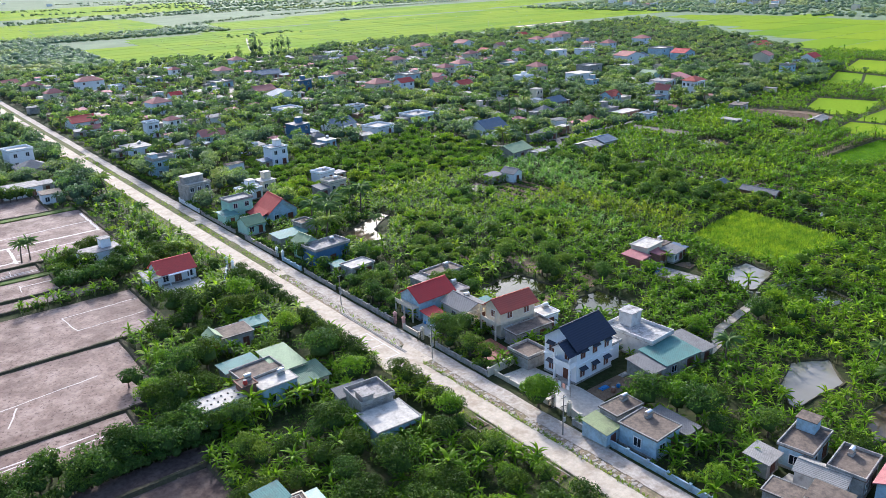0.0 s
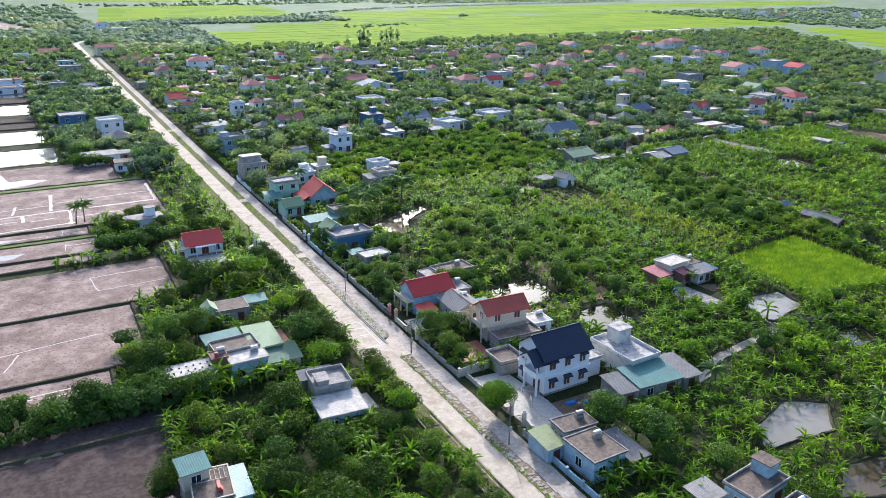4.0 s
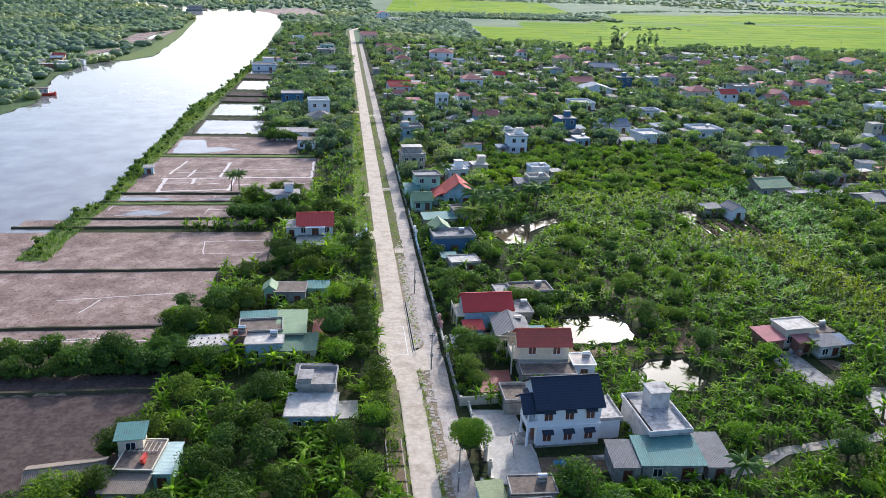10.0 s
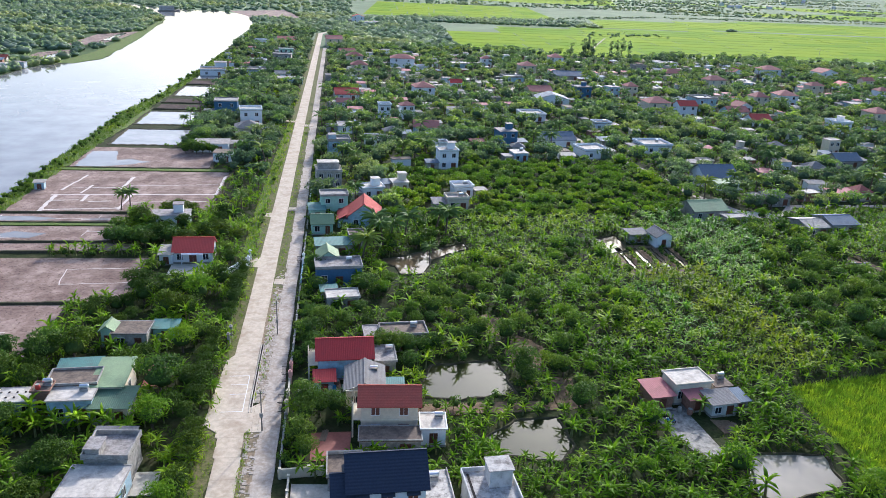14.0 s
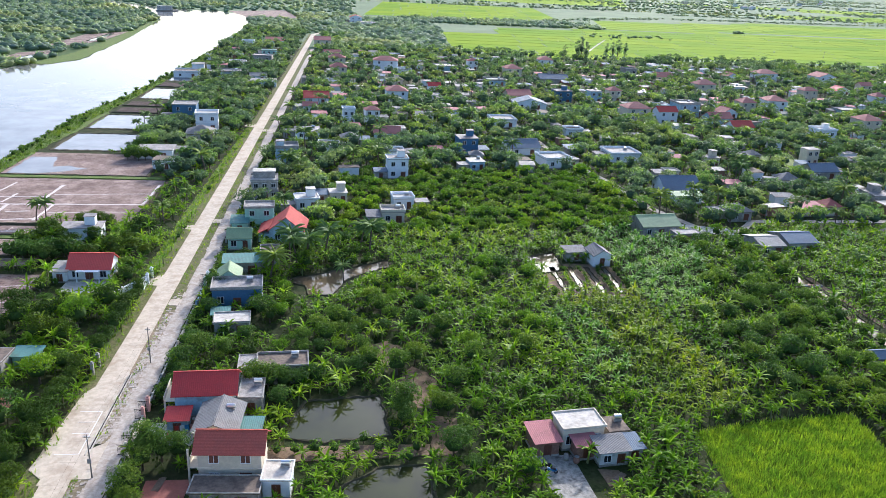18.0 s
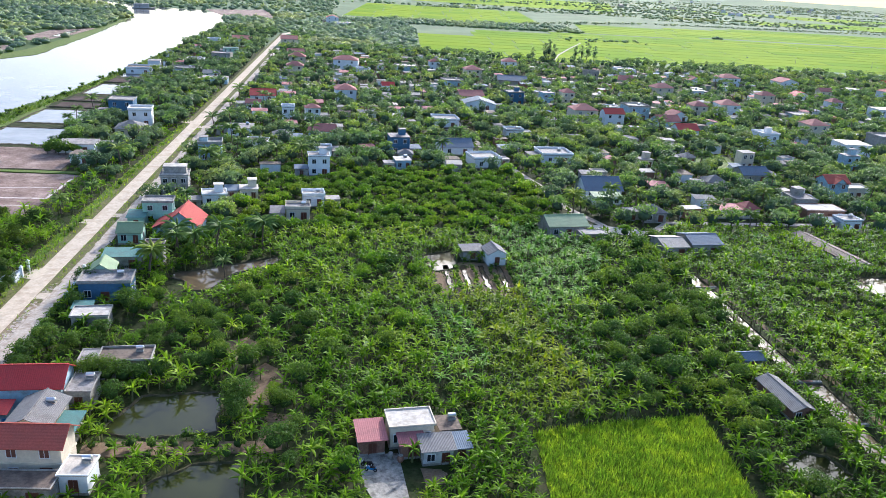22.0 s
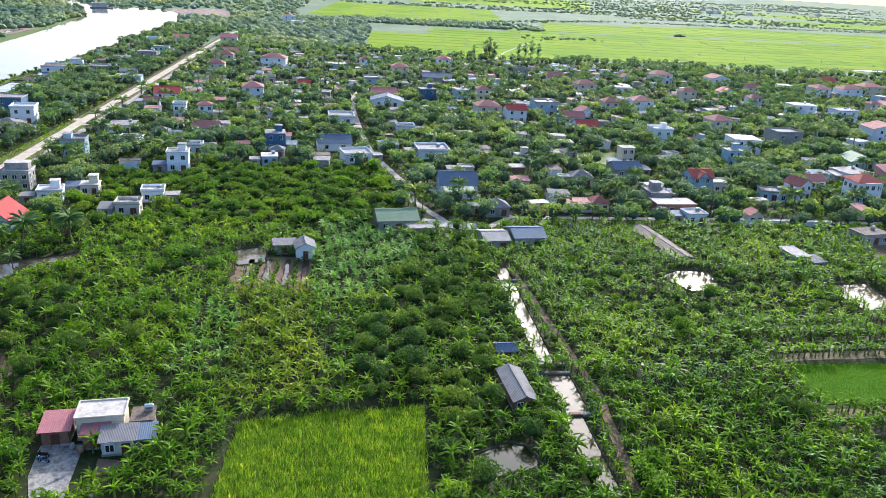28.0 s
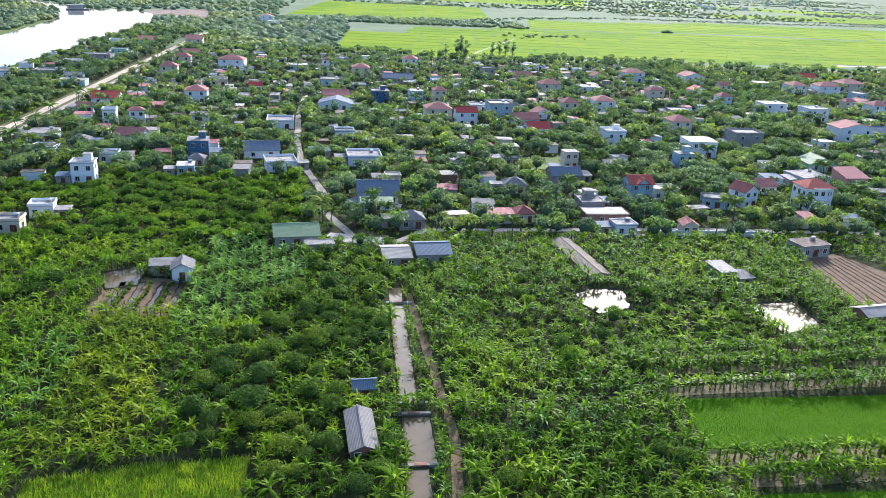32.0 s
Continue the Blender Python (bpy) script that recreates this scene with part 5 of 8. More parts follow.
part("roof_vent", boxes(*[(-3.0 + (i % 6) * 1.15, -1.0 + (i // 6) * 1.5, 3.16, -2.75 + (i % 6) * 1.15, -0.75 + (i // 6) * 1.5, 3.3) for i in range(12)]), M_DARK, wa)
house(46.9, 101.8, 6.2, 3.8, 1, 3.8, "flat", M_PALEBLUE, M_ROOFWHITE, "blue house with a limewashed flat roof", 1, None, "x", 2, (0,), False, False, 1, 0.2, None, "house")
house(45.9, 106.4, 7.2, 4.6, 3, 4.0, "flat", M_GREYW, M_ROOFDARK, "grey block with a dark weathered roof slab", 1, None, "x", 2, (0,), False, False, 0, 0.5, None, "house")
house(42.4, 103.0, 2.4, 2.6, 1, 4.4, "flat", M_BRICKW, M_ROOFDARK, "small brick stair tower with barrels", 1, None, "x", 1, (0,), False, False, 1, 0.3, None, "outhouse", False)
house(45, 112.0, 6.0, 3.0, 4, 3.2, "shed", M_GREYW, R_TEAL, "lean-to under faded teal sheets", 1, 0.4, "x", 1, (0,), False, False, 0, 0, None, "outhouse")
house(49.9, 125.4, 6.0, 4.8, -2, 3.2, "flat", M_GREYW, M_ROOFDARK, "low house with a weathered roof slab", 1, None, "x", 2, (0,), False, False, 0, 0.2, None, "house")
house(45.9, 125.6, 2.2, 3.0, -2, 3.6, "gable", M_MINT, R_GREEN, "small green gabled outhouse", 1, 0.8, "y", 1, (0,), False, False, 0, 0, None, "outhouse")
house(55.2, 127.6, 4.0, 2.8, -2, 2.6, "shed", M_MINT, R_TEAL, "lean-to under dark teal sheets", 1, 0.4, "x", 1, (0,), False, False, 0, 0, None, "outhouse")
rl = house(53.5, 168.4, 8.6, 6.6, 1, 3.0, "gable", M_WHITE, R_SCARLET, "white bungalow with a bright red sheet roof", 1, 2.2, "x", 3, (0, 1), False, False, 0, 0, None, "bungalow", True, 0.4, 0.0, "", 7.0)
part("porch", boxes((-2.4, -4.6, 2.5, 2.4, -3.2, 2.65), (-2.4, -4.6, 0, -2.2, -4.4, 2.5), (2.2, -4.6, 0, 2.4, -4.4, 2.5)), M_WHITE, rl)
house(47.8, 166.4, 2.8, 5.0, 1, 2.6, "shed", M_WHITE, R_PALE, "white lean-to beside a bungalow", 1, 0.5, "x", 1, (0,), False, False, 0, 0, None, "outhouse")
house(32.1, 73.0, 3.2, 2.8, 4, 5.0, "shed", M_CREAM, R_TEAL, "yellow stair tower with a teal sheet roof", 2, 0.6, "x", 1, (0,), False, False, 0, 0, None, "house", False)
tr_ = house(33.8, 70.4, 4.6, 6.4, -6, 3.2, "flat", M_CREAM, M_ROOFDARK, "terrace house with dark roof slab and drying racks", 1, None, "x", 2, (0, 1), False, False, 0, 0.3, None, "house")
part("drying_rack", boxes(*[(-1.8 + i * 0.6, 0.4, 3.4, -1.72 + i * 0.6, 2.8, 3.5) for i in range(7)], (-1.9, 0.4, 3.5, 2.0, 0.48, 3.58), (-1.9, 2.7, 3.5, 2.0, 2.78, 3.58)), M_ROOFWHITE, tr_)
part("washing", boxes((0.6, -2.2, 3.4, 1.0, -0.6, 4.1), (1.05, -2.4, 3.4, 1.2, -1.6, 3.9)), M_PLASTICR, tr_, "dark red washing on a line")
house(32.9, 65.4, 5.0, 3.2, -6, 2.5, "shed", M_GREYW, R_FIBRE, "shed under rippled brown-grey corrugated sheets", 1, 0.5, "x", 1, (0,), False, False, 0, 0, None, "shed")
house(37.2, 70.0, 2.2, 6.6, -3, 2.8, "flat", M_MINT, R_MINT, "narrow passage under a pale mint sheet roof", 1, None, "x", 1, (0,), False, False, 0, 0, None, "porch")
house(24.5, 69.5, 9.0, 3.2, 8, 2.2, "gable", M_GREYW, R_FIBRE, "long low shed under mossy brown fibre sheets by the salt pans", 1, 0.6, "x", 2, (), False, False, 0, 0, None, "outhouse", False)
# up the road
house(86.6, 153.6, 9.8, 5.6, 5, 4.2, "flat", M_BLUEW, M_ROOFCON, "dark blue house with a parapet roof", 1, None, "x", 3, (0, 1), False, False, 1, 0.7, None, "house")
house(84.2, 159.2, 4.4, 5.0, 5, 4.6, "gable", M_MINT, R_GREEN, "green-roofed gabled wing of a house", 1, 1.5, "y", 1, (0, 3), False, False, 0, 0, None, "house")
house(87.4, 140.6, 6.4, 4.2, 6, 2.7, "flat", M_GREYW, M_ROOFWHITE, "low house with pale flat roofs and beams", 1, None, "x", 2, (0,), False, False, 0, 0.4, None, "house")
house(84.6, 144.6, 3.0, 2.4, 6, 2.2, "shed", M_GREYW, R_TEAL, "small lean-to with dull green sheets", 1, 0.4, "x", 1, (0,), False, False, 0, 0, None, "outhouse")
house(85.3, 170.5, 8.0, 4.4, 5, 3.2, "shed", M_GREYW, R_TEAL, "long grey shed with patched green roof", 1, 0.5, "x", 2, (0,), False, False, 0, 0, None, "shed")
house(91.2, 173.5, 4.0, 4.4, 5, 4.4, "flat", M_GREYW, M_ROOFDARK, "grey unfinished block beside a shed", 1, None, "x", 1, (0,), False, False, 0, 0.5, None, "house")
og = house(93.6, 194.5, 8.6, 9.6, -2, 3.6, "gable", M_PALEBLUE, R_ORANGE, "pale blue house with a steep orange-red roof", 1, 3.4, "y", 2, (0, 1), False, False, 0, 0, None, "house", True, 0.5)
part("side_roof", solid([[(-7.4, -4.5, 2.3), (-4.2, -4.5, 3.9), (-4.2, 4.0, 3.9), (-7.4, 4.0, 2.3)]], 0.12), R_ORANGE, og)
part("side_wall", boxes((-7.0, -4.2, 0, -4.3, 3.8, 2.3)), M_PALEBLUE, og)
house(85.4, 203.0, 7.4, 5.0, 5, 5.8, "flat", M_MINT, M_ROOFCON, "mint-green two-storey house by the road", 2, None, "x", 2, (0, 1), False, False, 0, 0.6, None, "house")
house(80.8, 199.2, 4.0, 5.0, 5, 2.9, "shed", M_MINT, R_TEAL, "lean-to with faded teal sheets", 1, 0.6, "x", 1, (0,), False, False, 0, 0, None, "outhouse")
house(83.6, 231.5, 7.6, 7.0, 6, 5.4, "flat", M_GREYW, M_ROOFWHITE, "grey two-storey house with an open roof loggia", 2, None, "x", 3, (0, 1), False, False, 0, 0.6, (0, 1.2, 6.4, 3.4, 2.2), "house")
house(86.8, 272.0, 7.6, 7.0, 6, 6.0, "flat", M_PALEBLUE, M_ROOFCON, "pale blue two-storey house with a stepped parapet", 2, None, "x", 2, (0, 1), False, False, 0, 1.0, (-2.2, 1, 2.6, 3, 1.8), "house")
# orchard homestead
house(138.9, 100.6, 3.6, 4.6, 7, 2.6, "shed", M_BRICKW, R_PINK, "open porch under faded pink sheets", 1, 0.5, "x", 1, (0,), False, False, 0, 0, None, "porch")
house(144.8, 102.3, 6.6, 4.4, 7, 3.7, "flat", M_CREAM, M_ROOFWHITE, "cream farmhouse with a pale flat roof", 1, None, "x", 3, (0,), False, False, 0, 0.35, None, "house")
house(148.4, 97.4, 4.4, 3.2, 7, 2.5, "shed", M_OLDWHITE, R_GREY, "white farm kitchen with a grey sheet roof", 1, 0.6, "x", 2, (0,), False, False, 0, 0, None, "outhouse")
house(144.8, 98.6, 3.2, 2.4, 7, 2.5, "shed", M_BRICKW, R_PINK, "small lean-to under pink sheets", 1, 0.4, "x", 1, (0,), False, False, 0, 0, None, "outhouse")
house(151.9, 98.4, 2.4, 3.2, 7, 2.2, "shed", M_GREYW, R_BGREY, "dark low lean-to shed", 1, 0.4, "x", 1, (0,), False, False, 0, 0, None, "outhouse")
house(150.6, 102.6, 3.0, 3.6, 7, 2.6, "flat", M_GREYW, M_ROOFDARK, "grey block store beside a farmhouse", 1, None, "x", 1, (0,), False, False, 1, 0, None, "outhouse")
house(210.3, 111.4, 3.8, 10.6, 5, 2.3, "gable", M_BRICKW, R_GREY, "long farm shed under grey fibre-cement sheets", 1, 0.8, "y", 2, (0, 1), False, False, 0, 0, None, "shed", True, 0.4)
house(211.0, 125.2, 3.6, 3.0, 5, 2.3, "gable", M_GREYW, R_BGREY, "small hut with a blue-grey roof", 1, 0.7, "x", 1, (0,), False, False, 0, 0, None, "hut")
house(170.6, 177.0, 4.4, 5.2, 8, 3.4, "gable", M_WHITE, R_GREY, "small white farmhouse with a grey roof", 1, 1.2, "y", 1, (0, 1), False, False, 0, 0, None, "house")
house(165.4, 180.2, 5.0, 3.6, 8, 2.5, "shed", M_GREYW, R_GREY, "dark low farm lean-to shed", 1, 0.4, "x", 1, (0,), False, False, 0, 0, None, "outhouse")
# village edge
house(228.4, 188.6, 8.2, 9.0, 5, 3.6, "gable", M_GREYW, R_BGREY, "low hall under a blue-grey sheet roof", 1, 1.3, "x", 2, (0,), False, False, 0, 0, None, "hall", True, 0.5)
house(219.4, 187.0, 6.4, 8.6, 5, 3.2, "gable", M_GREYW, R_PALE, "open shed under pale sheet roofing", 1, 1.0, "x", 2, (0,), False, False, 0, 0, None, "shed", True, 0.5)
house(194.2, 201.5, 11.0, 9.0, 8, 3.5, "gable", M_GREYW, R_GREEN, "grey warehouse with a dull green sheet roof", 1, 1.8, "x", 3, (0,), False, False, 0, 0, None, "warehouse", True, 0.5, front=3.0)
house(200.5, 194.0, 7.0, 3.4, 8, 2.6, "flat", M_GREYW, M_ROOFCON, "low concrete store beside a warehouse", 1, None, "x", 3, (0,), False, False, 0, 0.3, None, "outhouse")
house(216.4, 240.5, 12.0, 11.0, 3, 3.5, "gable", M_WHITE, R_BGREY, "white meeting hall with a broad blue-grey roof", 1, 3.0, "x", 4, (0, 3), False, False, 0, 0, None, "hall", True, 0.6)
house(216.0, 230.6, 9.0, 3.6, 3, 2.8, "shed", M_WHITE, R_GREEN, "low porch with a dull green roof", 1, 0.6, "x", 3, (0,), False, False, 0, 0, None, "porch", front=4.0)
house(266.6, 188.4, 5.2, 25.0, 8, 1.6, "gable", M_GREYW, R_FIBRE, "long narrow animal shed with a weathered grey-brown roof", 1, 0.6, "y", 1, (0,), False, False, 0, 0, None, "shed", False, 0.4)
house(299.8, 178.0, 4.0, 6.6, 10, 2.8, "shed", M_GREYW, R_PALE, "low shed with pale blue-white sheets", 1, 0.4, "x", 1, (0, 3), False, False, 0, 0, None, "shed")
house(303.4, 174.4, 3.6, 4.4, 10, 2.2, "shed", M_GREYW, R_GREY, "low dark lean-to shed", 1, 0.4, "x", 1, (0,), False, False, 0, 0, None, "outhouse")
house(333.0, 195.0, 9.0, 6.0, 12, 3.4, "flat", M_GREYW, M_ROOFDARK, "unfinished grey block house", 1, None, "x", 3, (0, 3), False, False, 1, 0.2, None, "house")
tg = house(302.4, 246.5, 8.0, 7.0, 4, 6.2, "gable", M_PALEBLUE, R_TILE, "teal two-storey house with a red cross-gabled roof", 2, 2.0, "x", 2, (0, 3), False, True, 0, 0, None, "house", True, 0.5, front=7.0)
part("front_gable", gable_roof(4.6, 4.4, 6.2, 1.7, 0.3, "y"), R_TILE, tg).matrix_basis = pose(0, -2.4, 0)
part("gable_wall", gable_walls(4.6, 4.4, 6.2, 1.6, "y", -1), M_PALEBLUE, tg).matrix_basis = pose(0, -2.4, 0)
house(311.8, 247.5, 8.4, 6.0, 4, 3.6, "flat", M_CREAM, M_ROOFWHITE, "cream flat-roofed house with columns", 1, None, "x", 3, (0,), False, False, 0, 0.6, None, "house", front=6.0)
house(336.5, 240.5, 6.4, 6.6, 24, 5.8, "gable", M_WHITE, R_RED, "white house with a red gabled roof", 2, 2.0, "y", 2, (0, 3), False, False, 0, 0, None, "house", True, 0.5, front=7.0)
vb = house(359.0, 238.0, 9.6, 7.6, 3, 8.2, "hip", M_WHITE, R_TILE, "large white two-storey villa with red hipped roofs", 2, 2.0, "x", 4, (0, 3), False, False, 0, 0, None, "villa", True, 0.7, front=9.0)
part("balcony", boxes((-3, -6.0, 3.5, 3, -4.5, 3.7), (-3, -6.0, 3.7, 3, -5.9, 4.5), (-3, -6, 0, -2.7, -5.7, 6.2), (2.7, -6, 0, 3, -5.7, 8.0), (-3, -5.9, 7.8, 3, -4.5, 8.0)), M_WHITE, vb).location.y = 1.0
house(251.5, 220.5, 9.5, 5.0, 6, 3.0, "shed", M_CREAM, R_PINK, "pink flat-roofed wing of a house", 1, 0.4, "x", 3, (0,), False, False, 0, 0, None, "house", front=4.0)
house(258.6, 221.0, 5.4, 5.4, 6, 3.3, "hip", M_CREAM, R_RED, "small house with a red hipped roof", 1, 1.8, "x", 2, (0,), False, False, 0, 0, None, "house", front=4.0)
house(283.5, 222.0, 13.0, 7.0, 2, 3.2, "flat", M_BRICKW, M_ROOFWHITE, "long shop with a pale flat roof and red doors", 1, None, "x", 4, (0,), False, False, 0, 0.3, None, "shop")
house(281.5, 231.0, 7.0, 8.0, 2, 4.2, "flat", M_GREYW, M_ROOFCON, "grey block with stepped flat roofs", 1, None, "x", 2, (0,), False, False, 1, 0.4, (0, 2, 3, 3, 2.4), "house")
house(326.5, 238.5, 9.0, 6.0, -14, 3.2, "flat", M_PALEBLUE, M_ROOFCON, "pale blue flat-roofed house", 1, None, "x", 3, (0,), False, False, 1, 0.6, None, "house", front=6.0)


def jar(x, y, z, s, mtl, label):
    t = thing("water_jar", Matrix.Translation((x, y, z)) @ Matrix.Scale(s, 4), label, "jar", "jars in the yards")
    bm = bmesh.new()
    prof = ((0.0, 0.28), (0.15, 0.40), (0.45, 0.46), (0.75, 0.38), (0.88, 0.27), (0.95, 0.31))
    for (z0, r0), (z1, r1) in zip(prof, prof[1:]):
        add_tube(bm, (0, 0, z0), (0, 0, z1), r0, r1, 12)
    part("body", bm, mtl, t)
    part("lid", tube((0, 0, 0.95), (0, 0, 0.99), 0.33, 0.33, 12), M_GREYW, t)


for x, y, z, s, m_, lab in ((88.2, 103.6, 0.12, 1.0, M_BRICKW, "brown glazed water jar in a yard"), (86.4, 108.4, 0.12, 1.1, M_BRICKW, "brown glazed water jar in a yard"), (83.0, 108.2, 0.12, 0.9, M_PLASTICB, "blue plastic water drum in a yard"),
                            (90.6, 66.8, 0.1, 1.0, M_BRICKW, "brown glazed water jar beside a shed"), (92.4, 67.2, 0.1, 0.8, M_PLASTICB, "blue plastic water drum beside a shed"), (141.8, 97.4, 0.1, 1.0, M_GREYW, "grey cement water jar by a farmhouse"),
                            (143.2, 96.6, 0.1, 1.1, M_BRICKW, "brown glazed water jar by a farmhouse"), (42.0, 102.2, 4.56, 0.9, M_PLASTICR, "red plastic drum on a stair tower"), (87.4, 29.0, 0.12, 1.1, M_BRICKW, "brown glazed water jar in a yard"), (85.6, 85.6, 0.12, 1.0, M_GREYW, "grey cement water jar by a wall")):
    jar(x, y, z, s, m_, lab)


def plank_stack(x, y, yaw, n, label):
    t = thing("plank_stack", pose(x, y, 0.1, 0, 0, yaw), label, "planks", "stacked planks")
    for i in range(n):
        p = part("plank", boxes((-1.4, -0.11, 0, 1.4, 0.11, 0.05)), M_TIMBER, t)
        p.location = ((i * 37 % 11) * 0.03 - 0.15, (i % 4) * 0.25 - 0.4, (i // 4) * 0.055)


plank_stack(91.0, 69.0, 12, 10, "weathered planks stacked on bare earth")
plank_stack(148.4, 92.8, 40, 8, "weathered planks stacked by a farmhouse")
plank_stack(84.4, 94.2, 80, 7, "weathered planks stacked on a red forecourt")


def tarp_line(x, y, yaw, n, z, cols, label):
    """A washing line with clothes on two poles."""
    t = thing("washing_line", pose(x, y, z, 0, 0, yaw), label, "washing line", "washing lines")
    for u in (-n / 2, n / 2):
        part("pole", tube((u, 0, 0), (u, 0, 1.9), 0.03, 0.03, 6), M_TIMBER, t)
    part("line", tube((-n / 2, 0, 1.85), (n / 2, 0, 1.85), 0.008, 0.008, 4), M_DARK, t)
    for i, c in enumerate(cols):
        u = -n / 2 + n * (i + 0.6) / (len(cols) + 0.4)
        bm = solid([[(-0.28, -0.04, 1.84), (0.28, -0.02, 1.84), (0.3, 0.05, 1.84), (-0.26, 0.04, 1.84)]], 0.75 + 0.12 * (i % 3))
        p = part("cloth", bm, c, t)
        p.location.x = u


tarp_line(86.0, 105.6, 10, 4.0, 0.12, (M_PLASTICR, M_WHITE, M_PLASTICB, M_PINK, M_WHITE), "washing drying on a line in a yard")
tarp_line(84.2, 72.0, 85, 3.4, 0.12, (M_WHITE, M_PINK, M_PALEBLUE), "pale washing drying beside a white house")
village_house(100.0, 489.8, 8.5, 6.8, 4, 'wr', 2)
village_house(91.0, 396.8, 10.3, 10.2, 5, 'r', 1)
village_house(89.4, 371.1, 5.6, 4.5, 4, 'r', 1)
village_house(123.5, 315.5, 10.4, 7.4, -3, 'r', 1)
village_house(91.3, 314.9, 9.6, 10.2, 4, 'f', 1)
village_house(100.6, 290.6, 7.6, 6.0, -3, 'f', 1)
village_house(124.6, 256.4, 6.8, 5.7, 6, 'f', 2)
village_house(124.5, 221.5, 6.0, 5.0, 8, 'w', 1)
village_house(121.0, 208.5, 6.2, 5.0, 4, 'f', 1)
village_house(153.1, 292.3, 7.2, 7.4, 8, 'b', 2)
village_house(131.6, 404.7, 8.9, 9.1, 6, 'f', 1)
village_house(175.1, 295.5, 12.7, 9.7, 8, 'bg', 1)
village_house(183.6, 276.4, 10.1, 9.6, 12, 'f', 1)
village_house(153.2, 268.5, 5.4, 5.9, 8, 'f', 1)
village_house(130.6, 532.8, 13.9, 10.2, -3, 'wr', 2)
village_house(155.2, 446.5, 5.9, 4.9, 5, 'r', 1)
village_house(191.4, 545.8, 6.0, 5.4, 6, 'wr', 2)
village_house(199.4, 423.8, 11.4, 9.1, 8, 'r', 1)
village_house(200.4, 398.8, 14.3, 10.5, -3, 'bg', 1)
village_house(213.5, 513.3, 9.1, 9.4, 4, 'wr', 2)
village_house(236.4, 494.9, 15.6, 11, -3, 'bg', 1)
village_house(222.7, 417.9, 7.5, 7.4, 8, 'b', 2)
village_house(249.0, 570.4, 8.9, 9.2, -3, 'wr', 2)
village_house(205.2, 329.5, 7.5, 5.8, 5, 'f', 1)
village_house(212.8, 287.5, 11.9, 11, 5, 'f', 1)
village_house(225.0, 215.0, 7.1, 6.3, 6, 'h', 1)
village_house(36.7, 475.8, 12.2, 10.0, 4, 'f', 1)
village_house(59.8, 444.9, 11.5, 8.4, 5, 'f', 1)
village_house(49.2, 574.8, 12.3, 11, 8, 'b', 1)
village_house(93.1, 590.0, 10.2, 9.3, 12, 'r', 1)
village_house(171.4, 539.7, 11.9, 10.6, 8, 'f', 1)
village_house(117.9, 346.4, 5.3, 4.5, 12, 'f', 2)
village_house(124.9, 281.7, 6.2, 4.8, 5, 'f', 1)
village_house(141.9, 512.8, 6.7, 7.1, 12, 'f', 1)
village_house(132.8, 462.3, 8.1, 7.7, 8, 'f', 1)
village_house(98.0, 537.5, 9.3, 7.2, 5, 'f', 1)
village_house(105.5, 226.5, 5.0, 5.0, 8, 'f', 1)
village_house(108.3, 303.7, 6.7, 6.4, 6, 'h', 1)
village_house(177.3, 349.4, 9.4, 10.0, 4, 'f', 1)
village_house(242.0, 421.8, 5.7, 5.9, 12, 'b', 2)
village_house(155.0, 279.1, 5.0, 4.5, -3, 'h', 1)
village_house(195.9, 477.3, 10.6, 10.0, 6, 'f', 1)
village_house(261.2, 365.4, 8.4, 6.3, 6, 'r', 2)
village_house(321.0, 524.2, 10.8, 8.8, 4, 'r', 1)
village_house(325.8, 467.4, 10.7, 7.7, 12, 'wr', 2)
village_house(342.4, 584.8, 13.3, 9.7, 8, 'f', 1)
village_house(298.2, 527.6, 7.2, 7.2, 8, 'b', 2)
village_house(290.9, 370.6, 10.3, 7.3, 8, 'r', 1)
village_house(291.8, 348.7, 8.9, 7.4, 6, 'r', 1)
village_house(320.5, 401.5, 7.1, 7.2, 5, 'wr', 2)
village_house(341.9, 411.1, 9.6, 10.0, -3, 'wr', 2)
village_house(320.0, 326.8, 8.5, 8.3, 4, 'w', 2)
village_house(402.1, 536.6, 12.4, 10.1, 6, 'wr', 2)
village_house(441.3, 528.0, 12.4, 11, 8, 'r', 2)
village_house(446.1, 486.7, 7.3, 5.5, 5, 'r', 2)
village_house(423.0, 438.9, 6.7, 6.3, 6, 'wr', 2)
village_house(381.6, 330.7, 11.1, 9.2, 4, 'b', 2)
village_house(335.1, 287.2, 6.2, 5.2, 5, 'b', 2)
village_house(552.4, 518.9, 15.0, 11, 8, 'wr', 2)
village_house(446.9, 351.6, 15.5, 11, -3, 'r', 2)
village_house(497.8, 433.6, 6.3, 4.7, 6, 'wr', 2)
village_house(508.7, 423.1, 9.3, 8.1, 6, 'wr', 2)
village_house(441.0, 417.2, 12.0, 8.9, 4, 'w', 2)
village_house(282.8, 266.4, 10.8, 7.8, 6, 'bg', 1)
village_house(352.0, 256.5, 7.0, 6.4, 6, 'r', 1)
village_house(393.8, 292.3, 11.5, 10.8, -3, 'gf', 1)
village_house(393.4, 269.6, 9.4, 8.4, 6, 'pf', 1)
village_house(282.5, 234.6, 6.8, 5.6, 4, 'f', 1)
village_house(305.5, 211.5, 4.5, 4.5, -3, 'r', 1)
village_house(431.6, 312.0, 9.3, 7.6, 5, 'f', 1)
village_house(281.1, 388.9, 9.8, 9.4, 6, 'w', 2)
village_house(272.8, 402.9, 7.4, 6.6, 6, 'f', 1)
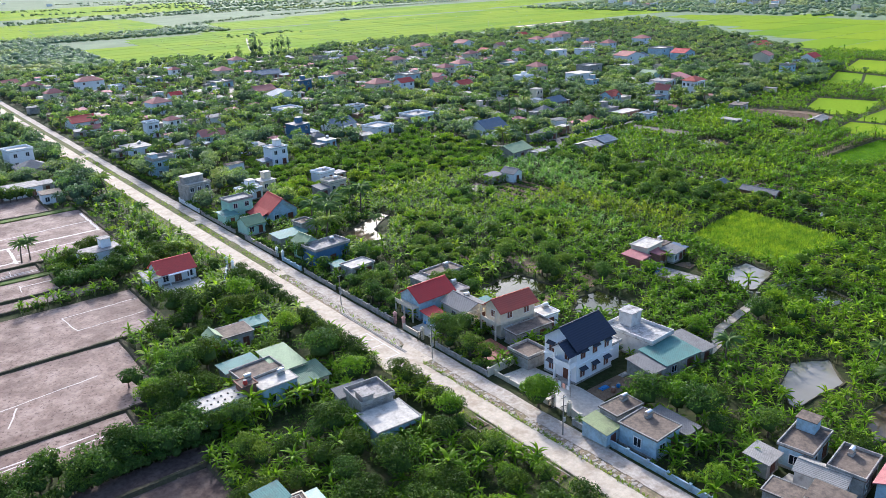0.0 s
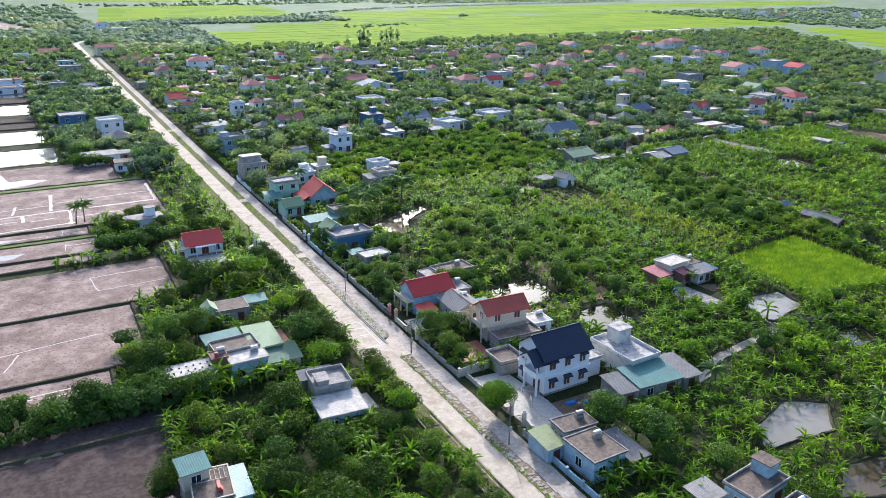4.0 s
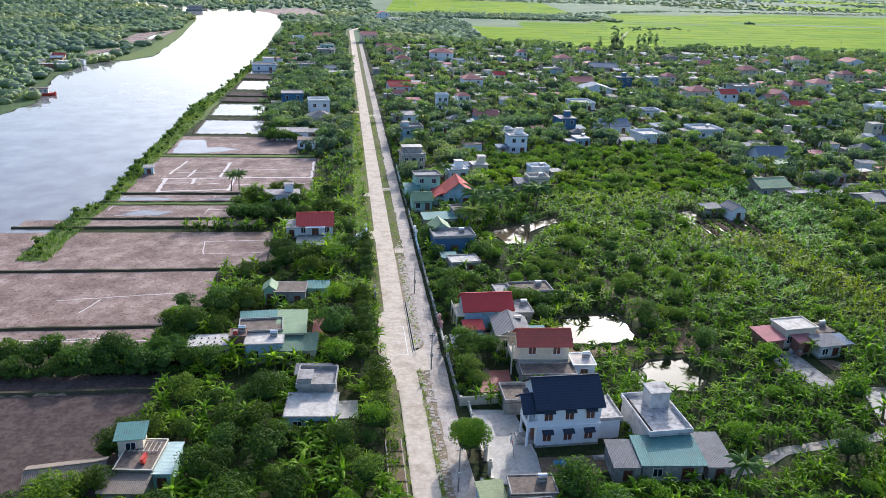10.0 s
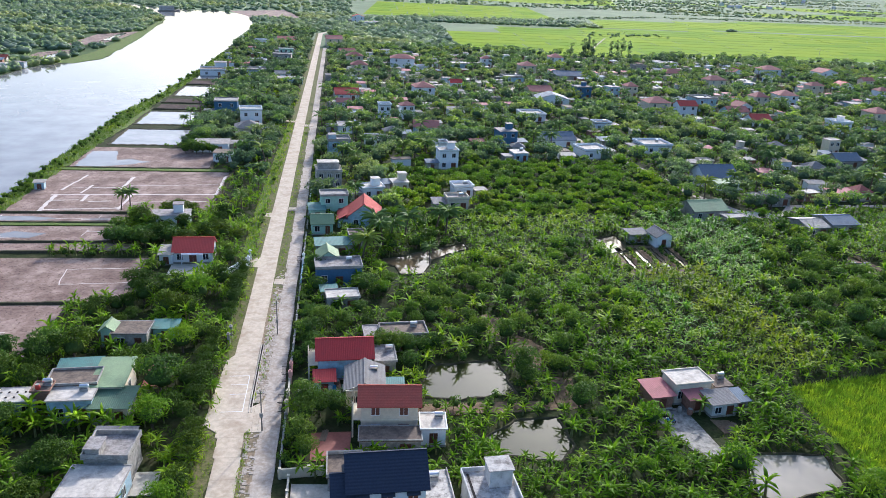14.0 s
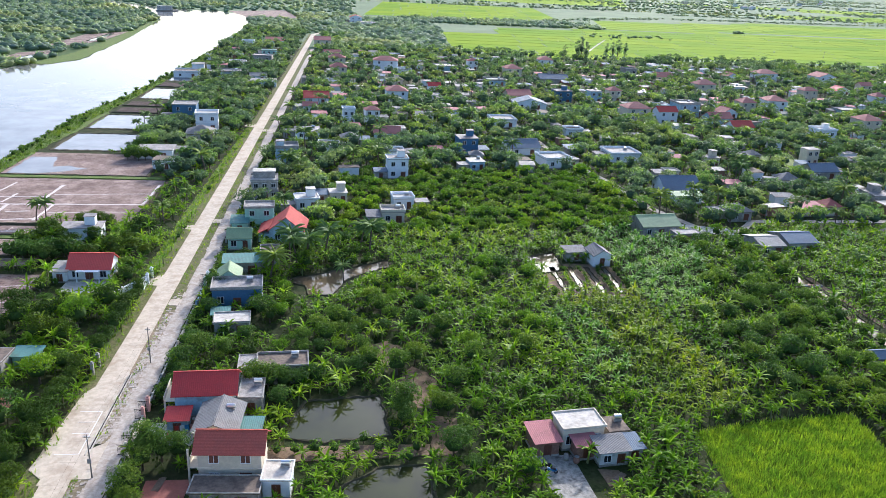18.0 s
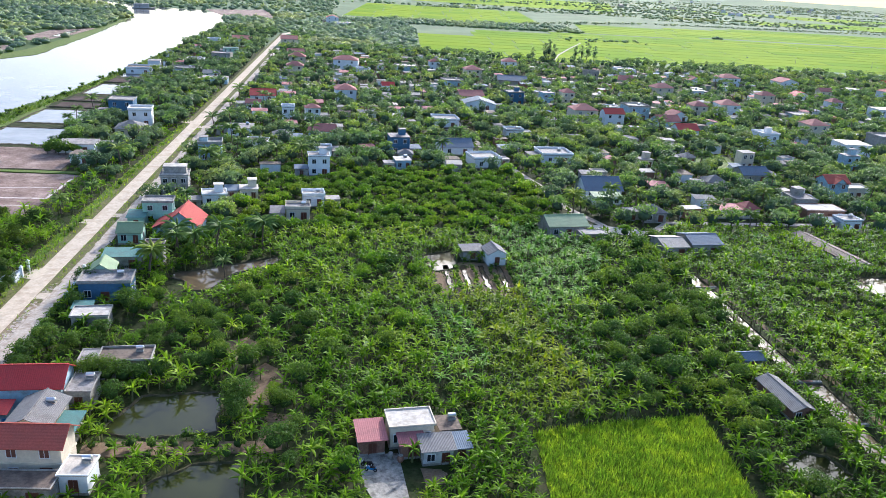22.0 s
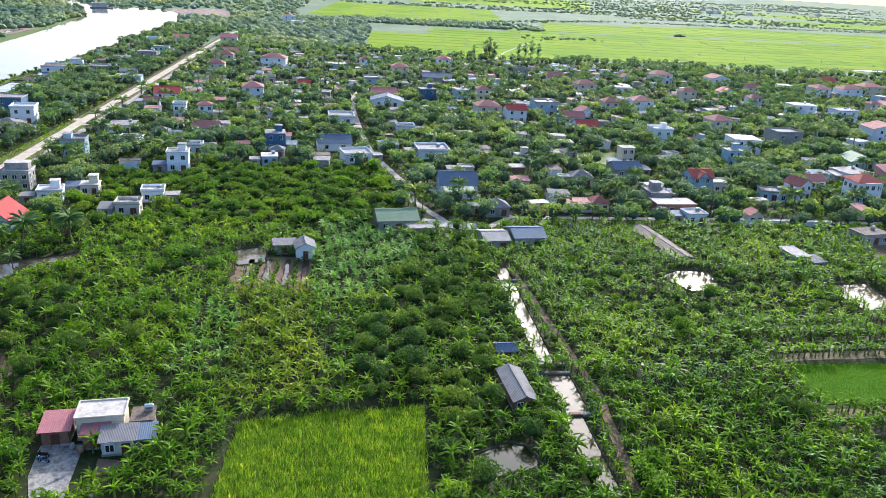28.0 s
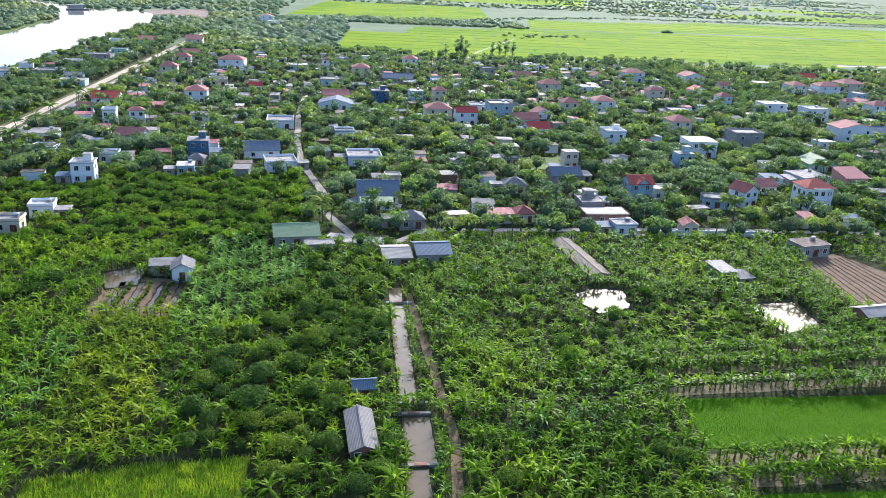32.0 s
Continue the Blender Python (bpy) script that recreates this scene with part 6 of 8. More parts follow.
village_house(248.8, 373.6, 10.3, 9.0, 5, 'f', 1)
village_house(292.4, 406.3, 5.6, 4.5, 5, 'h', 1)
village_house(302.9, 387.0, 8.1, 7.1, 12, 'r', 1)
village_house(362.1, 358.1, 8.5, 9.0, 6, 'f', 1)
village_house(382.0, 404.9, 9.6, 8.6, 4, 'f', 1)
village_house(387.2, 454.2, 8.5, 6.1, 8, 'f', 1)
village_house(552.7, 572.0, 10.9, 8.7, 6, 'r', 1)
village_house(457.8, 402.8, 9.7, 9.8, 5, 'f', 2)
village_house(524.9, 465.7, 6.7, 7.0, 6, 'w', 2)
village_house(289.9, 285.8, 5.4, 4.5, 8, 'f', 2)
village_house(262.3, 252.8, 7.2, 6.7, -3, 'h', 1)
village_house(247.3, 282.1, 5.3, 4.6, 12, 'f', 1)
village_house(267.7, 289.8, 5.4, 5.2, 12, 'h', 1)
village_house(309.7, 284.9, 4.5, 4.5, 5, 'f', 1)
village_house(427.2, 483.4, 9.1, 7.8, 5, 'r', 1)
village_house(492.9, 530.0, 10.1, 7.9, -3, 'f', 1)
village_house(501.7, 498.8, 9.5, 10.1, 6, 'f', 1)
village_house(480.4, 388.5, 7.6, 6.3, 12, 'f', 1)
village_house(377.1, 271.0, 12.1, 10.8, 12, 'f', 1)
village_house(285.7, 210.7, 6.2, 5.1, 5, 'f', 1)
village_house(421.2, 332.7, 6.5, 5.9, 12, 'f', 1)
village_house(377.4, 538.3, 7.5, 7.7, 8, 'r', 1)
village_house(354.2, 483.0, 8.9, 7.4, 5, 'f', 1)
village_house(277.9, 445.8, 8.1, 8.8, 4, 'f', 1)
village_house(255.3, 428.6, 5.8, 6.1, 8, 'f', 1)
village_house(498.2, 279.7, 9.9, 10.4, 12, 'r', 2)
village_house(505.1, 250.4, 9.5, 9.1, -3, 'r', 2)
village_house(482.3, 332.4, 11.8, 10.5, 5, 'r', 2)
village_house(465.2, 359.2, 13.4, 11, 6, 'bg', 1)
village_house(495.2, 361.1, 12.4, 11, 4, 'w', 2)
village_house(558.9, 428.7, 11.1, 10.5, 8, 'wr', 2)
village_house(518.1, 450.5, 12.6, 9.4, 5, 'r', 1)
village_house(352.6, 312.7, 12.0, 11, -3, 'f', 2)
village_house(524.5, 500.3, 13.3, 9.6, 6, 'wr', 2)
village_house(455.3, 238.8, 7.7, 5.9, -3, 'f', 2)
village_house(591.4, 337.8, 14.7, 11, -3, 'r', 1)
village_house(514.9, 262.7, 7.4, 7.5, 5, 'f', 1)
village_house(468.5, 271.9, 9.5, 10.1, 5, 'f', 1)
village_house(222.1, 259.6, 4.9, 4.5, 4, 'f', 1)
village_house(37.6, 346.3, 8.3, 8.1, 4, 'b', 2)
village_house(50.3, 325.5, 8.7, 7.8, 8, 'w', 2)
village_house(51.2, 306.8, 10.3, 9.7, 6, 'h', 1)
village_house(41.4, 277.2, 11.9, 8.5, 4, 'f', 1)
village_house(47.5, 261.9, 6.0, 6.0, -3, 'f', 1)
village_house(43.6, 192.6, 9.4, 5.2, 5, 'f', 1)
village_house(50.0, 531.4, 10.2, 7.5, -3, 'b', 2)
village_house(44.3, 669.7, 12.6, 11, 6, 'r', 1)
village_house(13.4, 470.2, 11.9, 11, 8, 'f', 1)
village_house(24.8, 652.6, 8.1, 6.9, 5, 'w', 1)
village_house(83.5, 655.7, 11.1, 11, 5, 'r', 2)
village_house(110.5, 939.0, 11.8, 8.7, 4, 'r', 2)
village_house(123.6, 909.8, 16, 11, 8, 'f', 1)
village_house(34.8, 522.8, 8.8, 8.0, 5, 'f', 1)
village_house(96.7, 219.9, 6.5, 5.6, 12, 'f', 1)
village_house(82.4, 187.5, 5.4, 5.5, 4, 'gf', 1)
village_house(107.6, 344.1, 4.5, 4.5, 5, 'f', 2)
house(325.6, 153.0, 12.0, 5.0, 10, 2.8, "gable", M_BRICKW, R_PALE, "long low farm building with a pale sheet roof", 1, 0.9, "x", 3, (0,), False, False, 0, 0, None, "shed")

# outbuildings that crowd the village
for gx in range(0, 24):
    for gy in range(0, 26):
        x, y = 84 + gx * 14.5 + rv.uniform(-5, 5), 216 + gy * 15.5 + rv.uniform(-5, 5)
        i, j = int(x - GX0), int(y - GY0)
        if taken[j - 3:j + 4, i - 4:i + 5].any() or (105 < x < 196 and y < 258) or rv.random() < 0.42:
            continue
        small_roof(x, y, rv.choice((4, 6, 8, -4, 94, 12)))

# landing across the river and sheds on the near bank
for x, y, yaw in ((-108, 456, 20), (-101, 462, 15), (-104, 473, 5), (-97, 478, -10), (-116, 470, 12), (-112, 486, 8), (-120, 508, 0), (13, 506, 5), (20, 508, -3), (28, 505, 8), (36, 512, 4), (24, 520, 5), (12, 552, 0), (30, 560, 6), (22, 600, 5)):
    small_roof(x, y, yaw)
house(-114.5, 498, 7.0, 5.0, 6, 3.0, "gable", M_CREAM, R_TILE, "small red-roofed house across the river", 1, 1.6, "x", 2, (0,), False, False, 0, 0, None, "house")
house(50.0, 569.0, 10.0, 7.0, 4, 6.0, "flat", M_MINT, R_TEAL, "teal two-storey house by the river", 2, None, "x", 3, (0,), False, False, 0, 0.4, None, "house", front=5.0)
house(54.5, 465.0, 9.0, 6.0, 4, 3.2, "gable", M_WHITE, R_PALE, "white house under pale sheets by the road", 1, 1.2, "x", 2, (0,), False, False, 0, 0, None, "house", front=4.0)


house(0.2, 225.0, 2.6, 2.2, 6, 2.3, "shed", M_PALEBLUE, R_PALE, "small blue hut on the river bank by the salt pans", 1, 0.3, "x", 1, (0,), False, False, 0, 0, None, "hut")


def barge(x, y, yaw, n, w, decks, hull_m, label):
    t = thing("barge", pose(x, y, 0.07, 0, 0, yaw), label, "boat", "", "")
    bm = bmesh.new()
    rows = []
    for u, k in ((-0.5, 0.55), (-0.42, 0.95), (0.0, 1.0), (0.36, 0.9), (0.47, 0.5), (0.5, 0.1)):
        rows.append([bm.verts.new((u * n, s * w / 2 * k * q, z + (0.5 if u > 0.4 and z > 0.5 else 0))) for s, q, z in ((-1, 0.8, -0.05), (-1, 1, 1.2), (1, 1, 1.2), (1, 0.8, -0.05))])
    for a, c in zip(rows, rows[1:]):
        for q in range(3):
            bm.faces.new((a[q], c[q], c[q + 1], a[q + 1]))
    bm.faces.new(rows[0])
    bm.faces.new(rows[-1][::-1])
    part("hull", bm, hull_m, t)
    for d in range(decks):
        c = part("cabin", boxes((-n * 0.42, -w * 0.36, 1.2 + d * 2.4, n * 0.22, w * 0.36, 3.4 + d * 2.4)), M_OLDWHITE, t)
        part("cabin_roof", boxes((-n * 0.44, -w * 0.42, 3.4 + d * 2.4, n * 0.25, w * 0.42, 3.6 + d * 2.4)), M_GREYW if d else M_WOODRED, c)
        for i in range(4):
            add_window(c, -n * 0.36 + i * n * 0.16, -w * 0.36, 2.0 + d * 2.4, 0, 0.9, 0.8)


barge(-80, 367, 12, 12.0, 3.6, 1, M_PLASTICR, "red-hulled river boat moored by the bank")
barge(-116, 1002, 25, 26.0, 9.0, 2, M_GREYW, "large grey moored barge with two decks")

# ---- walls, gates, poles ----
def wall_run(a, b, h=1.4, mtl=None, label="rendered garden wall along the lane", posts=3.0):
    a, b = Vector((*a, 0)), Vector((*b, 0))
    n = (b - a).length
    t = thing("garden_wall", Matrix.Translation(a) @ Matrix.Rotation(math.atan2(b.y - a.y, b.x - a.x), 4, "Z"), label, "wall", "garden walls")
    part("wall_panel", boxes((0, -0.09, 0, n, 0.09, h), (-0.02, -0.13, h, n + 0.02, 0.13, h + 0.08)), mtl or M_GREYW, t)
    k = max(1, int(n / posts))
    for i in range(k + 1):
        u = n * i / k
        part("post", boxes((u - 0.17, -0.17, 0, u + 0.17, 0.17, h + 0.22), (u - 0.22, -0.22, h + 0.22, u + 0.22, 0.22, h + 0.3)), mtl or M_GREYW, t)
    return t


for y0, y1, m_ in ((40, 57.5, M_PALEBLUE), (57.5, 64.5, M_GREYW), (84.5, 99, M_GREYW), (104.5, 109.5, M_CREAM), (113, 134, M_GREYW), (136, 150, M_GREYW), (152, 161, M_PALEBLUE), (165, 183, M_GREYW), (190, 214, M_GREYW), (216, 232, M_WHITE)):
    wall_run((78.5, y0), (78.5, y1), random.uniform(0.75, 1.15), m_)
wall_run((78.6, 84.4), (86.4, 85.0), 1.5, M_CREAM, "cream yard wall with coping")
wall_run((79.8, 71.0), (79.8, 83.8), 0.8, M_CREAM, "low cream yard wall at the gate")
wall_run((79.8, 64.2), (80.2, 66.8), 1.4, M_CREAM, "cream gate wall")
wall_run((100.0, 64), (100.4, 62.8), 1.0, M_GREYW, "short grey yard wall")
wall_run((143.6, 72.6), (160.5, 70.2), 0.6, M_GREYW, "low concrete pond wall")
wall_run((143.2, 73.5), (147.8, 86), 0.5, M_GREYW, "low concrete pond wall")
wall_run((295, 209.5), (330, 209), 1.5, M_WHITE, "long white wall along the village lane")
wall_run((60.5, 155), (65.5, 165), 1.2, M_WHITE, "white drive wall by a bungalow")
wall_run((66, 163), (66, 160), 1.6, M_WHITE, "white gate wall by the road")


def gate(x, y, yaw, w=3.4, mtl=None, label="open steel gate between rendered pillars"):
    t = thing("gate", pose(x, y, 0, 0, 0, yaw), label, "gate")
    for s in (-1, 1):
        part("pillar", boxes((s * w / 2 - 0.25, -0.25, 0, s * w / 2 + 0.25, 0.25, 2.3), (s * w / 2 - 0.34, -0.34, 2.3, s * w / 2 + 0.34, 0.34, 2.42), (s * w / 2 - 0.16, -0.16, 2.42, s * w / 2 + 0.16, 0.16, 2.7)), mtl or M_CREAM, t)
        lf_ = part("leaf", boxes(*[(0.1 + i * 0.16, -0.02, 0.2, 0.13 + i * 0.16, 0.02, 1.9) for i in range(9)], (0.05, -0.03, 0.2, 1.5, 0.03, 0.27), (0.05, -0.03, 1.83, 1.5, 0.03, 1.9)), M_DARK, t)
        lf_.matrix_basis = pose(s * (w / 2 - 0.25), 0, 0, 0, 0, 90 if s > 0 else 80)


gate(80.0, 68.5, 90, 3.4)
gate(78.6, 102, 90, 3.0)
gate(78.6, 111.2, 90, 3.0, M_PINK)
gate(78.6, 163, 90, 3.2, M_WHITE)
gate(66.2, 165, 90, 3.6, M_WHITE, "white pillared drive gate by the road")
gate(66.8, 125.5, 90, 3.2, M_GREYW, "old grey gate pillars by the road")


def pole_proto():
    t = thing("utility_pole", pose(75.2, 66, 0), "slender concrete utility pole carrying cables", "utility pole", "poles along the lane")
    part("post", tube((0, 0, 0), (0, 0, 7.0), 0.11, 0.07, 8), M_POLE, t)
    arm = part("crossarm", boxes((-0.45, -0.035, 6.55, 0.45, 0.035, 6.62)), M_DARK, t)
    for x in (-0.4, -0.15, 0.15, 0.4):
        part("insulator", tube((x, 0, 6.62), (x, 0, 6.78), 0.045, 0.03, 6), M_WHITE, arm)
    part("meter_box", boxes((-0.25, -0.32, 2.6, 0.25, -0.15, 3.3)), M_GREYW, t)
    return t


POLES = [63.6, 96, 128]
p0 = pole_proto()
p0.location.y = POLES[0]
for y in POLES[1:]:
    copy_thing(p0, pose(75.2, y, 0, 0, 0, random.uniform(-4, 4)))
cb = bmesh.new()
for a, b in zip(POLES, POLES[1:]):
    for x, z in ((-0.4, 6.78), (0.4, 6.78)):
        last = None
        for i in range(9):
            u = i / 8
            p = (75.2 + x, a + (b - a) * u, z - 3.2 * u * (1 - u) * 0.5)
            if last:
                add_tube(cb, last, p, 0.007, 0.007, 3)
            last = p
tagged(part("cables", cb, M_DARK), "thin black overhead cables sagging between poles", "cables", "", "stuff")
for x, y in ((232, 210), (292, 212), (560, 720), (640, 720)):
    copy_thing(p0, pose(x, y, 0, 0, 0, random.uniform(0, 90)))


def motorbike(x, y, yaw, body):
    t = thing("motorbike", pose(x, y, 0.1, 0, 0, yaw), "small parked motorbike in a farmyard", "motorbike", "motorbikes in the yard")
    for s in (-0.62, 0.62):
        w_ = part("wheel", tube((-0.05, s, 0.3), (0.05, s, 0.3), 0.3, 0.3, 14), M_DARK, t)
        part("hub", tube((-0.07, s, 0.3), (0.07, s, 0.3), 0.1, 0.1, 8), M_STEEL, w_)
    part("body", boxes((-0.13, -0.45, 0.35, 0.13, 0.25, 0.68), (-0.1, 0.25, 0.45, 0.1, 0.6, 0.85), (-0.09, -0.75, 0.55, 0.09, -0.45, 0.72)), body, t)
    part("seat", boxes((-0.14, -0.62, 0.68, 0.14, 0.12, 0.8)), M_DARK, t)
    part("handlebar", boxes((-0.33, 0.42, 0.98, 0.33, 0.47, 1.03), (-0.03, 0.42, 0.8, 0.03, 0.47, 1.0)), M_DARK, t)
    part("headlight", boxes((-0.08, 0.58, 0.8, 0.08, 0.68, 0.95)), M_WHITE, t)


motorbike(138.4, 95.6, 80, M_DARK)
motorbike(138.9, 94.4, 75, M_PLASTICB)
motorbike(83.4, 104.6, 30, M_PLASTICR)
for x, y, m_, lab in ((98.6, 68.6, M_PLASTICR, "folded red tarpaulin on the ground"), (90.4, 68.6, M_PLASTICB, "blue plastic sheet on bare ground"), (96.4, 69.3, M_ROOFWHITE, "pale stacked boards on the ground")):
    bm = boxes((-0.9, -0.5, 0, 0.9, 0.5, 0.16), (-0.6, -0.4, 0.16, 0.7, 0.35, 0.3))
    bmesh.ops.bevel(bm, geom=bm.edges[:], offset=0.05, segments=1, affect="EDGES")
    o = tagged(part("tarpaulin" if m_ is not M_ROOFWHITE else "board_stack", bm, m_), lab, "tarpaulin" if m_ is not M_ROOFWHITE else "boards")
    o.location = (x, y, 0.1)

# ---- plants ----
rng = np.random.default_rng(5)


def join_np(*vf):
    """Joins (verts, quads) pairs."""
    vs, fs, n = [], [], 0
    for v, f in vf:
        vs.append(v)
        fs.append(f + n)
        n += len(v)
    return np.concatenate(vs), np.concatenate(fs)


def np_tube(points, radii, n=5):
    v, f = [], []
    for i, (p, r) in enumerate(zip(points, radii)):
        for k in range(n):
            a = k * math.tau / n
            v.append((p[0] + r * math.cos(a), p[1] + r * math.sin(a), p[2]))
        if i:
            for k in range(n):
                f.append(((i - 1) * n + k, (i - 1) * n + (k + 1) % n, i * n + (k + 1) % n, i * n + k))
    return np.array(v, float), np.array(f, int)


def np_leaf(base, az, length, width, up, fall, seg=4, fold=0.22, tip=0.06, twist=0.0):
    """An arching leaf, its midrib folded, or a plain strip where fold is None."""
    d = np.array([math.cos(az), math.sin(az), 0])
    s0 = np.array([-math.sin(az), math.cos(az), 0])
    p, v, f = np.array(base, float), [], []
    for i in range(seg + 1):
        u = i / seg
        w = width * max(tip, math.sin(math.pi * min(1, 0.12 + 0.88 * u)) ** 0.6) if i < seg else width * tip
        e = up + (fall - up) * u
        side = s0 * math.cos(twist * u) + np.array([0, 0, 1]) * math.sin(twist * u)
        if fold is None:
            v += [p + side * w / 2, p - side * w / 2]
            if i:
                f.append((2 * i - 2, 2 * i - 1, 2 * i + 1, 2 * i))
        else:
            lift = np.array([0, 0, -fold * w])
            v += [p + side * w / 2 + lift, p.copy(), p - side * w / 2 + lift]
            if i:
                a, b = (i - 1) * 3, i * 3
                f += [(a, a + 1, b + 1, b), (a + 1, a + 2, b + 2, b + 1)]
        p = p + (d * math.cos(e) + np.array([0, 0, 1]) * math.sin(e)) * length / seg
    return np.array(v), np.array(f, int)


def banana_proto(r, seg=4, flat=False):
    """A banana plant: slender leaves rise from the stem's head, arch over and hang; now and then a new leaf stands upright."""
    h = r.uniform(1.3, 2.1)
    lean = r.uniform(-0.15, 0.15, 2)
    wood = np_tube([(0, 0, -0.1), (lean[0] * 0.5, lean[1] * 0.5, h * 0.5), (lean[0], lean[1], h)], (0.16, 0.12, 0.07), 5)
    lv = []
    n = int(r.integers(10, 14))
    for k in range(n):
        young = k / (n - 1)
        az = k * 2.4 + r.uniform(-0.4, 0.4)
        up = 0.3 + 0.85 * young + r.uniform(-0.15, 0.15)
        fall = -1.25 + 0.8 * young + r.uniform(-0.3, 0.25)
        lv.append(np_leaf((lean[0], lean[1], h - 0.4 * (1 - young)), az, r.uniform(1.25, 1.95), r.uniform(0.24, 0.36), up, fall, seg, None if flat else r.uniform(0.15, 0.5), 0.1, r.uniform(-0.8, 0.8)))
    if r.random() < 0.3:
        lv.append(np_leaf((lean[0], lean[1], h), r.uniform(0, 6.3), r.uniform(0.9, 1.3), r.uniform(0.14, 0.22), 1.45, 1.2, 2, None if flat else 0.3, 0.2))
    if r.random() < 0.35:
        hs = h * r.uniform(0.35, 0.6)
        ox, oy = r.uniform(-0.8, 0.8, 2)
        wood = join_np(wood, np_tube([(ox, oy, -0.1), (ox, oy, hs)], (0.09, 0.05), 5))
        for k in range(4):
            lv.append(np_leaf((ox, oy, hs - 0.1), k * 1.6 + r.uniform(0, 1), r.uniform(0.8, 1.3), 0.28, 1.0, -0.7, seg, None if flat else 0.25, 0.1, r.uniform(-0.5, 0.5)))
    return wood, join_np(*lv)


def cube_ball(r, rad, squash, jit=0.16):
    v, f = [], []
    key = {}
    def vid(p):
        q = tuple(p)
        if q not in key:
            key[q] = len(v)
            n = np.array(p, float)
            n = n / np.linalg.norm(n)
            v.append(n * rad * np.array([1, 1, squash]) * (1 + r.uniform(-jit, jit)))
        return key[q]
    for ax in range(3):
        for s in (-1, 1):
            for i in (-1, 0):
                for j in (-1, 0):
                    qd = []
                    for a, b in ((i, j), (i + 1, j), (i + 1, j + 1), (i, j + 1)):
                        p = [0, 0, 0]
                        p[ax], p[(ax + 1) % 3], p[(ax + 2) % 3] = s, a * s, b
                        qd.append(vid(p))
                    f.append(qd)
    return np.array(v), np.array(f, int)


def cards(r, centres, radii, n, size, squash=0.8, out=0.9):
    """n small bent leaf sprays over the skins of the lobes."""
    k = r.integers(0, len(centres), n)
    d = r.normal(size=(n, 3))
    d[:, 2] = np.abs(d[:, 2]) * 1.0 - 0.35
    d /= np.linalg.norm(d, axis=1)[:, None]
    rad = radii[k] * (1 - 0.26 * r.random(n) ** 1.8)
    c = centres[k] + d * rad[:, None] * np.array([1, 1, squash])
    nrm = d * out + r.normal(size=(n, 3)) * 0.34 + np.array([0, 0, 0.25])
    nrm /= np.linalg.norm(nrm, axis=1)[:, None]
    t = np.cross(nrm, r.normal(size=(n, 3)))
    t /= np.linalg.norm(t, axis=1)[:, None]
    b = np.cross(nrm, t)
    s = size * r.uniform(0.6, 1.35, n)[:, None]
    v = np.stack([c - t * s, c - b * s * 0.42 + nrm * s * 0.12, c + t * s, c + b * s * 0.42 - nrm * s * 0.1], 1).reshape(-1, 3)
    return v, np.arange(n * 4).reshape(-1, 4)


def tree_proto(r, n=330, size=0.34, lobes=7, height=4.2, width=2.1, trunk=True, spread=0.78, heart=0.5):
    """A tree: a trunk that forks, and a domed crown of rounded clumps clad in small leaf sprays."""
    cen, rad = [], []
    for k in range(lobes):
        a, q = k * 2.4 + r.uniform(-0.5, 0.5), spread * width * math.sqrt((k + 0.3) / lobes) * r.uniform(0.85, 1.1)
        dome = math.sqrt(max(0.05, 1 - (q / (width * 1.05)) ** 2))
        cen.append((q * math.cos(a), q * math.sin(a), height * (0.26 + 0.52 * dome + r.uniform(-0.06, 0.06))))
        rad.append(width * r.uniform(0.26, 0.46))
    cen, rad = np.array(cen), np.array(rad)
    top = height * 0.6
    wood = [np_tube([(0, 0, -0.1), (0.05, 0.03, top * 0.5), (0, 0, top)], (0.16 * height / 4, 0.12 * height / 4, 0.06), 5)]
    if trunk:
        for k in range(3):
            c = cen[k]
            wood.append(np_tube([(0, 0, top * 0.5), tuple(c * 0.6 + np.array([0, 0, top * 0.25])), tuple(c)], (0.08, 0.05, 0.02), 4))
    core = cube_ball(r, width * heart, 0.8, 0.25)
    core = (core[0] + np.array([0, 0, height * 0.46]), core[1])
    return join_np(*wood), core, cards(r, cen, rad, n, size)


def palm_proto(r, fronds=15, seg=5):
    """A coconut palm: a leaning stem and a head of long fronds whose leaflets hang and whose ends bend down."""
    h = r.uniform(3.6, 6.0)
    bx, by = r.uniform(-0.8, 0.8, 2)
    wood = np_tube([(0, 0, -0.1), (bx * 0.3, by * 0.3, h * 0.45), (bx, by, h)], (0.2, 0.14, 0.11), 6)
    lv = []
    for k in range(fronds):
        y = k / fronds
        lv.append(np_leaf((bx, by, h), k * 2.4 + r.uniform(-0.3, 0.3), r.uniform(2.4, 3.4), r.uniform(0.30, 0.44), 0.2 + 1.15 * y, -1.5 + 1.0 * y, seg, 0.8, 0.08, r.uniform(-0.9, 0.9)))
    return wood, join_np(*lv)


def np_mesh(name, v, f, mi, mtls):
    me = bpy.data.meshes.new(name)
    me.vertices.add(len(v))
    me.vertices.foreach_set("co", v.astype(np.float32).ravel())
    me.loops.add(f.size)
    me.loops.foreach_set("vertex_index", f.astype(np.int32).ravel())
    me.polygons.add(len(f))
    me.polygons.foreach_set("loop_start", np.arange(0, f.size, 4, dtype=np.int32))
    for m in mtls:
        me.materials.append(m)
    if mi is not None:
        me.polygons.foreach_set("material_index", mi.astype(np.int32))
    me.update(calc_edges=True)
    return me


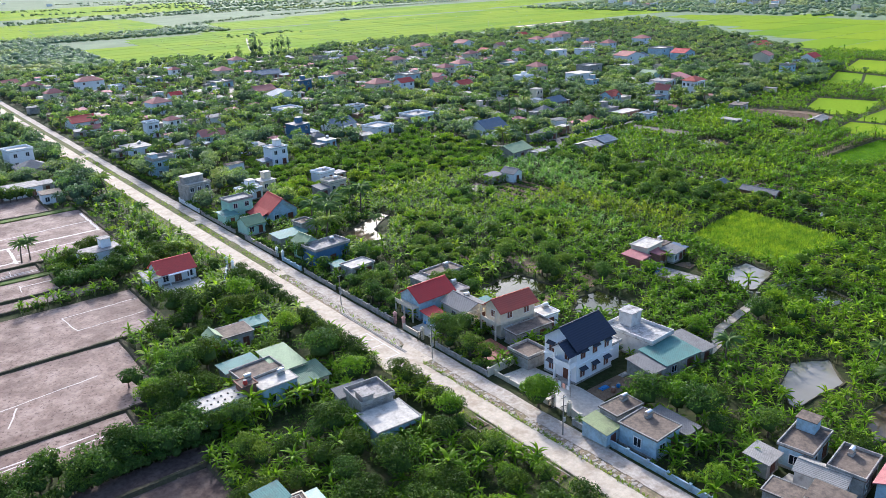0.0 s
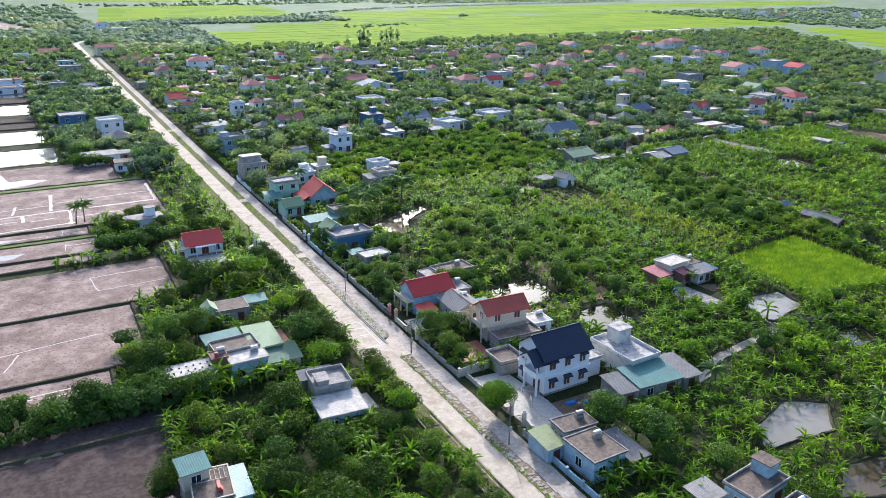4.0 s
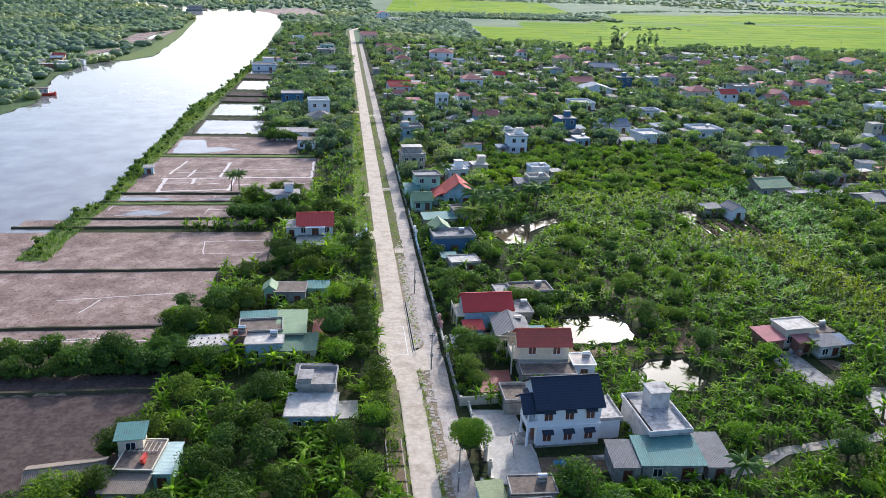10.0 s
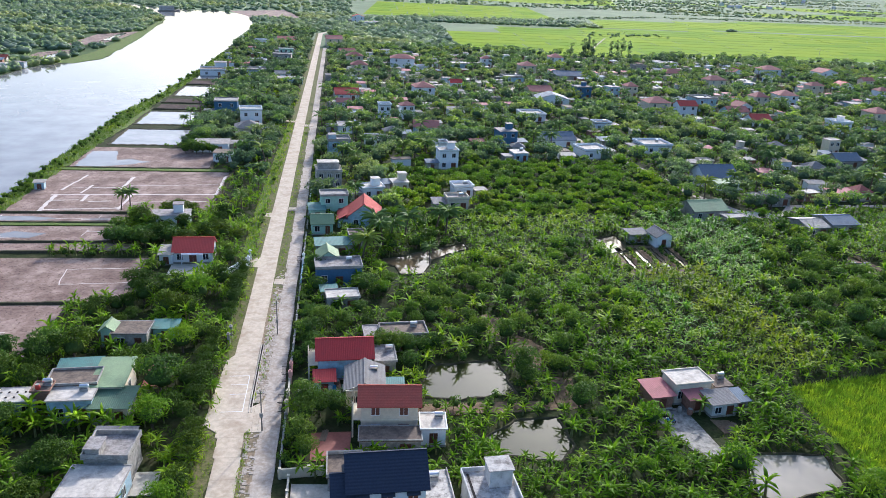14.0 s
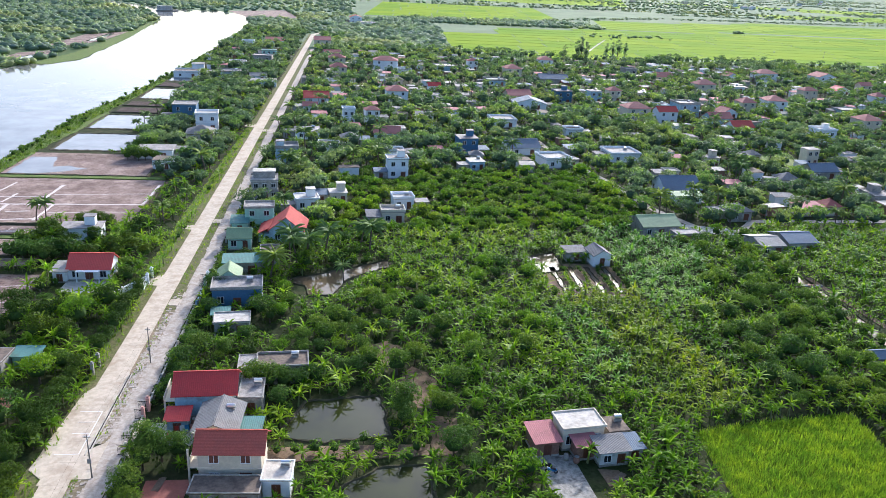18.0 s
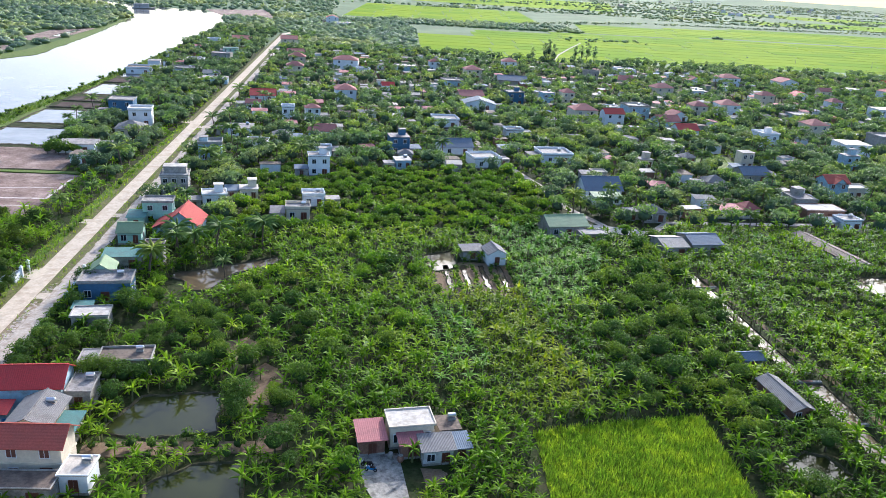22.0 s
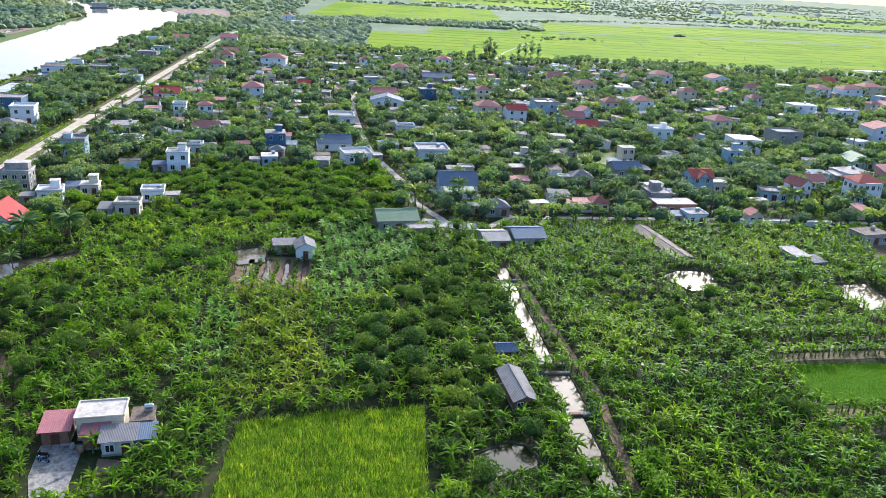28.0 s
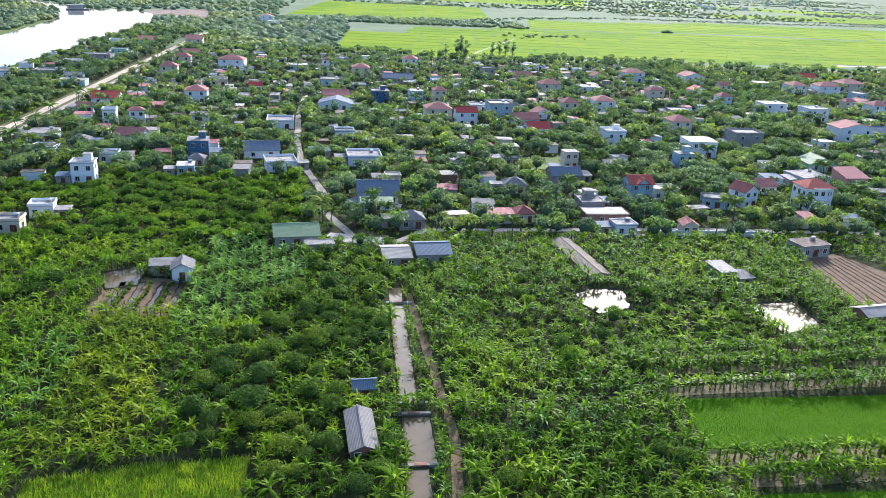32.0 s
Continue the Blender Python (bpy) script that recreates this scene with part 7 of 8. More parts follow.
def mass(name, protos, spots, mtls, label, category):
    """Many plants that nobody could count, joined: spots are rows of x, y, turn, size."""
    if not len(spots):
        return
    V, F, MI, n = [], [], [], 0
    for i, (x, y, a, s) in enumerate(spots):
        pieces = protos[i % len(protos)]
        c, sn = math.cos(a) * s, math.sin(a) * s
        for j, (v, f) in enumerate(pieces):
            w = np.empty_like(v)
            w[:, 0] = v[:, 0] * c - v[:, 1] * sn + x
            w[:, 1] = v[:, 0] * sn + v[:, 1] * c + y
            w[:, 2] = v[:, 2] * s
            V.append(w)
            F.append(f + n)
            MI.append(np.full(len(f), j))
            n += len(v)
    me = np_mesh(name, np.concatenate(V), np.concatenate(F), np.concatenate(MI), mtls)
    return tagged(new(name, me), label, category, "", "stuff")


def plant_things(name, protos, spots, mtls, names, label, category, group):
    """The nearest plants, each a thing with its own stem and crown."""
    ms = []
    for p in protos:
        row = [np_mesh(names[0], *p[0], None, mtls[:1])]
        v, f = join_np(*p[1:])
        row.append(np_mesh(names[1], v, f, np.concatenate([np.full(len(q[1]), i) for i, q in enumerate(p[1:])]), mtls[1:]))
        ms.append(row)
    for i, (x, y, a, s) in enumerate(spots):
        t = thing(name, Matrix.Translation((x, y, 0)) @ Matrix.Rotation(a, 4, "Z") @ Matrix.Scale(s, 4), label, category, group)
        for nm, me in zip(names, ms[i % len(ms)]):
            o = new(nm, me)
            o.parent = t


def scatter(x0, y0, x1, y1, step, jit=0.42):
    nx, ny = int((x1 - x0) / step), int((y1 - y0) / step)
    X, Y = np.meshgrid(np.arange(nx) + 0.5, np.arange(ny) + 0.5)
    X = X + 0.5 * (np.arange(ny) % 2)[:, None]
    P = np.stack([X.ravel(), Y.ravel()], 1) * step + rng.uniform(-jit, jit, (nx * ny, 2)) * step + np.array([x0, y0])
    i, j = (P[:, 0] - GX0).astype(int), (P[:, 1] - GY0).astype(int)
    ok = (i >= 0) & (i < GW) & (j >= 0) & (j < GH)
    P, i, j = P[ok], i[ok], j[ok]
    return P[~taken[j, i]]


REED = [(164.5, 103.6), (178, 106), (194, 108), (192, 79), (183, 76.5), (163, 79)]
field("reed_bed", REED, M_REEDBASE, "damp ground under tall reeds", "reed bed", 0.04, 90, 0.3)
# single plants of note claim their places first
block(rect(75.5, 68.5, 80, 73.5))

DARK = [(192.5, 198), (219, 186), (214.5, 132), (213.5, 98), (208, 86), (196, 86), (196, 108), (181, 109), (182, 143), (190, 150)]
PALE = [(173.5, 200), (193, 200), (199, 182), (197, 166), (183, 148), (174, 148)]
ROWS = [(151.5, 148), (159.5, 148), (160.5, 119), (151.5, 117)]
YELLOW = [(157, 156), (173, 156), (176, 128), (178, 110), (162, 106), (158, 124)]
kinds = {k: [] for k in ("banana", "pale_banana", "yellow_banana", "tree", "dark_tree", "west_tree", "light_tree", "palm", "bush", "v_tree", "v_dark", "v_light", "v_palm", "v_banana")}
SHARES = {"orchard": (("banana", 0.92), ("light_tree", 0.01), ("bush", 0.07)), "patch": (("banana", 0.72), ("light_tree", 0.03), ("bush", 0.25)), "yellow": (("yellow_banana", 0.95), ("banana", 0.05)), "pale": (("pale_banana", 0.985), ("tree", 0.015)), "rows": (("pale_banana", 0.5), ("banana", 0.5)),
          "dark": (("banana", 0.62), ("bush", 0.38)), "east": (("banana", 0.92), ("pale_banana", 0.06), ("bush", 0.02)), "eastmix": (("banana", 0.5), ("bush", 0.5)),
          "garden": (("banana", 0.80), ("light_tree", 0.04), ("bush", 0.16)), "west": (("banana", 0.86), ("bush", 0.14)), "pondside": (("banana", 0.62), ("bush", 0.38)),
          "belt": (("tree", 0.26), ("dark_tree", 0.06), ("light_tree", 0.36), ("banana", 0.32)), "village": (("v_tree", 0.34), ("v_dark", 0.14), ("v_light", 0.20), ("v_palm", 0.18), ("v_banana", 0.14)), "riverside": (("v_tree", 0.28), ("v_dark", 0.24), ("v_light", 0.1), ("v_palm", 0.08), ("v_banana", 0.30))}
# round-crowned trees stand well apart: share of the spots, kind, size
GROVES = {"west": (0.56, ("west_tree",) * 7 + ("tree", "dark_tree", "light_tree"), 1.22), "garden": (0.42, ("tree", "west_tree", "dark_tree", "light_tree"), 1.1), "patch": (0.34, ("tree", "tree", "dark_tree"), 0.95), "pondside": (0.6, ("dark_tree", "dark_tree", "tree"), 0.95), "dark": (0.66, ("dark_tree", "dark_tree", "tree", "tree"), 1.0),
          "eastmix": (0.30, ("tree", "light_tree", "dark_tree"), 0.8), "orchard": (0.07, ("tree", "light_tree"), 0.8)}


def roomy(P, clear=1.7):
    """Which spots leave room for a crown beside what is built."""
    ok = np.ones(len(P), bool)
    for a in range(8):
        i = (P[:, 0] + clear * math.cos(a * math.tau / 8) - GX0).astype(int)
        j = (P[:, 1] + clear * math.sin(a * math.tau / 8) - GY0).astype(int)
        ok &= ~taken[np.clip(j, 0, GH - 1), np.clip(i, 0, GW - 1)]
    return ok


def sow(P, zone):
    u = rng.random(len(P))
    room, snug = roomy(P), roomy(P, 1.1)
    lo = 0.0
    for k, p in SHARES[zone]:
        sel = P[(u >= lo) & (u < lo + p) & ((snug if k[:2] == "v_" else room) | ("tree" not in k and k[:2] != "v_"))]
        lo += p
        for x, y in sel:
            kinds[k].append((x, y, rng.uniform(0, math.tau), float(np.clip(rng.lognormal(-0.08 if "banana" in k else 0.0, 0.36 if k[:2] == "v_" else 0.22), 0.5, 1.5 if k[:2] == "v_" else 1.9) * (1.22 if zone == "west" and "tree" in k else 0.85 if zone == "belt" else 1.08 if zone == "west" and k == "banana" else 1.0))))


def zone_of(P):
    x, y = P[:, 0], P[:, 1]
    z = np.full(len(P), "village", dtype="U10")
    z[(x < 68) & (y < 240)] = "west"
    z[(x < 68) & (y >= 240)] = "riverside"
    z[(x >= 78) & (x < 102) & (y < 205)] = "garden"
    z[(x >= 102) & (x < 221) & (y < 203)] = "orchard"
    z[(x >= 221) & (y < 206)] = "east"
    z[(x >= 236) & (x < 294) & (y > 142) & (y < 166)] = "eastmix"
    z[(x >= 105) & (x < 196) & (y >= 197) & (y < 262)] = "belt"
    mix = np.sin(x * 0.23 + 1.3 * np.sin(y * 0.11)) + np.sin(y * 0.19 - 0.7 * np.sin(x * 0.13) + 1.0)
    z[(z == "orchard") & (mix > 0.95)] = "patch"
    z[(z == "orchard") & (x < 128) & (y > 98) & (mix > -0.3)] = "patch"
    z[(z == "east") & (mix > 1.55)] = "patch"
    z[(x >= 98) & (x < 128) & (y > 82) & (y < 152) & (mix > -0.9)] = "pondside"
    z[inside(DARK, x, y)] = "dark"
    z[inside(PALE, x, y)] = "pale"
    z[inside(YELLOW, x, y)] = "yellow"
    z[inside(ROWS, x, y)] = "rows"
    return z


def inland(P):
    """The stretch that is planted, short of what lies behind the camera's line."""
    return P[(P[:, 0] > 20) & ~((P[:, 0] > 240) & (P[:, 1] < 60)) & ~((P[:, 0] > 120) & (P[:, 1] < 0.30 * (P[:, 0] - 120) + 26))]


B = inland(scatter(8, 30, 330, 205, 4.1, 0.34))
B = B[roomy(B, 1.7)]
for (x, y), z in zip(B, zone_of(B)):
    share, names, size = GROVES.get(z, (0.0, (), 0.0))
    if rng.random() < share and not any(inside(sp, np.array([x]), np.array([y]))[0] for sp in SOILS):
        kinds[names[int(rng.integers(len(names)))]].append((x, y, rng.uniform(0, math.tau), size * float(np.clip(rng.lognormal(0.0, 0.24), 0.6, 1.6))))
        taken[int(y - GY0) - 1:int(y - GY0) + 2, int(x - GX0) - 1:int(x - GX0) + 2] = True
P = inland(scatter(8, 30, 330, 205, 1.56))
Z = zone_of(P)
for z in set(Z):
    Q = P[Z == z]
    thin = {"orchard": 0.86, "patch": 0.8, "pondside": 0.75, "dark": 1.0, "west": 1.0, "garden": 0.8, "riverside": 0.40, "eastmix": 0.75, "pale": 0.9, "rows": 0.85, "yellow": 0.95, "east": 0.95, "belt": 0.42, "village": 0.5}[z]
    keep = rng.random(len(Q)) < thin
    if z in ("west", "garden"):
        keep &= np.sin(Q[:, 0] * 0.37 + 1.1 * np.sin(Q[:, 1] * 0.23)) + np.sin(Q[:, 1] * 0.31 + 0.8 * np.sin(Q[:, 0] * 0.19)) > -0.7
    for sp in SOILS:
        keep &= ~inside(sp, Q[:, 0], Q[:, 1]) | (rng.random(len(Q)) < 0.16)
    Q = Q[keep]
    if z == "east":
        Q[:, 1] = np.round((Q[:, 1] - 0.055 * Q[:, 0]) / 2.5) * 2.5 + 0.055 * Q[:, 0] + rng.normal(0, 0.38, len(Q))
    elif z in ("pale", "rows"):
        Q[:, 0] = np.round((Q[:, 0] + 0.1 * Q[:, 1]) / 2.4) * 2.4 - 0.1 * Q[:, 1] + rng.normal(0, 0.3, len(Q))
    sow(Q, z)
P = np.concatenate([scatter(105, 203, 196, 262, 3.4), scatter(60, 205, 430, 420, 4.3), scatter(22, 205, 67, 520, 3.9), scatter(60, 420, 480, 660, 5.6), scatter(5, 503, 67, 790, 5.0), scatter(67, 520, 100, 780, 6.0)])
Z = zone_of(P)
for z in set(Z):
    sow(P[Z == z], z)
P = scatter(330, 96, 620, 290, 2.8)
sow(P[(P[:, 1] < 205) | (P[:, 0] > 440)], "east")
P = scatter(420, 205, 830, 640, 6.0)
sow(P[(P[:, 0] < 560 + 0.74 * (P[:, 1] - 260)) & ((P[:, 1] > 290) | (P[:, 0] < 520))], "village")


# bushes between the garden ditches and on the dike
for x0 in (160.4, 164.7, 169.0, 173.2):
    for y in np.arange(159, 174, 1.5):
        kinds["bush"].append((x0 + rng.uniform(-0.4, 0.4), y, rng.uniform(0, 6), rng.uniform(0.6, 1.0)))
for x in np.arange(99, 121, 3.0):
    kinds["bush"].append((x + rng.uniform(-0.6, 0.6), 100.4, rng.uniform(0, 6), rng.uniform(1.1, 1.6)))
kinds["light_tree"] += [(216.6, 87.2, 0.3, 1.1), (223.4, 86.4, 1.2, 1.25), (226.6, 89.4, 2.2, 1.1), (224.6, 82.6, 3.0, 1.3)]
kinds["banana"] += [(22.0, 65.6, 0.4, 1.3), (24.0, 64.6, 2.0, 1.4), (25.6, 65.2, 3.3, 1.2), (26.4, 62.8, 5.0, 1.3)]
kinds["bush"] += [(x + rng.uniform(-1.2, 1.2), y + rng.uniform(-1.4, 0.6), rng.uniform(0, 6), rng.uniform(1.2, 1.8)) for x, y in ((41.5, 199.5), (44.2, 201.0), (47.4, 199.8), (36.4, 190.5), (39.5, 187.5), (47.5, 188.2), (28.4, 75.2), (30.2, 77.4), (33.0, 78.6)) for _ in range(3)]
kinds["banana"] += [(x, 97.6 + 1.1 * math.sin(x * 2.3), rng.uniform(0, 6), rng.uniform(1.25, 1.6)) for x in np.arange(35.5, 55, 1.5)]
# planted rows on the litter strips
for y0, slope, x1 in ((124.4, 0.054, 314), (131.4, 0.054, 314), (136.9, 0.054, 314), (98.9, 0.033, 304), (104.1, 0.033, 304)):
    for x in np.arange(265.2, x1, 1.3):
        kinds["banana"].append((x + rng.uniform(-0.35, 0.35), y0 + slope * (x - 265) + rng.uniform(-0.4, 0.4), rng.uniform(0, 6), rng.uniform(1.05, 1.45)))


def variants(fn, n, *a):
    return [fn(rng, *a) for _ in range(n)]


ban, ban_far, ban_low = variants(banana_proto, 9, 5), variants(banana_proto, 9, 3), variants(banana_proto, 12, 3, True)
tre = variants(tree_proto, 8, 1500, 0.122, 18, 4.0, 2.0)
tre_mid = variants(tree_proto, 7, 480, 0.18, 14, 4.0, 2.0, False)
tre_far = variants(tree_proto, 8, 260, 0.25, 11, 3.5, 2.05, False)
bus = variants(tree_proto, 5, 70, 0.19, 5, 1.7, 1.05, False)
vtr = variants(tree_proto, 9, 200, 0.33, 11, 4.8, 2.5, False)
vtr_far = variants(tree_proto, 9, 58, 0.56, 8, 4.8, 2.5, False)
low_near = [p[2:] for p in variants(tree_proto, 5, 34, 0.22, 5, 1.4, 1.3, False)]
low = [p[2:] for p in variants(tree_proto, 5, 12, 0.62, 5, 1.5, 1.5, False)]
pal, pal_far = variants(palm_proto, 6, 26, 5), variants(palm_proto, 6, 14, 3)


def split_near(k, n, region):
    """The first n of a kind inside a stretch of the plan, and the rest."""
    near = [s for s in kinds[k] if region(s[0], s[1])]
    near.sort(key=lambda s: s[1])
    pick = set(id(s) for s in near[:n])
    return near[:n], [s for s in kinds[k] if id(s) not in pick]


near, rest = split_near("banana", 300, lambda x, y: 78 < x < 320 and y > 60)
plant_things("banana_plant", ban, near, (M_BSTEM, L_BANANA), ("stem", "leaves"), "banana plant with broad torn arching green leaves", "banana plant", "banana plants")
mass("banana_grove", ban_far, [s for s in rest if s[1] < 115], (M_BSTEM, L_BANANA), "dense grove of glossy green banana plants", "banana grove")
mass("banana_grove", ban_low, [s for s in rest if s[1] >= 115], (M_BSTEM, L_BANANA), "dense grove of green banana plants", "banana grove")
mass("banana_grove", ban_low, kinds["yellow_banana"], (M_BSTEM, L_BANANA_YELLOW), "yellowing banana plants beside a reed bed", "banana grove")
mass("banana_grove", ban_low, kinds["pale_banana"], (M_BSTEM, L_BANANA_PALE), "rows of pale green banana plants", "banana grove")
for x, y in [(94, 118.6), (96.5, 118.2), (99, 118.4), (101.5, 118.8), (104, 120), (118.4, 107), (118.6, 111)] + [(81.5, 97.5), (83.6, 99.4), (81.4, 100.6), (81.6, 117.5), (82, 121), (81.4, 125), (83.4, 129), (81.6, 133), (82, 147), (81.6, 156.8), (86, 99.6), (81.8, 88.5), (80.9, 92)] + [(u, 178.2 + 1.2 * math.sin(u * 1.9)) for u in np.arange(31, 47, 1.9)] + [(34, 181), (32.5, 185), (34.5, 189), (36, 192)] + [(33 + 2.0 * i, 271.5 + 1.5 * math.sin(i * 2.0)) for i in range(6)] + [(34, 276), (35.5, 280), (34, 284), (38, 286)]:
    kinds["dark_tree"].append((x, y, rng.uniform(0, 6), rng.uniform(1.0, 1.5)))
kinds["west_tree"] += [(66.0 + rng.uniform(-0.6, 0.5), y, rng.uniform(0, 6), rng.uniform(0.9, 1.25)) for y in list(np.arange(78, 96, 3.1)) + list(np.arange(132, 160, 4.2))] + [(64.4 + rng.uniform(-0.5, 0.4), y, rng.uniform(0, 6), rng.uniform(0.9, 1.2)) for y in np.arange(104, 124, 3.3)]
kinds["west_tree"] += [(x, y, rng.uniform(0, 6), s) for x, y, s in ((28.4, 75.2, 1.1), (30.2, 77.4, 1.2), (33.0, 78.6, 1.1), (29.4, 66.2, 1.2), (27.3, 65.6, 1.05), (41.0, 68.6, 1.3), (43.2, 66.4, 1.2), (41.5, 199.5, 1.2), (44.2, 201.0, 1.25), (47.4, 199.8, 1.1), (36.4, 190.5, 1.5), (39.5, 187.5, 1.3), (47.5, 188.2, 1.2))]
near, rest = split_near("tree", 100, lambda x, y: 20 < x < 320)
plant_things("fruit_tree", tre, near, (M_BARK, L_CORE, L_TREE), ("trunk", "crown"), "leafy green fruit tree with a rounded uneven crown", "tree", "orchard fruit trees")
mass("orchard_trees", tre_far, rest, (M_BARK, L_CORE, L_TREE), "orchard of leafy green fruit trees", "orchard")
near, rest = split_near("dark_tree", 100, lambda x, y: 20 < x < 320)
plant_things("dark_tree", tre, near, (M_BARK, L_CORE, L_TREE_DARK), ("trunk", "crown"), "dark green dense-crowned garden tree", "tree", "dark garden trees")
mass("dark_orchard_trees", tre_far, rest, (M_BARK, L_CORE, L_TREE_DARK), "stand of dark green fruit trees", "orchard")
near, rest = split_near("west_tree", 150, lambda x, y: 20 < x < 68)
plant_things("lychee_tree", tre, near, (M_BARK, L_CORE, L_LYCHEE), ("trunk", "crown"), "dark green dense round-crowned lychee tree", "tree", "lychee trees by the road")
mass("lychee_trees", tre_mid, [s for s in rest if s[1] < 170], (M_BARK, L_CORE, L_LYCHEE), "stand of dark green lychee trees", "orchard")
rest = [s for s in rest if s[1] >= 170]
mass("lychee_trees", tre_far, rest, (M_BARK, L_CORE, L_LYCHEE), "stand of dark green lychee trees", "orchard")
plant_things("young_tree", tre, kinds["light_tree"][:70] , (M_BARK, L_CORE, L_TREE_LIGHT), ("trunk", "crown"), "bright yellow-green leafy tree", "tree", "bright garden trees")
plant_things("shade_tree", variants(tree_proto, 1, 7500, 0.115, 34, 4.3, 2.3, True, 0.8, 0.62), [(78.0, 71.6, 0.4, 1.36)], (M_BARK, L_CORE, L_TREE_LIGHT), ("trunk", "crown"), "round-crowned bright green shade tree by a gate", "tree", "")
mass("young_trees", tre_far, kinds["light_tree"][70:], (M_BARK, L_CORE, L_TREE_LIGHT), "bright yellow-green young trees", "orchard")
mass("shrubs", bus, kinds["bush"], (M_BARK, L_CORE, L_TREE), "low green shrubs between banana plants", "shrubs")
kinds["light_tree"] += [(x, y, rng.uniform(0, 6), rng.uniform(0.6, 0.9)) for x, y in ((96.5, 163.2), (99.3, 160.2), (104.5, 156.0), (108.6, 161.5), (112.5, 167.5), (117, 171.5))]
for x, y in ((108.2, 163.8), (27.8, 205), (24, 318), (26, 322), (30, 206), (203, 214), (60, 205), (112, 60), (122, 38), (128, 42), (111, 27), (238, 173), (63, 220)):
    kinds["palm"].append((x, y, rng.uniform(0, 6), rng.uniform(0.85, 1.15)))
kinds["palm"] += [(x, y, rng.uniform(0, 6), rng.uniform(1.3, 1.65)) for x, y in ((92.1, 163.6), (91.2, 167.6), (97.6, 170.6), (95.2, 176.6), (99.4, 175.4), (114.3, 181.7), (112.0, 184.6), (103.5, 180.5))]
kinds["v_palm"] = [s for s in kinds["v_palm"] if s[1] < 560]
near_v = [s for s in kinds["v_palm"] if s[1] < 300]
far_v = [s for s in kinds["v_palm"] if s[1] >= 300]
plant_things("coconut_palm", pal, (kinds["palm"] + near_v)[:170], (M_BARK, L_PALM), ("trunk", "fronds"), "slender coconut palm with drooping fronds", "palm", "coconut palms")
mass("coconut_palms", pal_far, (kinds["palm"] + near_v)[170:] + far_v, (M_BARK, L_PALM), "coconut palms rising over the village", "palms")
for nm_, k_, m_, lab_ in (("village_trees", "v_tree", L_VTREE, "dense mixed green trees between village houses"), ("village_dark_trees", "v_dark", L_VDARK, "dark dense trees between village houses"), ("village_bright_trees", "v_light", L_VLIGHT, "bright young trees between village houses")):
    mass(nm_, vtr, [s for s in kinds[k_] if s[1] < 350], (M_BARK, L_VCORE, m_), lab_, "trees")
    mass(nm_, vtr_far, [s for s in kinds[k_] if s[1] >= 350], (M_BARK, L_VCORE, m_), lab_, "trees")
mass("village_bananas", ban_low, kinds["v_banana"], (M_BSTEM, L_BANANA), "banana clumps between village houses", "banana grove")

cover = np.concatenate([scatter(20, 30, 67, 205, 1.9), scatter(79, 40, 102, 205, 2.2), scatter(181, 86, 220, 200, 1.7), scatter(104, 40, 165, 100, 2.8), scatter(221, 84, 322, 205, 2.5), scatter(104, 100, 181, 200, 2.9)])
mass("undergrowth", low_near, [(x, y, rng.uniform(0, 6), rng.uniform(0.45, 1.0)) for x, y in cover], (L_LYCHEE,), "low weedy shrubs and creepers between plants", "undergrowth")
cover = np.concatenate([scatter(330, 96, 620, 290, 3.0), scatter(78, 205, 430, 420, 3.2), scatter(22, 205, 67, 420, 3.2)])
mass("undergrowth", low, [(x, y, rng.uniform(0, 6), rng.uniform(0.5, 1.2)) for x, y in cover], (L_TREE,), "low weedy shrubs and creepers under trees", "undergrowth")
front = [(x, 76.2 + 0.5 * math.sin(i * 2.1), rng.uniform(0, 6), rng.uniform(0.75, 1.05)) for i, x in enumerate(np.arange(51.4, 60.5, 1.25))]
mass("garden_shrubs", tre, front[::2], (M_BARK, L_CORE, L_TREE_DARK), "dark garden trees close before a blue house", "trees")
mass("garden_bananas", ban, front[1::2], (M_BSTEM, L_BANANA), "banana plants close before a blue house", "banana grove")
lane_hedge = [(79.5 + 0.5 * math.sin(y * 1.7), y, rng.uniform(0, 6), rng.uniform(0.45, 0.95)) for a, z in ((40, 57), (86, 98), (114, 149), (153, 160), (166, 183), (191, 231), (236, 300)) for y in np.arange(a, z, 1.35) if rng.random() < 0.75 and not taken[int(y - GY0), int(80.2 - GX0)]]
mass("lane_hedge", bus, [(x, y, a, s * 1.7) for x, y, a, s in lane_hedge], (M_BARK, L_CORE, L_TREE), "uneven green shrubs overhanging the lane wall", "hedge")
mass("vegetables", bus, [(x + rng.uniform(-0.1, 0.1), y + rng.uniform(-0.1, 0.1), rng.uniform(0, 6), rng.uniform(0.16, 0.34)) for k, (x0, y0, x1, y1) in enumerate(veg_beds) if k != 3 for x in np.arange(x0 + 0.2, x1, 0.45) for y in np.arange(y0 + 0.2, y1, 0.42)], (M_BARK, L_CORE, L_TREE_LIGHT), "low leafy greens in vegetable beds", "vegetables")
hedge = [(x, 99.5 + rng.uniform(-2.2, 3.4), rng.uniform(0, 6), rng.uniform(0.9, 1.4)) for x in np.arange(-4, 34, 0.95)] + [(rng.uniform(29, 36), y, rng.uniform(0, 6), rng.uniform(0.8, 1.2)) for y in np.arange(100, 124, 1.6)]
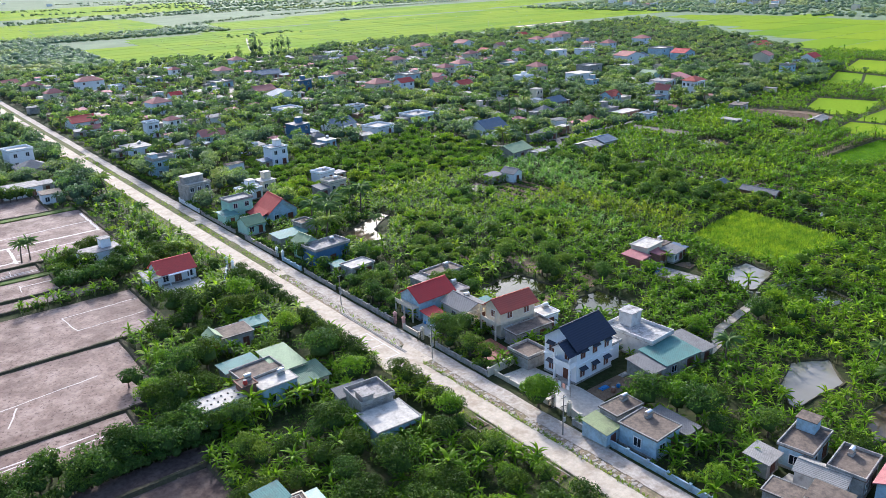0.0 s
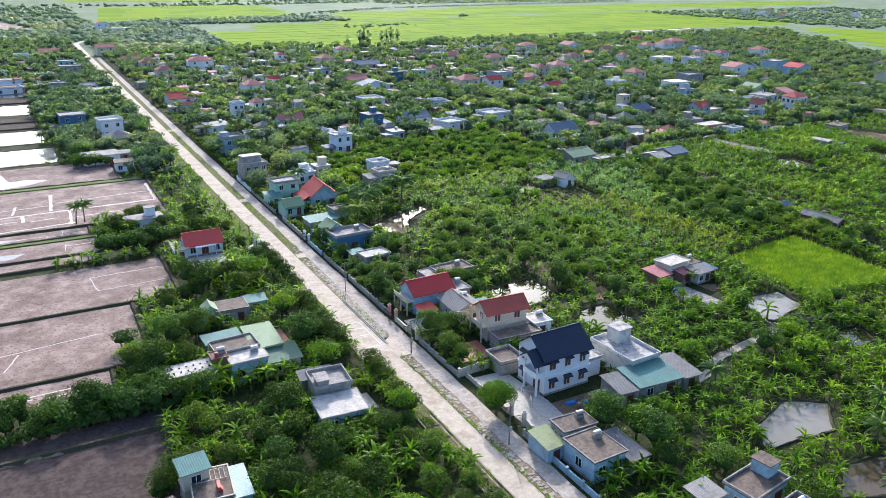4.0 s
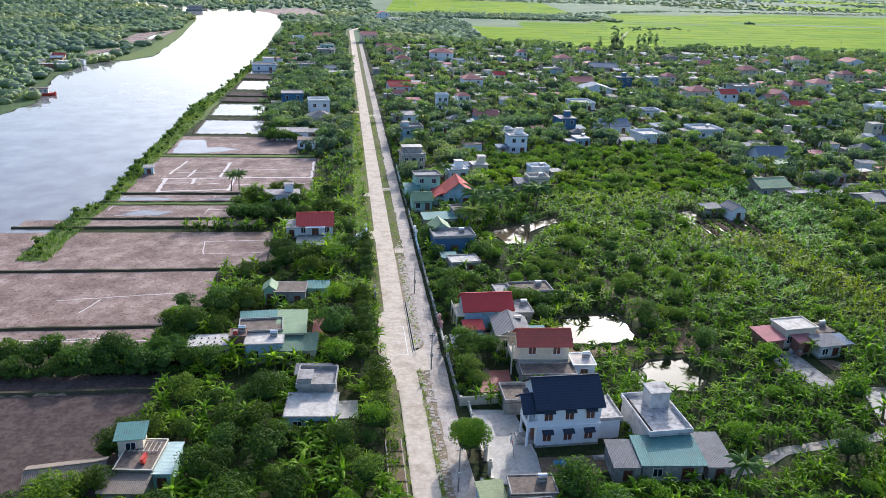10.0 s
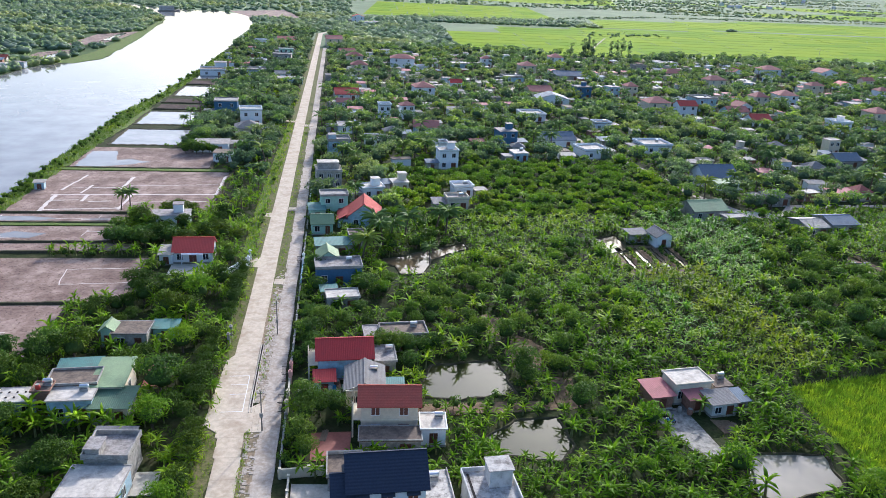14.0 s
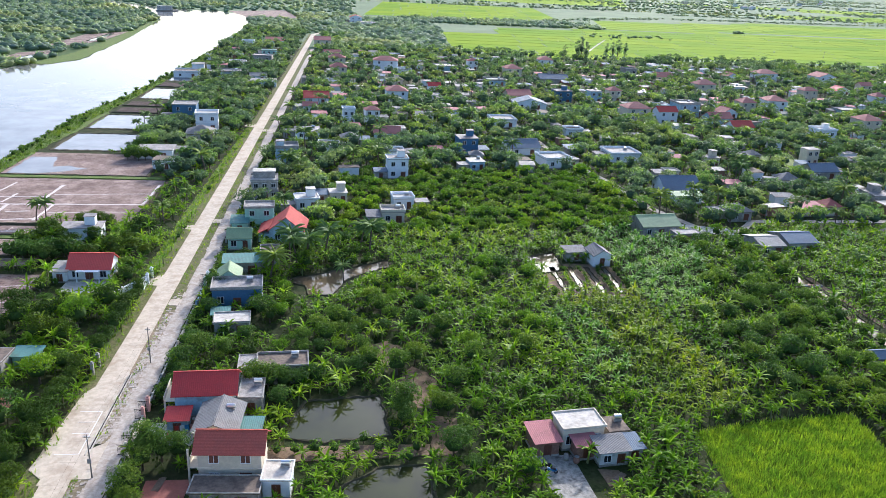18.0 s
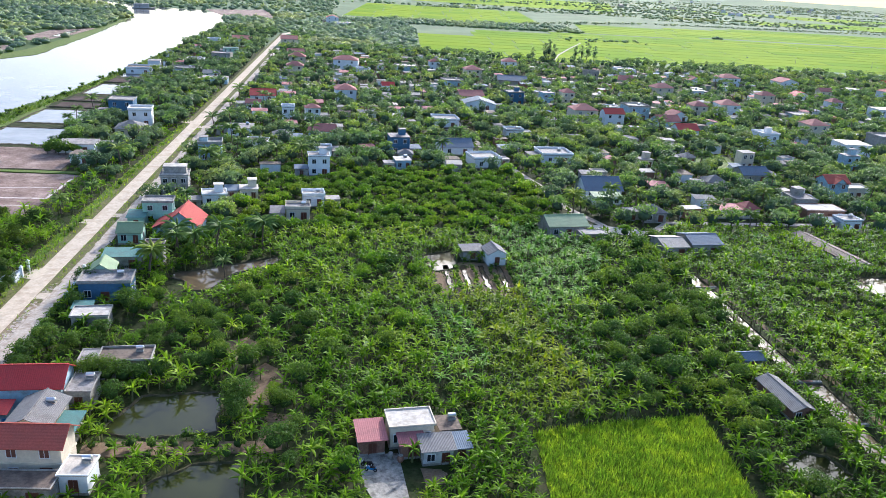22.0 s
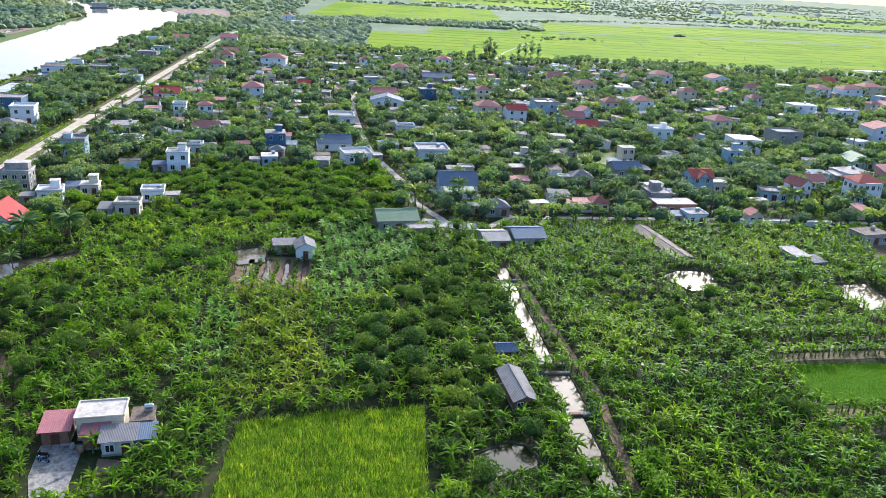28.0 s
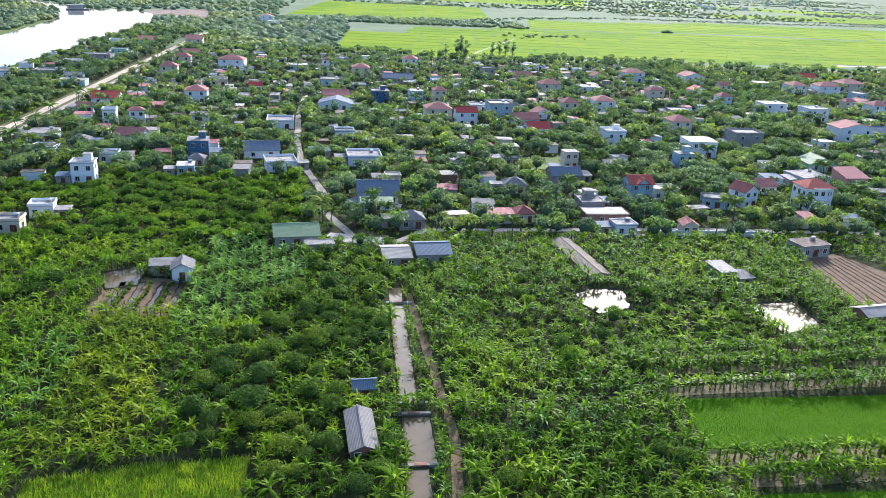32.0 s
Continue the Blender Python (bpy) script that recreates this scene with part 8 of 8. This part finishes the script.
mass("hedge_shrubs", bus, [(x, 97.0 + rng.uniform(-0.5, 0.7), rng.uniform(0, 6), rng.uniform(1.1, 1.6)) for x in np.arange(-4, 35, 1.0)], (M_BARK, L_CORE, L_TREE_DARK), "dark low shrubs at the foot of a tree hedge", "hedge")
mass("hedge_trees", tre_mid, hedge, (M_BARK, L_CORE, L_TREE_DARK), "thick dark hedge of trees beside the drain", "hedge")

# tall feathery trees at the edge of the rice
def tall_proto(r):
    """A tall tree: a long stem with leafy clumps from low down to the tip, uneven and full of gaps."""
    cen, rad = [], []
    for k in range(15):
        u = k / 14
        q, a = (0.95 * math.sin(math.pi * (0.2 + 0.72 * u)) + 0.1) * r.uniform(0.3, 1.0), r.uniform(0, 6.3)
        cen.append((q * math.cos(a), q * math.sin(a), 0.75 + 3.7 * u))
        rad.append(r.uniform(0.34, 0.62) * (1 - 0.35 * u))
    wood = [np_tube([(0, 0, -0.1), (0.08, 0.05, 2.2), (0.02, 0, 4.2)], (0.11, 0.08, 0.03), 5)]
    wood += [np_tube([(0.05, 0.03, max(0.4, c[2] - 0.7)), c], (0.035, 0.015), 4) for c in cen[2:12:2]]
    core = cube_ball(r, 0.45, 1.6, 0.3)
    return join_np(*wood), (core[0] + np.array([0, 0, 2.3]), core[1]), cards(r, np.array(cen), np.array(rad), 900, 0.15)


plant_things("tall_tree", variants(tall_proto, 3), [(294, 632, 0.3, 3.9), (291, 634, 2.3, 3.3), (297.5, 631, 4.1, 3.2), (331, 664, 1.4, 2.7), (337, 668, 2.4, 3.1), (325, 662, 0.4, 2.5), (343, 667, 5.0, 2.6), (283, 643, 2.0, 2.3)], (M_BARK, L_VCORE, L_FAR), ("trunk", "crown"), "tall feathery tree at the rice's edge, haze in its leaf colour", "tree", "tall field trees")

# distance
def far_proto(r):
    core = cube_ball(r, 3.0, 0.5, 0.3)
    core = (core[0] + np.array([0, 0, 1.3]), core[1])
    c = np.array([(r.uniform(-1.4, 1.4), r.uniform(-1.4, 1.4), r.uniform(1.2, 2.4)) for _ in range(4)])
    return core, cards(r, c, np.full(4, 2.0), 12, 1.2)


farp = variants(far_proto, 5)
spots = []
for x0, y0, x1, y1, st in ((80, 640, 200, 1010, 8.0), (-25, 770, 80, 1040, 9.0), (-330, 340, -64, 1010, 8.6), (-420, 1010, -70, 1300, 13.0), (-300, 1000, 110, 1480, 14.0), (170, 985, 430, 1090, 8.5)):
    P = scatter(x0, y0, x1, y1, st)
    spots += [(x, y, rng.uniform(0, 6), rng.uniform(0.7, 1.5)) for x, y in P[rng.random(len(P)) < 0.85]]
spots += [(x, y, rng.uniform(0, 6), rng.uniform(0.6, 1.3)) for x, y in zip(rng.uniform(965, 1480, 2600), rng.uniform(300, 1020, 2600))]
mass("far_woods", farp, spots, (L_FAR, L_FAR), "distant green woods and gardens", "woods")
spots = []
for x0, y0, x1, y1 in ((640, 1300, 1300, 1420), (380, 1130, 620, 1300), (110, 1030, 260, 1090), (380, 880, 470, 890), (250, 1480, 900, 1560), (700, 1440, 1900, 1520)):
    n = int(math.hypot(x1 - x0, y1 - y0) / 2.6)
    for i in range(n):
        spots.append((x0 + (x1 - x0) * i / n + rng.normal() * 4, y0 + (y1 - y0) * i / n + rng.normal() * 11, rng.uniform(0, 6), rng.uniform(0.3, 0.8)))
for k in range(64):
    y = 1480 + 2900 * (k / 86) ** 1.4 + rng.uniform(-40, 40)
    x0 = rng.uniform(-700, 300 + y * 0.6)
    n = int(rng.integers(35, 80))
    for i in range(n):
        spots.append((x0 + i * rng.uniform(6, 9), y + rng.normal() * 14 + i * rng.uniform(-0.6, 0.9), rng.uniform(0, 6), rng.uniform(0.7, 1.3)))
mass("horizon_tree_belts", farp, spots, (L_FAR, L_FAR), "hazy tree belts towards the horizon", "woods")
P = np.stack([rng.uniform(200, 900, 26), rng.uniform(700, 980, 26)], 1)
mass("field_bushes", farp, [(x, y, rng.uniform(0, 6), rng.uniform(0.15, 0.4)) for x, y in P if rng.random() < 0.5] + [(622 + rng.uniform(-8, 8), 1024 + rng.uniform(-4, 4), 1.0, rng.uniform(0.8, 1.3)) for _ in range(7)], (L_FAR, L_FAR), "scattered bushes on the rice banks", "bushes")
far_h = random.Random(8)
for i in range(56):
    y = far_h.uniform(1900, 3200)
    x = far_h.uniform(0.05, 0.9) * y
    if i >= 26:
        x, y = far_h.uniform(1040, 1420), far_h.uniform(320, 980)
    house(x, y, far_h.uniform(7, 14), far_h.uniform(7, 11), far_h.uniform(-10, 20), far_h.choice((3.5, 6.6, 6.6)), far_h.choice(("hip", "flat", "gable")), far_h.choice((M_WHITE, M_CREAM, M_WHITE)), far_h.choice((R_RED, R_BGREY, R_PALE)), "small distant house among tree belts", 1, 2.0, "x", 1, (), False, False, 0, 0, None, "house", False, 0.4, 0, "distant houses")

# tufts: reeds, bank grass, weeds
def tuft_proto(r, n=6, h=2.0, w=0.13, spread=0.35, droop=0.4):
    lv = []
    for k in range(n):
        lv.append(np_leaf((r.uniform(-spread, spread), r.uniform(-spread, spread), 0), r.uniform(0, 6.3), h * r.uniform(0.7, 1.15), w, 1.5 - 0.5 * r.random(), r.uniform(droop, droop + 0.7), 2, 0.1, 0.2))
    return (join_np(*lv),)


def tuft_spots(pts, step, lo=0.7, hi=1.2, share=1.0):
    xs, ys = [p[0] for p in pts], [p[1] for p in pts]
    nx, ny = int((max(xs) - min(xs)) / step) + 1, int((max(ys) - min(ys)) / step) + 1
    X, Y = np.meshgrid(np.arange(nx), np.arange(ny))
    X = min(xs) + (X + rng.uniform(0, 1, X.shape)) * step
    Y = min(ys) + (Y + rng.uniform(0, 1, Y.shape)) * step
    ok = inside(pts, X, Y) & (rng.random(X.shape) < share)
    return [(x, y, rng.uniform(0, 6), rng.uniform(lo, hi)) for x, y in zip(X[ok], Y[ok])]


mass("reeds", variants(tuft_proto, 8, 8, 1.0, 0.075, 0.34, 0.3), tuft_spots(REED, 0.47, 0.5, 1.35), (L_REED,), "tall yellow-green reeds standing dense", "reeds")
weeds = variants(tuft_proto, 5, 5, 0.55, 0.10, 0.2)
mass("verge_weeds", weeds, tuft_spots(rect(66.1, 40, 67.9, 330), 0.75, 0.6, 1.8, 0.5) + tuft_spots(grass_edge, 0.7, 0.6, 1.5, 0.8) + tuft_spots(rect(72.75, 40, 73.5, 96), 0.28, 0.4, 1.0, 0.75) + tuft_spots(rect(66.3, 52, 69.2, 96), 0.6, 0.4, 1.1, 0.6) + tuft_spots(rect(72.8, 104, 74.3, 330), 0.6, 0.6, 1.4, 0.32), (L_REED,), "weeds and long grass on the road verge", "weeds")
mass("bank_grass", variants(tuft_proto, 5, 8, 0.9, 0.16, 0.6), tuft_spots(rb, 1.1, 0.5, 1.4, 0.75), (L_BANKGRASS,), "tall grass along the river bank", "grass")
mass("paddy_rice", variants(tuft_proto, 6, 5, 0.36, 0.07, 0.35), tuft_spots([(264.8, 107.3), (312, 107.3), (313, 121.8), (265.6, 121.8)], 0.46) + tuft_spots(rect(266.5, 84, 300, 96.5), 0.6), (L_RICE,), "young green rice standing in paddies", "rice")
bank_line = [(-9, y) for y in np.arange(152, 190, 4.5)] + [(-4.5, y) for y in np.arange(196, 246, 2.6)] + [(-3.5, y) for y in np.arange(252, 340, 7.0)] + [(1.5, y) for y in np.arange(370, 470, 14.0)]
mass("bank_trees", tre_far, [(x + rng.uniform(-2.0, 1.6), y + rng.uniform(-1.5, 1.5), rng.uniform(0, 6), rng.uniform(0.25, 0.75)) for x, y in bank_line], (M_BARK, L_CORE, L_TREE), "bushy green trees leaning over the river bank", "trees")
mass("bank_scrub", bus, [s for s in tuft_spots([(-10, 150), (-6, 150), (0, 300), (3, 400), (8, 587), (3, 587), (-2, 402), (-8, 346), (-7, 245)], 2.8, 0.3, 1.2, 0.5)], (M_BARK, L_CORE, L_TREE), "scrubby bushes along the river bank", "scrub")
